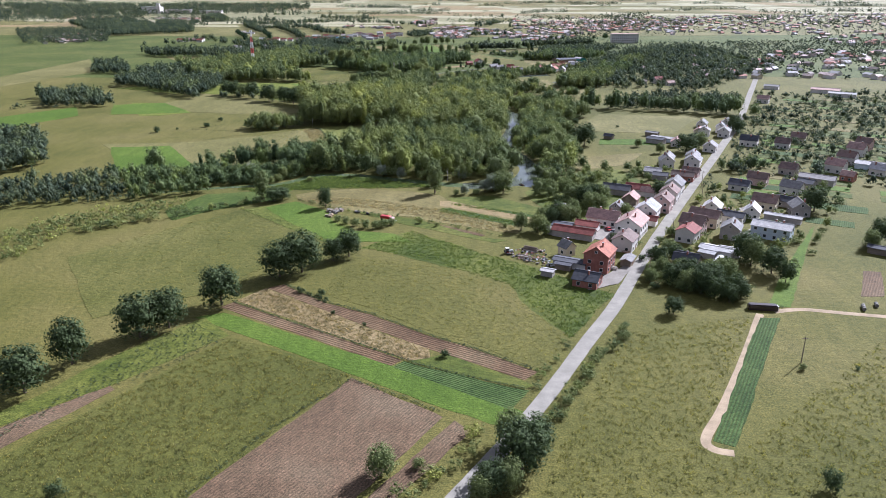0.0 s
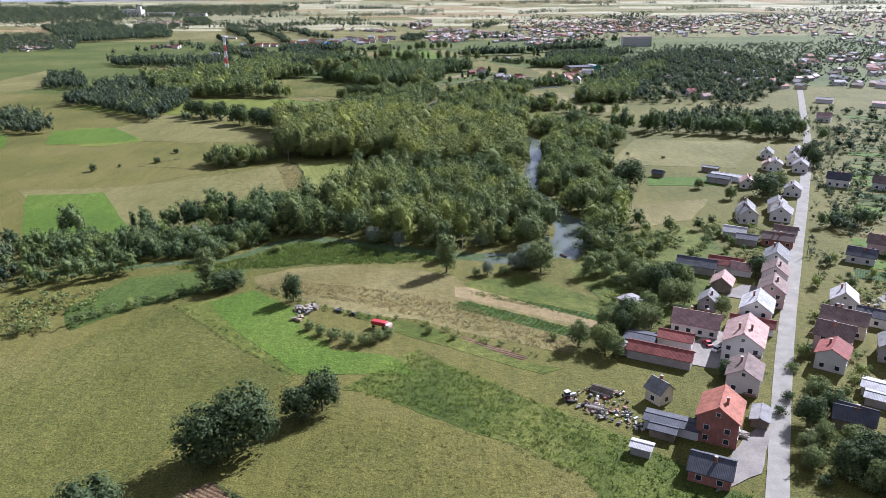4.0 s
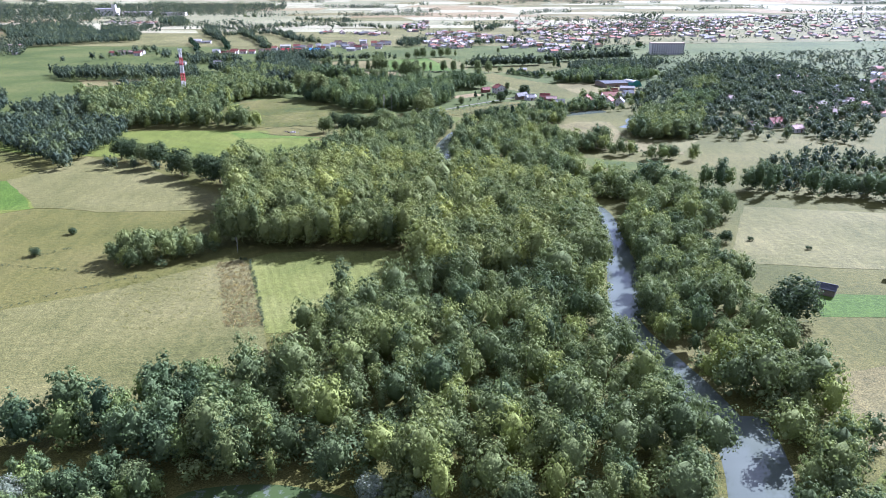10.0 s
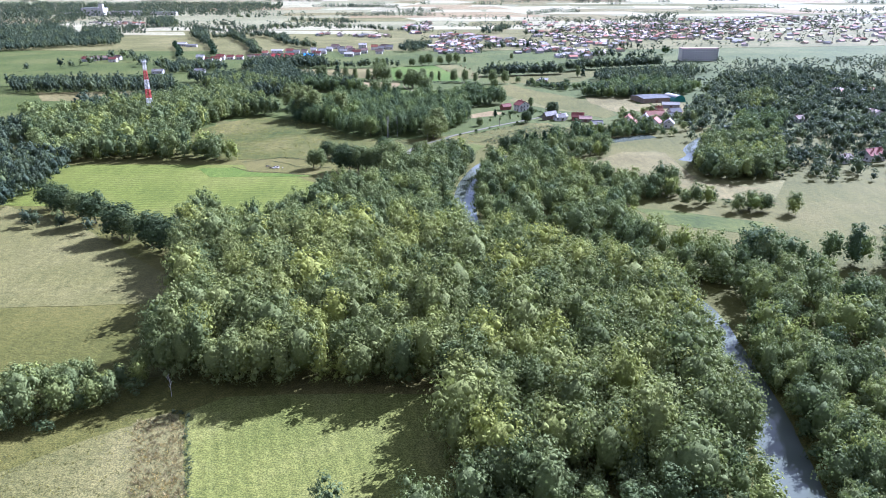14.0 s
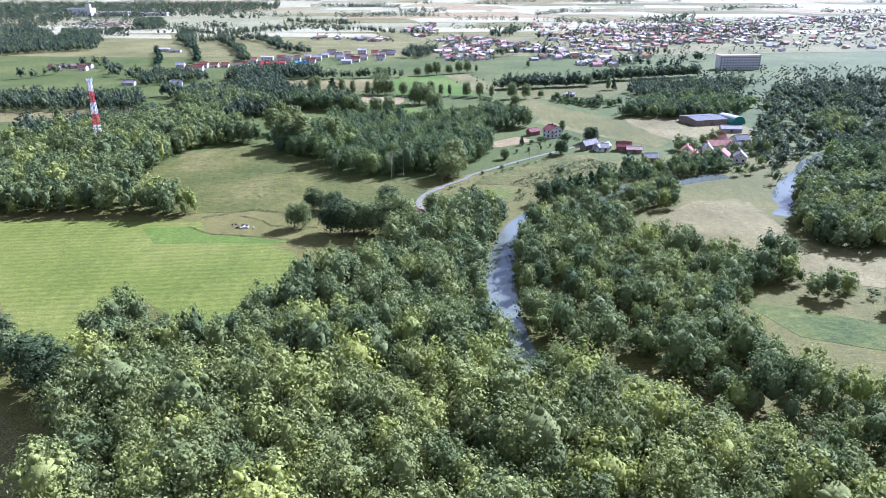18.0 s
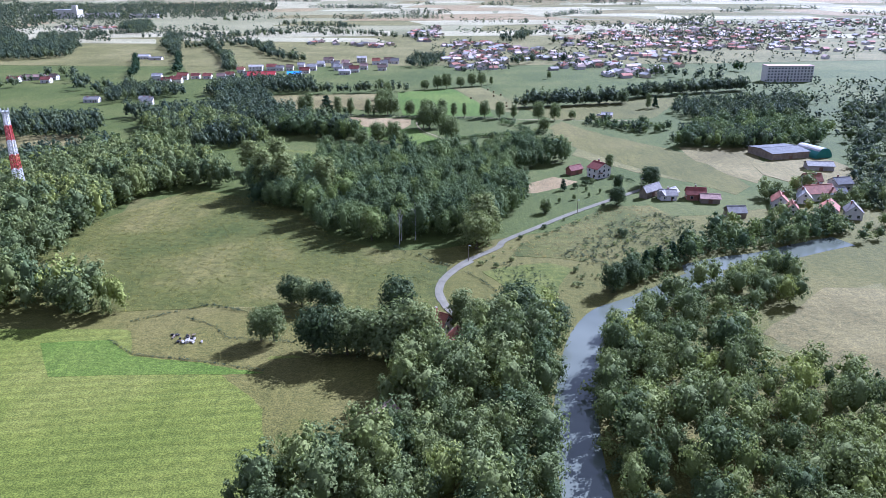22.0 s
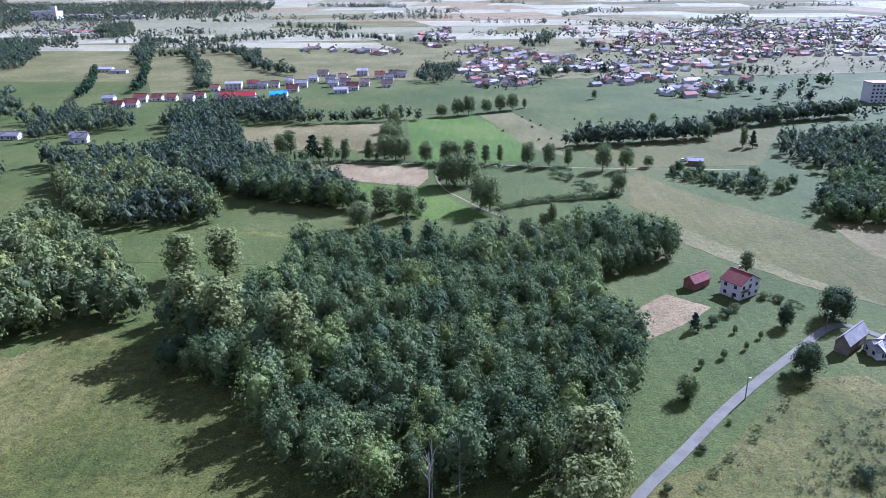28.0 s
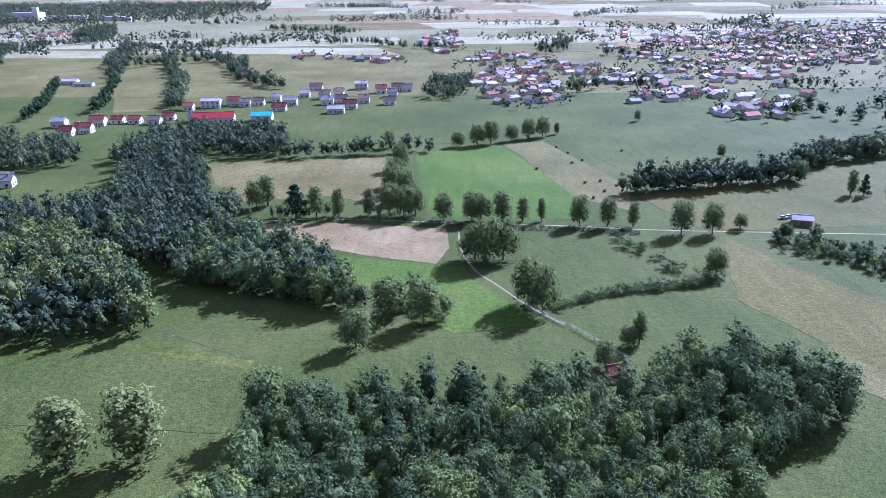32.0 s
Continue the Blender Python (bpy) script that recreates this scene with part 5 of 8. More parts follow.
house(*[(-231, 1460.3)][0], 5, 30, 12, 4.0, 3.4, M_WHITE, M_REDPAINT, "long white hall with a bright red roof", True, 0, False, "house", H3)
M_BLUEROOF = tile_mat("blue_sheet_roof", (0.05, 0.25, 0.6))
house(*[(-194.9, 1462.1)][0], 5, 15, 14, 5.0, 2.0, M_WHITE, M_BLUEROOF, "white hall with a bright blue sheet roof", True, 0, False, "house", H3)


def apartment_slab():
    (x0, y0), (x1, y1) = [(309.8, 1400.5), (358.6, 1398.3)]
    e = new("apartment_block")
    e.location = ((x0 + x1) / 2, y0 + 8, 0)
    tagged(e, "long pale apartment block with rows of windows", "building")
    w = (x1 - x0) / 2
    part("wall", box_bm(-w, w, -7, 7, -0.3, 16), M_WHITE, e)
    part("roof", box_bm(-w - 0.4, w + 0.4, -7.4, 7.4, 16, 16.6), M_TILEPINK, e)
    for k in range(5):
        for i in range(14):
            window_part(e, -w + (i + 0.5) * 2 * w / 14, -7, 2 + 3 * k, 0, 1.8, 1.4)


apartment_slab()


def green_dome():
    (x, y), = [(192.2, 1065.7)]
    bm = bmesh.new()
    n, L, R = 12, 9, 6.5
    rows = [[bm.verts.new((sx, math.cos(t) * R, max(0.0, math.sin(t)) * R * 0.95 - (0.3 if k in (0, n) else 0))) for k, t in enumerate(math.pi * i / n for i in range(n + 1))] for sx in (-L, -L / 2, 0, L / 2, L)]
    for a, b in zip(rows, rows[1:]):
        for k in range(n):
            bm.faces.new((a[k], a[k + 1], b[k + 1], b[k]))
    bm.faces.new(rows[0])
    bm.faces.new(rows[-1][::-1])
    bmesh.ops.recalc_face_normals(bm, faces=bm.faces[:])
    e = new("storage_tent")
    e.location, e.rotation_euler = (x, y, 0), (0, 0, radians(110))
    tagged(e, "dark green arched storage tent with a pale top", "tent")
    part("canopy", bm, M_TARP, e)
    bm = bmesh.new()
    prev = None
    for sx in (-L, -L / 2, 0, L / 2, L):
        row = [bm.verts.new((sx, math.cos(t) * R * 1.01, math.sin(t) * R * 0.96)) for t in (math.pi * (0.25 + 0.25 * i / 4) for i in range(5))]
        if prev:
            for k in range(4):
                bm.faces.new((prev[k], prev[k + 1], row[k + 1], row[k]))
        prev = row
    part("skylight", bm, M_TILEWHITE, e, "pale translucent roof band")


green_dome()


def lattice_tower(x, y, H=48.0):
    """A square lattice mast, red and white bands, with aerials."""
    e = new("lattice_tower")
    e.location = (x, y, 0)
    tagged(e, "red and white banded steel lattice tower with aerials", "tower")
    bands = 7

    def bar(bm, p, q, r):
        d = (q - p).normalized()
        a = d.orthogonal().normalized()
        b = d.cross(a)
        u = [bm.verts.new(p + s * r) for s in (a, b, -a, -b)]
        v = [bm.verts.new(q + s * r) for s in (a, b, -a, -b)]
        for k in range(4):
            bm.faces.new((u[k], u[(k + 1) % 4], v[(k + 1) % 4], v[k]))

    def half(z):
        return 2.1 - 1.3 * z / H

    for k in range(bands):
        bm = bmesh.new()
        z0, z1 = H * k / bands, H * (k + 1) / bands
        steps = 3
        for s in range(steps):
            a, b = z0 + (z1 - z0) * s / steps, z0 + (z1 - z0) * (s + 1) / steps
            ca = [Vector((sx * half(a), sy * half(a), a)) for sx, sy in ((1, 1), (-1, 1), (-1, -1), (1, -1))]
            cb = [Vector((sx * half(b), sy * half(b), b)) for sx, sy in ((1, 1), (-1, 1), (-1, -1), (1, -1))]
            for i in range(4):
                j = (i + 1) % 4
                bar(bm, ca[i], cb[i], 0.2)
                bar(bm, ca[i], cb[j], 0.11)
                bar(bm, ca[j], cb[i], 0.11)
                bar(bm, cb[i], cb[j], 0.11)
        part("tower_section", bm, M_WHITEPAINT if k % 2 == 0 else M_REDPAINT, e)
    for i in range(6):
        t = 6.28 * i / 6
        p = part("aerial", box_bm(-0.18, 0.18, -0.1, 0.1, 0, 2.4), M_WHITEPAINT, e)
        p.location, p.rotation_euler = (1.7 * math.cos(t), 1.7 * math.sin(t), H - 1.2), (0, 0, t)
    part("platform", box_bm(-1.6, 1.6, -1.6, 1.6, H - 0.4, H - 0.25), M_STEEL, e)


lattice_tower(-241.6, 964.4)


# ---- vehicles and small things ----
def car(x, y, a, paint, label):
    e = new("car")
    e.location, e.rotation_euler = (x, y, 0.21), (0, 0, radians(a))
    tagged(e, label, "car")
    bm = bmesh.new()
    prof = [(-2.05, 0.25), (-2.1, 0.75), (-1.3, 0.9), (1.0, 0.92), (2.0, 0.78), (2.1, 0.3)]
    rows = [[bm.verts.new((px, sy * 0.85, pz)) for px, pz in prof] for sy in (-1, 1)]
    for k in range(len(prof)):
        j = (k + 1) % len(prof)
        bm.faces.new((rows[0][k], rows[0][j], rows[1][j], rows[1][k]))
    bm.faces.new(rows[0][::-1])
    bm.faces.new(rows[1])
    bmesh.ops.recalc_face_normals(bm, faces=bm.faces[:])
    bmesh.ops.bevel(bm, geom=bm.edges[:], offset=0.06, segments=1, affect="EDGES")
    part("body", bm, paint, e)
    bm = bmesh.new()
    lo = [bm.verts.new(p) for p in ((-1.5, -0.78, 0.9), (1.1, -0.78, 0.92), (1.1, 0.78, 0.92), (-1.5, 0.78, 0.9))]
    hi = [bm.verts.new(p) for p in ((-1.1, -0.62, 1.42), (0.35, -0.62, 1.42), (0.35, 0.62, 1.42), (-1.1, 0.62, 1.42))]
    for k in range(4):
        bm.faces.new((lo[k], lo[(k + 1) % 4], hi[(k + 1) % 4], hi[k]))
    part("window", bm, M_GLASS, e)
    part("roof", box_bm(-1.12, 0.37, -0.64, 0.64, 1.42, 1.47), paint, e)
    for wx in (-1.3, 1.3):
        for wy in (-0.8, 0.8):
            bm = bmesh.new()
            bmesh.ops.create_cone(bm, cap_ends=True, segments=14, radius1=0.32, radius2=0.32, depth=0.2)
            w = part("wheel", bm, M_RUBBER, e)
            w.location, w.rotation_euler = (wx, wy, 0.32), (math.pi / 2, 0, 0)
    return e


def put_cars(rows):
    for x, y, a, c in rows:
        p, t = {"r": (M_REDPAINT, "red car parked in a concrete yard"), "w": (M_WHITEPAINT, "white car parked beside a house"), "s": (M_STEEL, "silver car parked beside a shed"), "k": (M_RUBBER, "dark car parked in the shade")}[c]
        car(x, y, a, p, t)


field("yard", [(71, 316.8), (78.9, 323.6), (88.4, 325.8), (78.3, 304.2), (72.5, 300.2), (62, 304.2)], M_YARD, "pale concrete yard between houses", "yard", 0.2, 0.2)
field("yard_upper", [(96.7, 356.9), (104.1, 361.8), (108.9, 359.9), (103.3, 350.9), (98.9, 348.6), (93.9, 351.2)], M_YARD, "pale concrete yard", "yard", 0.2, 0.2)
field("yard_drive", [(52.5, 245.9), (61.6, 260.8), (72.3, 271.5), (75, 269.9), (64.8, 252.2)], M_YARD, "dusty driveway of the brick house", "yard", 0.2, 0.3)
field("yard_right", [(125.8, 307.1), (139.8, 317.3), (142.6, 311.7), (132.8, 299.5), (125.1, 301.8)], M_YARD, "concrete yard of the pale blue house", "yard", 0.2, 0.3)
field("side_street", [(143, 346.4), (167.9, 366.5), (179.9, 377.3), (178.5, 370.7), (158, 356.2), (142.2, 340.8)], M_YARD, "pale side street", "road", 0.2, 0.3)
field("farm_yard", [(145.7, 1045.2), (193.3, 1065.6), (198.7, 1036.2), (190.6, 998.7), (151.7, 994.4), (141, 1018.6)], M_DRY, "bare sandy farmyard", "yard", 0.2, 1.5)
put_cars([(74.4, 315, 100, 'r'), (76.2, 311.3, 40, 'w'), (133.7, 301.7, 0, 'w'), (131, 302.5, 0, 's'), (90.2, 1207.8, 10, 'w'), (93.4, 1209.3, 20, 's')])


def red_trailer():
    (x, y), = [(-26.3, 329.3)]
    e = new("farm_trailer")
    e.location, e.rotation_euler = (x, y, 0.4), (0, 0, radians(-25))
    tagged(e, "faded red farm wagon in tall grass", "trailer")
    bm = box_bm(-3.0, 2.2, -1.1, 1.1, 0.9, 2.2)
    bmesh.ops.bevel(bm, geom=bm.edges[:], offset=0.12, segments=1, affect="EDGES")
    part("body", bm, M_REDPAINT, e)
    part("hopper", box_bm(2.25, 3.6, -1.3, 1.3, 0.5, 1.7), M_PINK, e, "faded pink hopper")
    part("drawbar", box_bm(3.6, 5.2, -0.08, 0.08, 0.5, 0.65), M_STEEL, e)
    for wx in (-2, 1.6):
        for wy in (-1.25, 1.25):
            bm = bmesh.new()
            bmesh.ops.create_cone(bm, cap_ends=True, segments=14, radius1=0.5, radius2=0.5, depth=0.3)
            w = part("wheel", bm, M_RUBBER, e)
            w.location, w.rotation_euler = (wx, wy, 0.5), (math.pi / 2, 0, 0)


red_trailer()


def wine_van():
    (x, y), = [(108.9, 229.6)]
    e = new("covered_stack")
    e.location, e.rotation_euler = (x, y, 0), (0, 0, radians(-8))
    tagged(e, "long silage stack under dark glossy film beside the track", "stack")
    bm = box_bm(-4.8, 4.8, -1.3, 1.3, -0.1, 2.0)
    bmesh.ops.bevel(bm, geom=bm.edges[:], offset=0.35, segments=2, affect="EDGES")
    part("cover", bm, M_FILM, e, "black plastic film")
    part("end_panel", box_bm(4.82, 5.0, -1.0, 1.0, 0.2, 1.6), M_WHITEPAINT, e)


wine_van()


def heap(name, pts, n, s0, s1, mats, label, category="heap"):
    """A heap of odd broken pieces, each its own part."""
    rng = random.Random(n)
    e = new(name)
    e.location = (*pts[0], 0)
    tagged(e, label, category)
    for i in range(n):
        a, b = rng.choice(pts), rng.choice(pts)
        t = rng.random()
        bm = bmesh.new()
        bmesh.ops.create_cube(bm, size=1)
        for v in bm.verts:
            v.co *= rng.uniform(0.7, 1.25)
        p = part("piece", bm, rng.choice(mats), e)
        s = rng.uniform(s0, s1)
        p.scale = (s * rng.uniform(0.6, 2.2), s, s * rng.uniform(0.4, 0.9))
        p.location = (a[0] + (b[0] - a[0]) * t - pts[0][0] + rng.uniform(-1, 1), a[1] + (b[1] - a[1]) * t - pts[0][1] + rng.uniform(-1, 1), s * 0.3 + 0.25)
        p.rotation_euler = (rng.uniform(-0.3, 0.3), rng.uniform(-0.3, 0.3), rng.uniform(0, 3.1))


heap("scrap_yard", [(26.3, 284.6), (33.4, 280.8), (41.1, 277.2), (42.1, 270.5), (34.1, 275.6), (33.2, 290), (41.6, 288)], 170, 0.25, 0.75, (M_JUNK, M_GREYWALL, M_RUBBER, M_STEEL, M_WOOD, M_RUBBER, M_JUNK, M_WOODWALL, M_BRICK), "untidy scrap of metal, boards and rubble")
heap("rubble_heap", [(-54.8, 335.7), (-55.7, 344), (-52.4, 346.8), (-49.8, 345.3)], 45, 0.5, 1.3, (M_JUNK, M_WOODWALL, M_SAND, M_JUNK), "pale rubble heap in the grass")
heap("fire_site", [(-127.7, 829.4), (-123.2, 826.8), (-119.1, 823.7), (-121.3, 828), (-123.8, 823.9)], 34, 0.3, 0.65, (M_RUBBER, M_JUNK, M_WOOD, M_RUBBER, M_WOODWALL), "charred logs and dark stones round a fire place")
heap("stone_seats", [(-122.5, 823.8), (-120, 822.4), (-117.7, 823), (-119.9, 824.6)], 9, 0.5, 1.0, (M_DEADWOOD, M_GREYWALL), "pale boulders used as seats beside a fire place")
heap("tyre_heap", [(-41.6, 342.7), (-36.3, 340.4)], 8, 0.8, 1.2, (M_RUBBER, M_JUNK), "dark discarded tyres in weeds")


def pole(x, y, h, label="grey wooden utility pole beside the road", lamp=False):
    e = new("street_lamp" if lamp else "utility_pole")
    e.location = (x, y, 0)
    tagged(e, label, "pole", "poles along the way")
    bm = bmesh.new()
    bmesh.ops.create_cone(bm, cap_ends=True, segments=8, radius1=0.16, radius2=0.1, depth=h + 0.3)
    p = part("pole", bm, M_WOODWALL, e)
    p.location = (0, 0, h / 2)
    if lamp:
        part("lamp_head", box_bm(-0.1, 0.9, -0.12, 0.12, h - 0.05, h + 0.1), M_STEEL, e)
    else:
        part("crossarm", box_bm(-0.9, 0.9, -0.06, 0.06, h - 0.7, h - 0.55), M_WOODWALL, e)


for px, py in [(77.5, 257.7), (100.8, 307), (133.2, 365.7), (105.1, 192.2), (141.5, 391.3)]:
    pole(px, py, 8.5)
for px, py in [(64, 989.5), (23.3, 950.9), (-31.4, 889.9)]:
    pole(px, py, 6.5, "slim street lamp beside the lane", True)


def fence(pts, gap=2.4):
    e = new("fence")
    e.location = (*pts[0], 0)
    tagged(e, "weathered wooden paddock fence beside a track", "fence")
    a, b = Vector(pts[0]), Vector(pts[-1])
    n = int((b - a).length / gap)
    turn = math.atan2((b - a).y, (b - a).x)
    for i in range(n + 1):
        d = (b - a) * i / n
        p = part("post", box_bm(-0.09, 0.09, -0.09, 0.09, -0.2, 1.4), M_DEADWOOD, e)
        p.location = (d.x, d.y, 0)
        if i < n:
            for z in (0.6, 1.15):
                r = part("rail", box_bm(0, (b - a).length / n, -0.04, 0.04, z, z + 0.12), M_DEADWOOD, e)
                r.location, r.rotation_euler = (d.x, d.y, 0), (0, 0, turn)


fence([(-23, 1104.2), (-10, 1082.9)])
fence([(-35.3, 1122.3), (-24.9, 1105.8)])


def bale(x, y):
    bm = bmesh.new()
    bmesh.ops.create_cone(bm, cap_ends=True, segments=16, radius1=0.75, radius2=0.75, depth=1.3)
    bmesh.ops.bevel(bm, geom=[e for e in bm.edges], offset=0.08, segments=1, affect="EDGES")
    o = part("hay_bale", bm, M_STRAW, None)
    o.location, o.rotation_euler = (x, y, 0.8), (math.pi / 2, 0, random.uniform(0, 3))
    tagged(o, "round straw bale lying on cut grass", "hay bale", "hay bales")


for px, py in [(17.3, 1339.6), (15.1, 1314.1), (22.3, 1320.5), (14.2, 1271.4), (22.9, 1274.3), (12.9, 1243.6), (12.9, 1355.4), (21, 1255.1), (51.3, 1343.5), (-6.9, 1302.4)]:
    bale(px, py)


def poly_tunnel(x, y, a):
    """A small arched greenhouse with hoops."""
    e = new("greenhouse")
    e.location, e.rotation_euler = (x, y, 0), (0, 0, radians(a))
    tagged(e, "small white arched plastic greenhouse in a garden", "greenhouse")
    for k in range(5):
        bm = bmesh.new()
        n, R = 8, 2.0
        rows = [[bm.verts.new((sx, math.cos(math.pi * i / n) * R, math.sin(math.pi * i / n) * R * 1.1 - 0.05)) for i in range(n + 1)] for sx in (-3.5 + k * 1.4, -2.1 + k * 1.4)]
        for i in range(n):
            bm.faces.new((rows[0][i], rows[0][i + 1], rows[1][i + 1], rows[1][i]))
        if k in (0, 4):
            bm.faces.new(rows[0] if k == 0 else rows[1][::-1])
        part("panel", bm, M_WHITEPAINT, e)
    part("door", box_bm(3.5, 3.56, -0.5, 0.5, 0, 1.9), M_STEEL, e)


poly_tunnel(109.9, 274.5, 60)


def log_pile(x, y, a, n, length):
    """Long round timber stacked in layers."""
    rng = random.Random(n)
    e = new("log_pile")
    e.location, e.rotation_euler = (x, y, 0), (0, 0, radians(a))
    tagged(e, "pile of long weathered logs on the ground", "logs")
    row, count, z = 0, 0, 0.16
    while count < n:
        wide = max(1, 9 - row)
        for k in range(wide):
            bm = bmesh.new()
            bmesh.ops.create_cone(bm, cap_ends=True, segments=8, radius1=rng.uniform(0.13, 0.2), radius2=rng.uniform(0.1, 0.15), depth=length * rng.uniform(0.75, 1.05))
            p = part("log", bm, M_WOODWALL if rng.random() < 0.7 else M_DEADWOOD, e)
            p.location, p.rotation_euler = (rng.uniform(-0.4, 0.4), (k - wide / 2) * 0.36, z), (0, math.pi / 2, rng.uniform(-0.04, 0.04))
            count += 1
        row, z = row + 1, z + 0.28


log_pile(36.7, 288.1, -35, 40, 6.5)
log_pile(33.3, 280.1, -30, 24, 5.0)
log_pile(65.8, 267.5, 150, 18, 4.0)


def tractor(x, y, a):
    e = new("tractor")
    e.location, e.rotation_euler = (x, y, 0), (0, 0, radians(a))
    tagged(e, "small old tractor with a pale cab standing in grass", "tractor")
    bm = box_bm(0.2, 2.2, -0.4, 0.4, 0.7, 1.4)
    bmesh.ops.bevel(bm, geom=bm.edges[:], offset=0.1, segments=1, affect="EDGES")
    part("bonnet", bm, M_STEEL, e)
    bm = box_bm(-1.3, 0.2, -0.7, 0.7, 0.8, 1.5)
    part("body", bm, M_GREYWALL, e)
    part("cab", box_bm(-1.1, 0.15, -0.6, 0.6, 1.5, 2.35), M_GLASS, e)
    part("roof", box_bm(-1.2, 0.25, -0.7, 0.7, 2.35, 2.45), M_WHITEPAINT, e)
    for wx, wy, r in ((-0.8, -0.85, 0.75), (-0.8, 0.85, 0.75), (1.7, -0.7, 0.42), (1.7, 0.7, 0.42)):
        bm = bmesh.new()
        bmesh.ops.create_cone(bm, cap_ends=True, segments=16, radius1=r, radius2=r, depth=0.36)
        w = part("wheel", bm, M_RUBBER, e)
        w.location, w.rotation_euler = (wx, wy, r), (math.pi / 2, 0, 0)
        bm = bmesh.new()
        bmesh.ops.create_cone(bm, cap_ends=True, segments=12, radius1=r * 0.5, radius2=r * 0.5, depth=0.4)
        part("rim", bm, M_REDPAINT, w)


tractor(26.9, 285.3, 20)


def wrapped_bales(x, y, n):
    """A short row of wrapped round bales."""
    for k in range(n):
        bm = bmesh.new()
        bmesh.ops.create_cone(bm, cap_ends=True, segments=16, radius1=0.65, radius2=0.65, depth=1.2)
        bmesh.ops.bevel(bm, geom=bm.edges[:], offset=0.1, segments=1, affect="EDGES")
        o = part("silage_bale", bm, M_JUNK, None)
        o.location, o.rotation_euler = (x + 0.5 * k, y + 1.3 * k, 0.67), (0, math.pi / 2, radians(70))
        tagged(o, "grey weathered round bale beside the track", "hay bale", "bales beside the track")


wrapped_bales(143.1, 228.6, 3)
wrapped_bales(148.9, 231.4, 2)


def boat():
    (x, y), = [(43.4, 393.8)]
    bm = bmesh.new()
    secs = [(-2.0, 0.5), (-0.8, 0.65), (0.6, 0.6), (1.6, 0.35), (2.2, 0.04)]
    rows = [[bm.verts.new((sx, y2, z)) for y2, z in ((-w, 0.45), (-w * 0.7, 0.0), (w * 0.7, 0.0), (w, 0.45))] for sx, w in secs]
    for p, q in zip(rows, rows[1:]):
        for k in range(3):
            bm.faces.new((p[k], p[k + 1], q[k + 1], q[k]))
    bm.faces.new(rows[0])
    e = new("boat")
    e.location, e.rotation_euler = (x, y, 0.08), (0, 0, radians(120))
    tagged(e, "small dark wooden rowing boat on the river bank", "boat")
    part("hull", bm, M_WOODWALL, e)
    for bx in (-0.9, 0.5):
        part("bench", box_bm(bx - 0.12, bx + 0.12, -0.58, 0.58, 0.3, 0.35), M_WOOD, e)


boat()


def dead_tree(x, y, h):
    e = new("dead_tree")
    e.location, e.scale = (x, y, 0), (h * 0.5, h * 0.5, h)
    tagged(e, "bare bleached dead birch at the edge of the wood", "tree")
    part("trunk", trunk_bm(int(h * 10), 7, 0.98), M_DEADWOOD, e)


for px, py, hh in [(-58.5, 914.8, 15), (-52.6, 920.6, 16), (2.7, 401.8, 8), (-100.8, 570, 7), (-59.1, 910.6, 15), (-52.6, 916.1, 14)]:
    dead_tree(px, py, hh)

# ---- single trees and bushes ----
trees([(-113.9, 175.7, 10, 'd', 1.2), (-108.5, 191.6, 10.5, 'd'), (-95.3, 208.7, 10.5, 'd'), (-88.6, 215.9, 10, 'd'), (-76.6, 233.7, 10.5, 'd'), (-62, 259.8, 10, 'd', 1.1), (-54.3, 264.4, 12, 'd'), (-44, 276.7, 7, 'd', 1.1), (-38.2, 281.2, 8.5, 'd'), (-14, 139.6, 5.5, 'r'), (-5.8, 142.5, 2.8, 'b'), (0.5, 195.9, 2.6, 'k'), (-37, 226.2, 1.6, 'k'), (-25.6, 217.1, 1.4, 'k'), (77.6, 226, 4.5, 'd', 1.2), (85.1, 134.3, 6, 'k', 0.8), (-84.2, 132.7, 4, 'k'), (-43.3, 242.5, 2.5, 'k'), (103.5, 187.8, 2.2, 'b'), (119.4, 187.8, 1.2, 'k')], "field trees")
trees([(18.2, 142, 9, 'd'), (16.4, 150.8, 7, 'r'), (21.6, 148.5, 7, 'd'), (10.6, 133.1, 6, 'd'), (14.3, 134, 6, 'r'), (8, 130.3, 5, 'r'), (121.2, 271.2, 8, 'r'), (125.7, 262.2, 8, 'd'), (180.4, 343.5, 9, 'd'), (127.4, 253.7, 6, 'd'), (92.4, 243.2, 7, 'd'), (95.7, 238.2, 6, 'd'), (88.1, 245.8, 6, 'r'), (99.8, 235.7, 5, 'd'), (83.5, 262.3, 5, 'r'), (77, 253.9, 4, 'r'), (186.6, 297.9, 8, 'd'), (104.7, 238.2, 5, 'd'), (179.1, 290.8, 6, 'r')], "roadside trees")
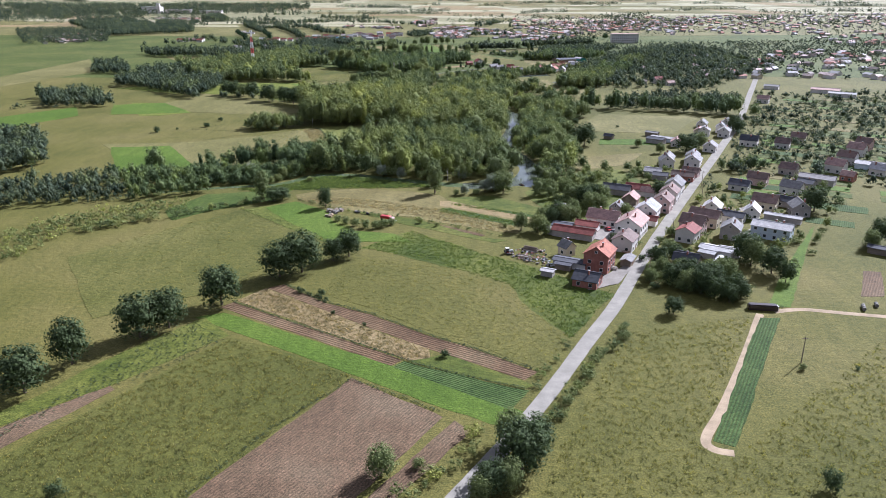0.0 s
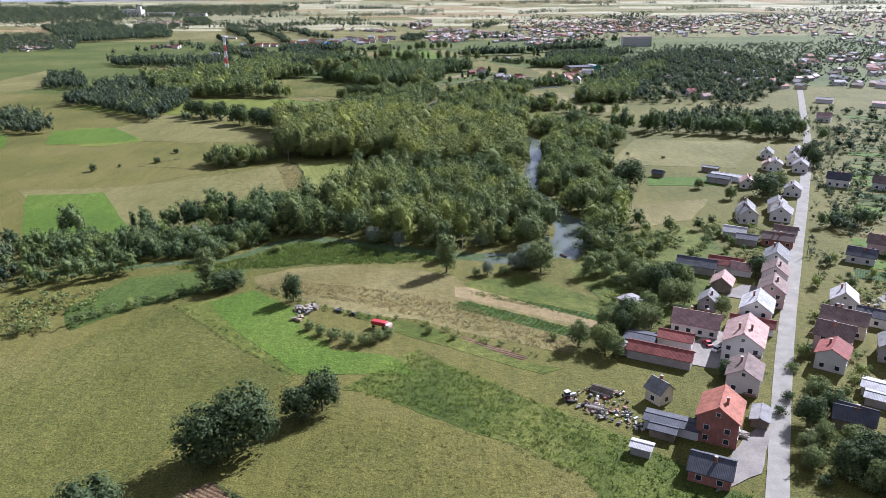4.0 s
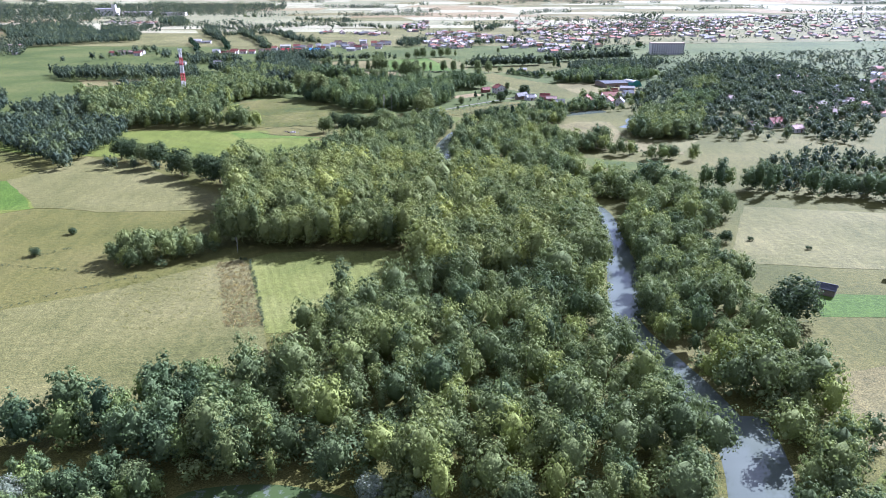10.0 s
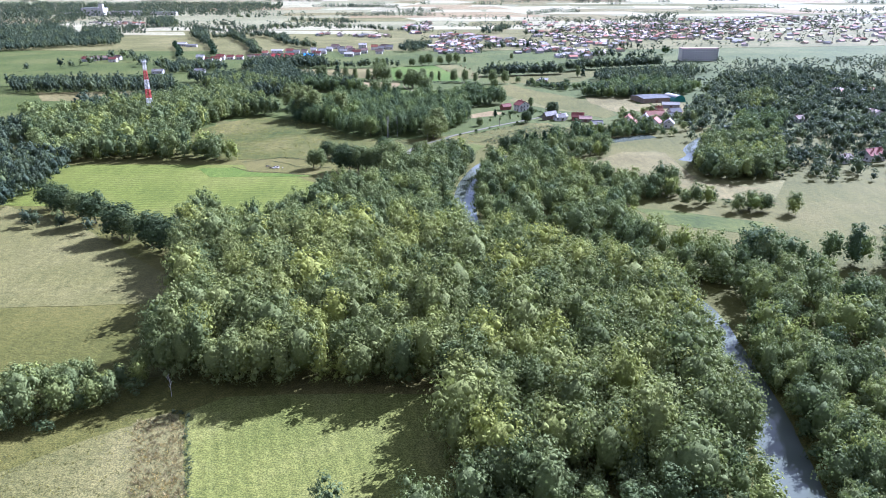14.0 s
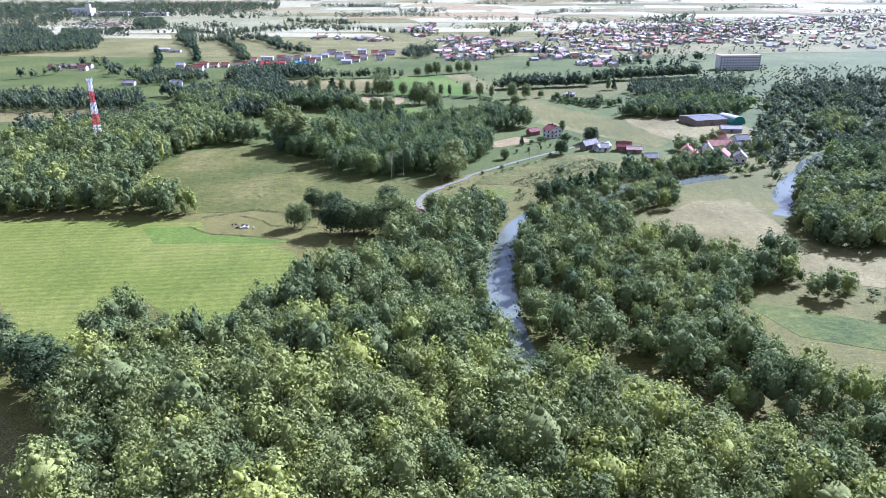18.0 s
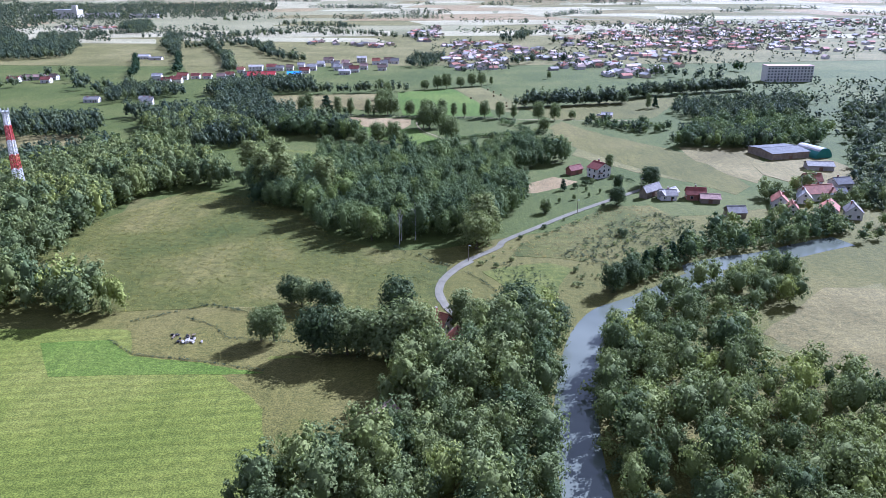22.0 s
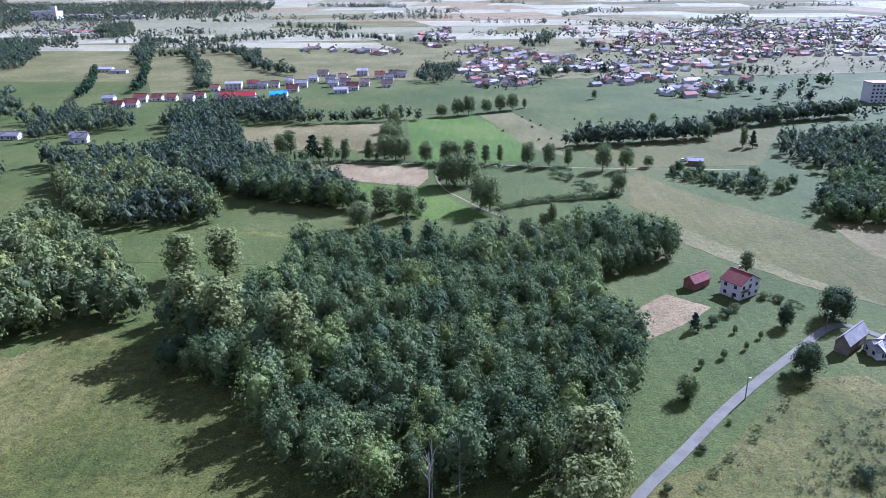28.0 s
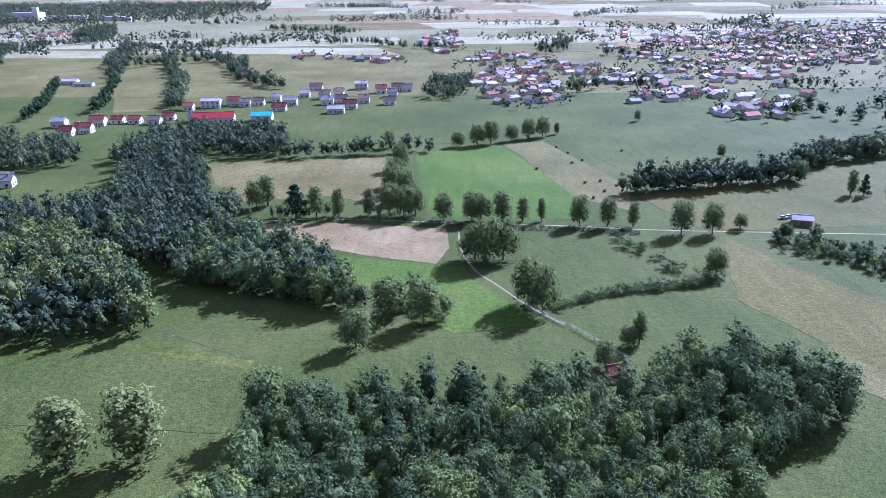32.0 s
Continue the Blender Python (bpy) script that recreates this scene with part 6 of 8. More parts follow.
trees([(-58.3, 351.4, 7.5, 'd', 0.8), (-92.7, 366, 11, 't'), (-86.3, 361.8, 5.5, 'd', 1.3), (-82.4, 365.1, 5, 'd', 1.3), (-4.3, 377.6, 11, 't'), (31.8, 376.6, 9, 'r'), (26.4, 381.5, 7, 'w'), (22.1, 380, 5, 'w'), (11.4, 375.2, 4, 'w'), (6.9, 374.2, 3.5, 'b'), (17.5, 375, 4, 'b'), (-45.1, 325.4, 4, 'b'), (-40.4, 321.8, 4.5, 'b'), (-35.4, 319.4, 4.5, 'b'), (-30.5, 318.2, 4.5, 'b'), (-26.7, 320.3, 4.5, 'b'), (-49.2, 329.2, 3.5, 'b'), (-23.5, 323.7, 3.5, 'b'), (-10.4, 325.8, 3, 'y'), (-3, 320.9, 2.2, 'y'), (28.2, 320.1, 2.5, 'y'), (35.1, 315.5, 6, 'r'), (42.3, 313.2, 6, 'l'), (46.2, 328, 5, 'r'), (-213.6, 548, 5, 'k'), (-183, 569.7, 4, 'k'), (-180.1, 596.6, 3.4, 'k')], "meadow trees")
trees([(53.7, 329.1, 7, 'd'), (55.9, 325.3, 7, 'r'), (60.5, 326.4, 6, 'r'), (49.5, 331.8, 5, 'r'), (65.4, 361.1, 7, 'r'), (70.8, 357.6, 7, 'd'), (77, 360.8, 7, 'd'), (80.5, 357.3, 7, 'r'), (63.9, 371.9, 7, 'r'), (56.4, 375.9, 6, 'r'), (76.9, 344.9, 6, 'r'), (72.3, 345, 7, 'r'), (87.1, 337.5, 4.5, 'r'), (112.1, 370.5, 6, 'd'), (159.6, 477.3, 9, 'd', 1.3), (172, 489.1, 8, 'r'), (218.3, 551.7, 9, 'd'), (216.5, 540.4, 8, 'd'), (141.7, 474.1, 5, 'r'), (132.6, 494.7, 4, 'r')], "garden trees")
trees([(-98.7, 823.7, 8, 'r', 0.8), (-94.9, 823.6, 8.5, 'r', 0.8), (-94.2, 851.3, 7.5, 'd'), (-90.6, 850.5, 7, 'r'), (-83.4, 848.4, 7, 'd'), (-78.8, 846.1, 5, 'd'), (-81.9, 816.4, 10, 'd'), (-76.5, 815.2, 11, 'd'), (-71.3, 814.5, 11, 'r'), (-67, 816, 10, 'r'), (-59.3, 812.2, 11, 'r'), (-53.5, 811.3, 13, 'r'), (-50.4, 811.1, 13, 'l'), (-63.4, 817.8, 9, 'l'), (-57.2, 837.7, 11, 'd'), (-37.2, 829.6, 10, 't', 1.3), (-30.9, 818.3, 11, 'r'), (-25.3, 821.1, 10, 'r'), (-19.2, 831.7, 11, 'd'), (-16.5, 817.9, 10, 'd'), (-13.7, 812.3, 9, 'd'), (-8.6, 823.6, 9, 'd')], "meadow trees")
trees([(-82.3, 852.9, 3, 'b'), (-31.4, 821.3, 9, 'r'), (8.4, 951.7, 2.5, 'k'), (-14.3, 889.8, 2, 'y'), (-26.8, 886.1, 2, 'y'), (-21.1, 883.5, 2, 'b'), (-27.4, 904.7, 11, 'l'), (46.5, 965.5, 6, 'd'), (70.1, 996.4, 8, 'd'), (52.5, 993.1, 5, 'c'), (8.6, 877.7, 2.5, 'b'), (17.8, 857.8, 8, 'd'), (25.7, 865.9, 7, 'd'), (34, 874.6, 7, 'c'), (40.4, 879.1, 7, 'c'), (46.9, 883.8, 7, 'c'), (52.7, 891.3, 7, 'c')], "lane trees")
trees([(23.5, 991, 4.5, 'c', 1.3), (52.7, 992.7, 5.5, 'd', 0.8), (58.6, 1037.5, 6, 't', 1.3), (71.7, 999.3, 7.5, 'd', 1.1), (44.8, 962.6, 7, 'd'), (8.5, 952.2, 5, 'r'), (30.5, 994.7, 3.5, 'k'), (37.2, 1000.6, 3.5, 'k'), (41.6, 1004.7, 3, 'b'), (54.6, 1013.2, 3, 'b'), (59.3, 1010.8, 3, 'b'), (4.2, 929.2, 2.2, 'k'), (-7.9, 915.5, 2.2, 'k'), (38.2, 961.9, 1.8, 'k'), (34.4, 977.7, 2, 'r', 0.7), (41.6, 984.6, 2, 'r', 0.7), (25.9, 972.9, 2.2, 'r', 0.7), (35.3, 988.6, 2, 'r', 0.7), (17.7, 968.2, 2, 'r', 0.7), (36.4, 918, 4, 'k'), (15.1, 940.3, 1.6, 'b')], "lane trees")
trees([(-24.5, 917.8, 14, 'p', 1.4), (-21.7, 914.1, 10, 'l'), (-28.9, 914.3, 9, 'r'), (-71.2, 915.5, 9, 'l'), (-131, 988.9, 17, 'p', 1.3), (-119.6, 982.2, 17, 'p', 1.3), (-98.1, 971, 17, 'p', 1.3), (-150, 1038.7, 13, 'p', 1.4), (-134.6, 1040.3, 14, 'p', 1.4)], "poplars at the wood's edge")
trees([(-61.2, 1213.9, 9, 'r', 0.8), (-48.5, 1211.7, 10, 'r', 0.8), (-44.7, 1211.5, 9, 'r'), (-35.1, 1211, 10, 't', 1.3), (-25.8, 1210.5, 8, 't', 1.2), (-17.5, 1210.1, 8, 't', 0.9), (-1.8, 1203, 10, 'r', 0.8), (10.1, 1200.9, 10, 'r', 0.72), (21.1, 1200.3, 8, 't'), (38.8, 1189.9, 11, 'r', 0.8), (51.8, 1189.2, 10, 'r', 0.8), (-45.8, 1161.3, 13, 'r', 0.8), (-39, 1164, 12, 'r', 0.8), (-34.4, 1122.2, 12, 'r', 0.8), (-30.6, 1115.5, 12, 'r', 0.8), (-50, 1164.5, 10, 'r'), (36.3, 1143.6, 8, 'r', 0.8), (-5, 1093, 8, 't', 0.8), (-8.9, 1091.4, 5, 'r'), (-18.1, 1080, 6, 'r', 0.8), (-89.6, 1094.5, 9, 'r'), (-80.5, 1115.4, 10, 'r'), (-69.4, 1108.8, 11, 'r', 0.8)], "hedgerow trees")
trees([(-149.9, 1235.6, 10, 'r', 0.8), (-145.4, 1239.9, 11, 't', 1.2), (-128.2, 1219, 12, 'c', 1.3), (-119.5, 1221, 11, 't', 1.2), (-109.1, 1220.5, 10, 't'), (-95.1, 1224, 9, 't'), (-79.2, 1219, 11, 'r', 0.8), (-74.1, 1221.2, 10, 'r', 0.8), (-85.9, 1223.5, 11, 'r', 0.8), (-85.3, 1271.6, 11, 'r', 0.8), (-83.6, 1307, 11, 'r', 0.8), (-86.1, 1255.9, 11, 'r', 0.8), (-78.7, 1245.7, 11, 'r', 0.8), (-49.4, 1362.8, 7, 'r'), (-36.5, 1365.2, 10, 'r', 0.8), (-27.8, 1369.6, 11, 'r', 0.8), (-13.4, 1377.2, 8, 'r'), (-1.4, 1383.4, 10, 'r', 0.8), (8.7, 1388.1, 10, 'r', 0.8), (19.6, 1396.6, 6, 't'), (104.8, 1322.3, 6, 'r', 0.8), (86.3, 1438.5, 6, 'r', 0.8), (139.8, 1243.4, 9, 't'), (145, 1241.2, 8, 'c'), (66.4, 1195.8, 5, 'r'), (-92.8, 1362.4, 8, 'r', 0.8)], "hedgerow trees")
trees([(-215.3, 744.5, 10, 'd', 1.2), (-205.5, 736.8, 10, 'd', 1.2), (-195.2, 731.3, 9, 'r', 1.2), (-183.5, 721, 11, 'd', 1.2), (-163.6, 700.3, 11.5, 'd', 1.2), (-159.5, 697.5, 9, 'r'), (-147.3, 690.4, 11, 'd', 1.15), (-137.1, 682.1, 11, 'd', 1.2), (96, 577.8, 5, 'k'), (102.7, 578.4, 4, 'k'), (80.7, 540.3, 8, 't'), (83, 537.3, 8, 't'), (85.9, 535.8, 8, 't'), (96.7, 499.4, 11, 'd', 1.2), (90.6, 497, 9, 'd'), (103.6, 575.5, 4, 'd'), (114.9, 577.6, 2.2, 'k'), (134.3, 566.2, 2, 'k'), (86.9, 471.4, 4, 'd'), (88.8, 469.2, 3.5, 'd'), (73.1, 459.7, 8, 'r'), (57.3, 401.5, 6, 'w'), (30.3, 387.8, 6, 'w'), (32.2, 385.9, 6, 'w')], "meadow trees")
trees([(-182.1, 568.6, 3.4, 'k'), (-179.2, 596.1, 3, 'k'), (-201.8, 557.9, 2, 'k'), (-74.7, 402.7, 3.5, 'y'), (-53.4, 410.2, 2, 'y'), (-5.3, 390.6, 5, 'r'), (-96.4, 398, 5, 'y'), (-92.9, 402.1, 5, 'y'), (-91, 407.6, 5, 'l'), (-110.2, 412.9, 6, 'w'), (-85.9, 417.2, 6, 'r'), (-23.7, 408.2, 5, 'w'), (-35, 413.3, 5, 'w'), (11.1, 406.1, 4.5, 'w'), (38.4, 407.7, 3, 'w'), (58.2, 403.7, 5, 'w')], "bank trees")
trees([(84.4, 271.3, 6, 'd'), (91.9, 282.5, 5, 'r'), (90.4, 253.1, 7, 'd', 1.2), (92.9, 249, 7, 'd', 1.2), (97.3, 247.6, 7, 'd', 1.2), (104.5, 252.9, 7, 'r'), (120.9, 275.6, 9, 'd'), (100, 255.8, 6, 'r'), (103.8, 241.2, 6, 'd'), (90, 260.3, 5, 'r'), (79.2, 260.5, 4, 'r'), (72.5, 295.1, 4, 'd'), (50.4, 322.1, 6, 'd'), (55.5, 327, 6, 'r'), (72.7, 354.5, 6, 'd'), (62, 337.4, 6, 'r'), (70.2, 329.2, 5, 'd'), (44.7, 308.3, 5, 'r'), (93, 276.2, 5, 'd'), (84.7, 251.9, 6, 'd'), (77.1, 248, 3, 'k'), (85, 283.4, 3, 'k'), (92.8, 298.7, 3, 'b'), (79.9, 276.4, 3, 'k'), (80.3, 307.5, 3, 'k')], "village garden trees")

# ---- woods ----
W_LABEL = "dense broadleaf wood with uneven rounded crowns"
wood("island_wood_south", [(-75.5, 420.8), (-57.9, 419.5), (-31.3, 410.3), (-1.5, 403), (36.8, 404.8), (44.2, 421.6), (37.3, 501.1), (45.3, 535.6), (-7.3, 553.3), (-25.7, 517.4), (-50.5, 509.4), (-62.5, 498.1), (-55.4, 463.3), (-68.8, 459.9), (-79.1, 446)], 7.4, 9, 18, ("round", "round", "tall", "bush"), M_LEAF, W_LABEL, lib=FINE)
wood("island_wood_middle", [(-24.3, 519.7), (-27.8, 569.7), (-53.9, 572.3), (-91.9, 572.3), (-109.7, 573.9), (-113.6, 607.4), (-124.5, 655.5), (-135.4, 688.8), (-83.4, 678.2), (-47, 679), (-20.8, 672.5), (0, 661.3), (25.9, 644.9), (45.9, 626), (52.8, 587.5), (45.3, 535.6)], 7.0, 13, 21, ("round", "tall", "tall", "round"), M_LEAF2, "dense light green birch and alder wood", lib=FINE)
wood("island_wood_north", [(-137.7, 701.1), (-146.6, 722.9), (-121.4, 722.2), (-101.7, 704.1), (-91.4, 737.1), (-85.1, 752.1), (-62.9, 761), (-54.9, 808.2), (-57.4, 818.9), (-12.7, 823.2), (-6.7, 812), (-17.7, 767.8), (-20.9, 738.1), (-19.5, 719.5), (-16.9, 696.1), (-20.1, 680.5), (-47.4, 689.4), (-82.4, 690.5)], 7.0, 9, 17, ("round", "round", "tall"), M_LEAF, W_LABEL)
wood("left_wood", [(-178.3, 427.5), (-136.4, 432.1), (-119.3, 434.5), (-78.1, 424.9), (-60.9, 420.4), (-60.3, 432.9), (-67.7, 458.9), (-84.9, 459.4), (-113.9, 443.7), (-138, 435), (-175.2, 423.4)], 6.2, 9, 15, ("round", "round", "tall"), M_DARKLEAF, "dark row of broadleaf trees beside a hay meadow")
wood("river_thicket", [(-170.3, 416.9), (-130.4, 420.9), (-95, 418.7), (-81.6, 417), (-90.1, 405.4), (-98.5, 397), (-117.3, 396.5), (-153.5, 394.4)], 4.8, 5, 9, ("round", "round", "bush"), M_DARKLEAF, "low willow thicket on the river bank", sink=0.1)
wood("thicket_far_left", [(-159.7, 364.4), (-143.2, 370.2), (-115.1, 384.6), (-79, 415.3), (-83, 423.3), (-132.5, 427.6), (-158.2, 420.3), (-190.8, 413.6)], 5.6, 5, 9, ("round", "round", "bush"), M_DARKLEAF, "thicket of bushes and low trees", lib=BACK)
hedge("bank_bushes", [(-163.8, 313.9), (-125.3, 337.5), (-111.3, 348.3), (-95.6, 360.4), (-78.3, 368.5)], 3.5, 3.0, 2.5, 5, ("bush",), M_LEAF, "row of green bushes on the bank")
wood("copse_left", [(-143.7, 546.5), (-125.4, 553.6), (-109.1, 572), (-111.6, 579.8), (-129.5, 580.3), (-152.4, 569.6)], 6, 7, 12, ("round", "round", "bush"), M_LEAF, "small copse between meadows")
wood("north_west_wood", [(-266.7, 838.2), (-251.9, 841.6), (-186.4, 847.2), (-144.5, 835.7), (-151.6, 856.5), (-195.3, 874.7), (-205.2, 985.6), (-169.5, 1051), (-222, 1055.4), (-259.7, 1008.8), (-305.6, 989.4), (-340.8, 971.1)], 8.2, 10, 17, ("round", "round", "tall"), M_LEAF, W_LABEL, lib=BACK)
wood("west_belt", [(-436.9, 1132.8), (-387.7, 1136.4), (-275.6, 1131), (-298.5, 1197.2), (-425.3, 1210.9), (-475.2, 1199.1)], 8.5, 9, 14, ("round", "tall"), M_DARKLEAF, W_LABEL, FAR)
wood("west_wood", [(-331, 1027.8), (-323.8, 1066.1), (-290.5, 1082), (-250.8, 1085.4), (-224.7, 1059.2), (-230.1, 987.6), (-252.1, 984.8), (-294.9, 990.4)], 8, 9, 15, ("round", "tall"), M_LEAF, W_LABEL, FAR)
wood("west_wood_near", [(-291.3, 897.2), (-324.3, 956.6), (-289.4, 951.9), (-253.6, 920.1), (-238.3, 949.8), (-222.3, 976.3), (-205.4, 982.8), (-196.4, 920.7), (-219, 900.9), (-240.2, 876.8)], 8, 9, 14, ("round", "round"), M_LEAF, W_LABEL, lib=BACK)
wood("north_west_gardens", [(-744, 1358.9), (-626.1, 1427.6), (-738.3, 1690.7), (-886.4, 1803.5), (-973.1, 1747.2)], 11, 8, 13, ("round", "round"), M_DARKLEAF, "trees round far western houses", TINY, loose=True)
wood("north_west_belt", [(-694.9, 1574.3), (-632, 1649.8), (-550.9, 1700.7), (-611.9, 1879.8), (-761.4, 1937.4), (-785.1, 1792)], 11, 9, 14, ("round", "round"), M_DARKLEAF, "dark far belt of wood", FAR)
wood("north_west_band", [(-1325, 2241.7), (-891.3, 2290.5), (-1163.6, 3014.4), (-1885.4, 3148)], 22, 12, 18, ("round", "round"), M_DARKLEAF, "far band of woodland", TINY, loose=True)
wood("west_clump", [(-429.3, 920.1), (-378.2, 916.9), (-426.5, 1008.5), (-462.6, 1011)], 8, 8, 13, ("round", "round"), M_DARKLEAF, "clump of trees in far meadows", FAR)
wood("west_clump_far", [(-367.9, 900.7), (-271.5, 880), (-299.7, 962.6), (-361.6, 966.6)], 9, 8, 13, ("round", "round"), M_DARKLEAF, "clump of trees in far meadows", FAR)
wood("west_wood_dark", [(-807.7, 1743.3), (-673.9, 1809.6), (-770.8, 2030.1), (-911.7, 2213.7), (-1007.7, 2081.5)], 15, 12, 17, ("round", "round"), M_DARKLEAF, "dark far wood", FAR)
wood("west_wood_dark_far", [(-666.8, 1832.4), (-624.8, 1878.4), (-704.8, 2088.7), (-783.4, 2095.4)], 12, 10, 15, ("round", "round"), M_DARKLEAF, "dark far wood beside fields", FAR)
hedge("west_farm_trees", [(-515.7, 1334.3), (-489.7, 1358), (-469.1, 1383.5), (-473.5, 1508.1), (-370.9, 1351.3), (-363.5, 1405.5), (-318.4, 1348.3), (-272.5, 1320.7)], 12, 10, 7, 13, ("round", "round"), M_DARKLEAF, "trees round far farms", FAR)
wood("tower_wood", [(-221.5, 897.3), (-209.3, 904.9), (-199.4, 928.4), (-194.1, 972.2), (-186.3, 994.1), (-148.8, 997.5), (-185.8, 1059.6), (-222.6, 1091), (-253.7, 1062.3), (-271.5, 1024.5), (-288.4, 1013.8)], 7.8, 11, 18, ("round", "round", "tall"), M_LEAF, "broadleaf wood with light green poplars", lib=BACK)
# The dark leaf colour here stands in for cloud shade over the wood.
wood("dark_wood", [(-143.3, 987.5), (-129.9, 967), (-104.6, 951.8), (-91.7, 921.8), (-75.9, 913.8), (-42.1, 914.7), (-29.8, 916.1), (-17.1, 934.3), (2.5, 965.6), (1.5, 993.7), (-3.8, 1002.1), (2.2, 1030), (36.7, 1048.1), (38.2, 1056.7), (17, 1079.8), (-27.7, 1059.6), (-72.2, 1061.6), (-111.3, 1056.6), (-109.1, 1021), (-143.1, 1007.6), (-145.7, 994.4)], 6.4, 9, 16, ("tall", "tall", "round", "tall"), M_DARKLEAF, "dense alder and birch wood, leaf colour darkened for cloud shade", lib=FINE)
wood("right_bank_wood", [(-3.8, 779.8), (-8, 719.6), (0.2, 700.8), (18.8, 700.3), (40.2, 664), (57.7, 650.5), (74.3, 635.9), (84.1, 623.3), (101.9, 649.2), (90, 662.4), (70.4, 677.6), (60.3, 694.6), (45, 709.3), (9.8, 715.6), (-3, 738.5)], 7.3, 8, 16, ("round", "round", "bush"), M_LEAF, W_LABEL)
wood("right_bank_wood_north", [(-4.8, 790), (-6.4, 767.4), (-6.4, 737.7), (6.6, 734.5), (60.3, 741.9), (89, 750.7), (99.4, 768.3), (75.6, 781.2), (52.2, 805.2), (51.3, 821.3), (27.3, 811.1), (8.8, 811.6)], 7.3, 7, 15, ("round", "round", "bush"), M_LEAF, W_LABEL)
wood("far_bank_wood", [(60.2, 587.2), (56.4, 553.4), (52.8, 522.3), (42.9, 500.9), (46.3, 493.5), (68.3, 496.5), (83.2, 521.5), (74.6, 540.4), (97.4, 586.2), (124.1, 614.3), (97, 651.3), (76.4, 626.9)], 7.4, 7, 15, ("round", "round", "bush"), M_LEAF, W_LABEL)
wood("far_bank_wood_south", [(54.7, 416), (56.8, 429.7), (52.7, 445.7), (44.4, 479.2), (58.7, 572.8), (71.5, 598.9), (90.7, 563.7), (92.9, 534.8), (90.6, 504.9), (86.9, 475.7), (82.4, 444.9), (74.4, 420.8), (61, 395), (49.4, 395.3)], 7.4, 7, 15, ("round", "round", "bush"), M_LEAF, W_LABEL)
wood("garden_wood", [(55.4, 399.2), (77.8, 421.1), (100.6, 426), (94.6, 395.8), (76.4, 387.5), (75.3, 360.8), (58.9, 361.3), (45.8, 368.7)], 7.5, 5, 10, ("round", "bush"), M_LEAF, "overgrown garden trees and bushes", loose=True)
wood("end_left_wood", [(-209.7, 1090.4), (-202.9, 1108.1), (-197.2, 1133.6), (-154.8, 1102.5), (-156.8, 1118.5), (-190.1, 1164.9), (-216.6, 1184.9), (-264.9, 1180.6)], 7, 9, 15, ("round", "round", "tall"), M_LEAF, W_LABEL, lib=BACK)
wood("end_left_wood_far", [(-277.7, 1201.7), (-223.1, 1199.1), (-154.6, 1141.6), (-98.2, 1124.9), (-95.3, 1134.1), (-111, 1161.4), (-152.6, 1188.6), (-153.6, 1222.8), (-196.5, 1278), (-219.8, 1239.3), (-292.4, 1225.7)], 8, 9, 15, ("round", "round", "tall"), M_DARKLEAF, W_LABEL, FAR)
wood("hill_wood", [(-230, 1279.9), (-203, 1357), (-154.8, 1346.2), (-169.4, 1406.2), (-217.2, 1409.5), (-254.9, 1393.8), (-256.4, 1331)], 8.5, 9, 14, ("round", "round"), M_DARKLEAF, W_LABEL, FAR)
wood("pasture_trees", [(-96.7, 1111.9), (-86.3, 1119.9), (-60.5, 1106.4), (-61.9, 1123.4), (-79, 1124.1), (-97.6, 1120.4)], 7, 7, 12, ("round", "bush"), M_LEAF, "clump of trees in the pasture")
wood("shed_copse", [(73.8, 1184.6), (112.4, 1166.2), (135.1, 1156), (120.6, 1134.7), (97.6, 1140.9), (85.5, 1152.5), (73.9, 1174.4)], 7, 4, 9, ("round", "bush"), M_DARKLEAF, "bushy copse")
hedge("hedge_track", [(-25.3, 1119.6), (-9.3, 1128.1), (9.3, 1132.1), (35.5, 1138.4)], 1.5, 1.2, 2.5, 4.5, ("bush",), M_DARKLEAF, "dense hedge across the meadow")

hedge("alder_bank", [(46, 622), (36, 636), (22, 651), (6, 666), (-10, 678)], 2.6, 2.2, 13, 17, ("round", "tall"), M_LEAF, "tall alders leaning over the river bank", FINE, "wood")
hedge("alder_bank_back", [(40, 616), (28, 633), (12, 650), (-6, 664)], 3.2, 3, 15, 19, ("round", "tall"), M_LEAF2, "tall alders behind the river bank", FINE, "wood")

# belts and groves further off
wood("river_north_fringe", [(11.4, 850.1), (33.1, 865.7), (59.8, 891.1), (86.5, 899.4), (127.7, 908.5), (142.7, 933.9), (101.5, 921.8), (69.5, 910.4), (25.7, 872.6)], 5.2, 6, 11, ("round", "bush", "cone"), M_DARKLEAF, "dark fringe of bushes and trees on the river bank", lib=BACK)
wood("river_south_fringe", [(6.9, 829.3), (20.1, 835.5), (49.8, 865.2), (76.4, 878), (94.5, 882.3), (80, 848.1), (62.6, 841.2), (41.4, 834.9), (30.3, 811.1), (24.9, 801), (12.4, 801.3), (-0.3, 806.7)], 6.6, 6, 12, ("round", "round", "bush"), M_LEAF, "broadleaf trees on the river bank")
wood("hamlet_grove", [(64.7, 901.5), (107.9, 959.8), (147.1, 1006.1), (179.1, 993.4), (186.3, 976.9), (140.3, 899.1)], 8.5, 5, 10, ("round", "round", "bush"), M_LEAF, "garden trees round the hamlet", lib=BACK, loose=True)
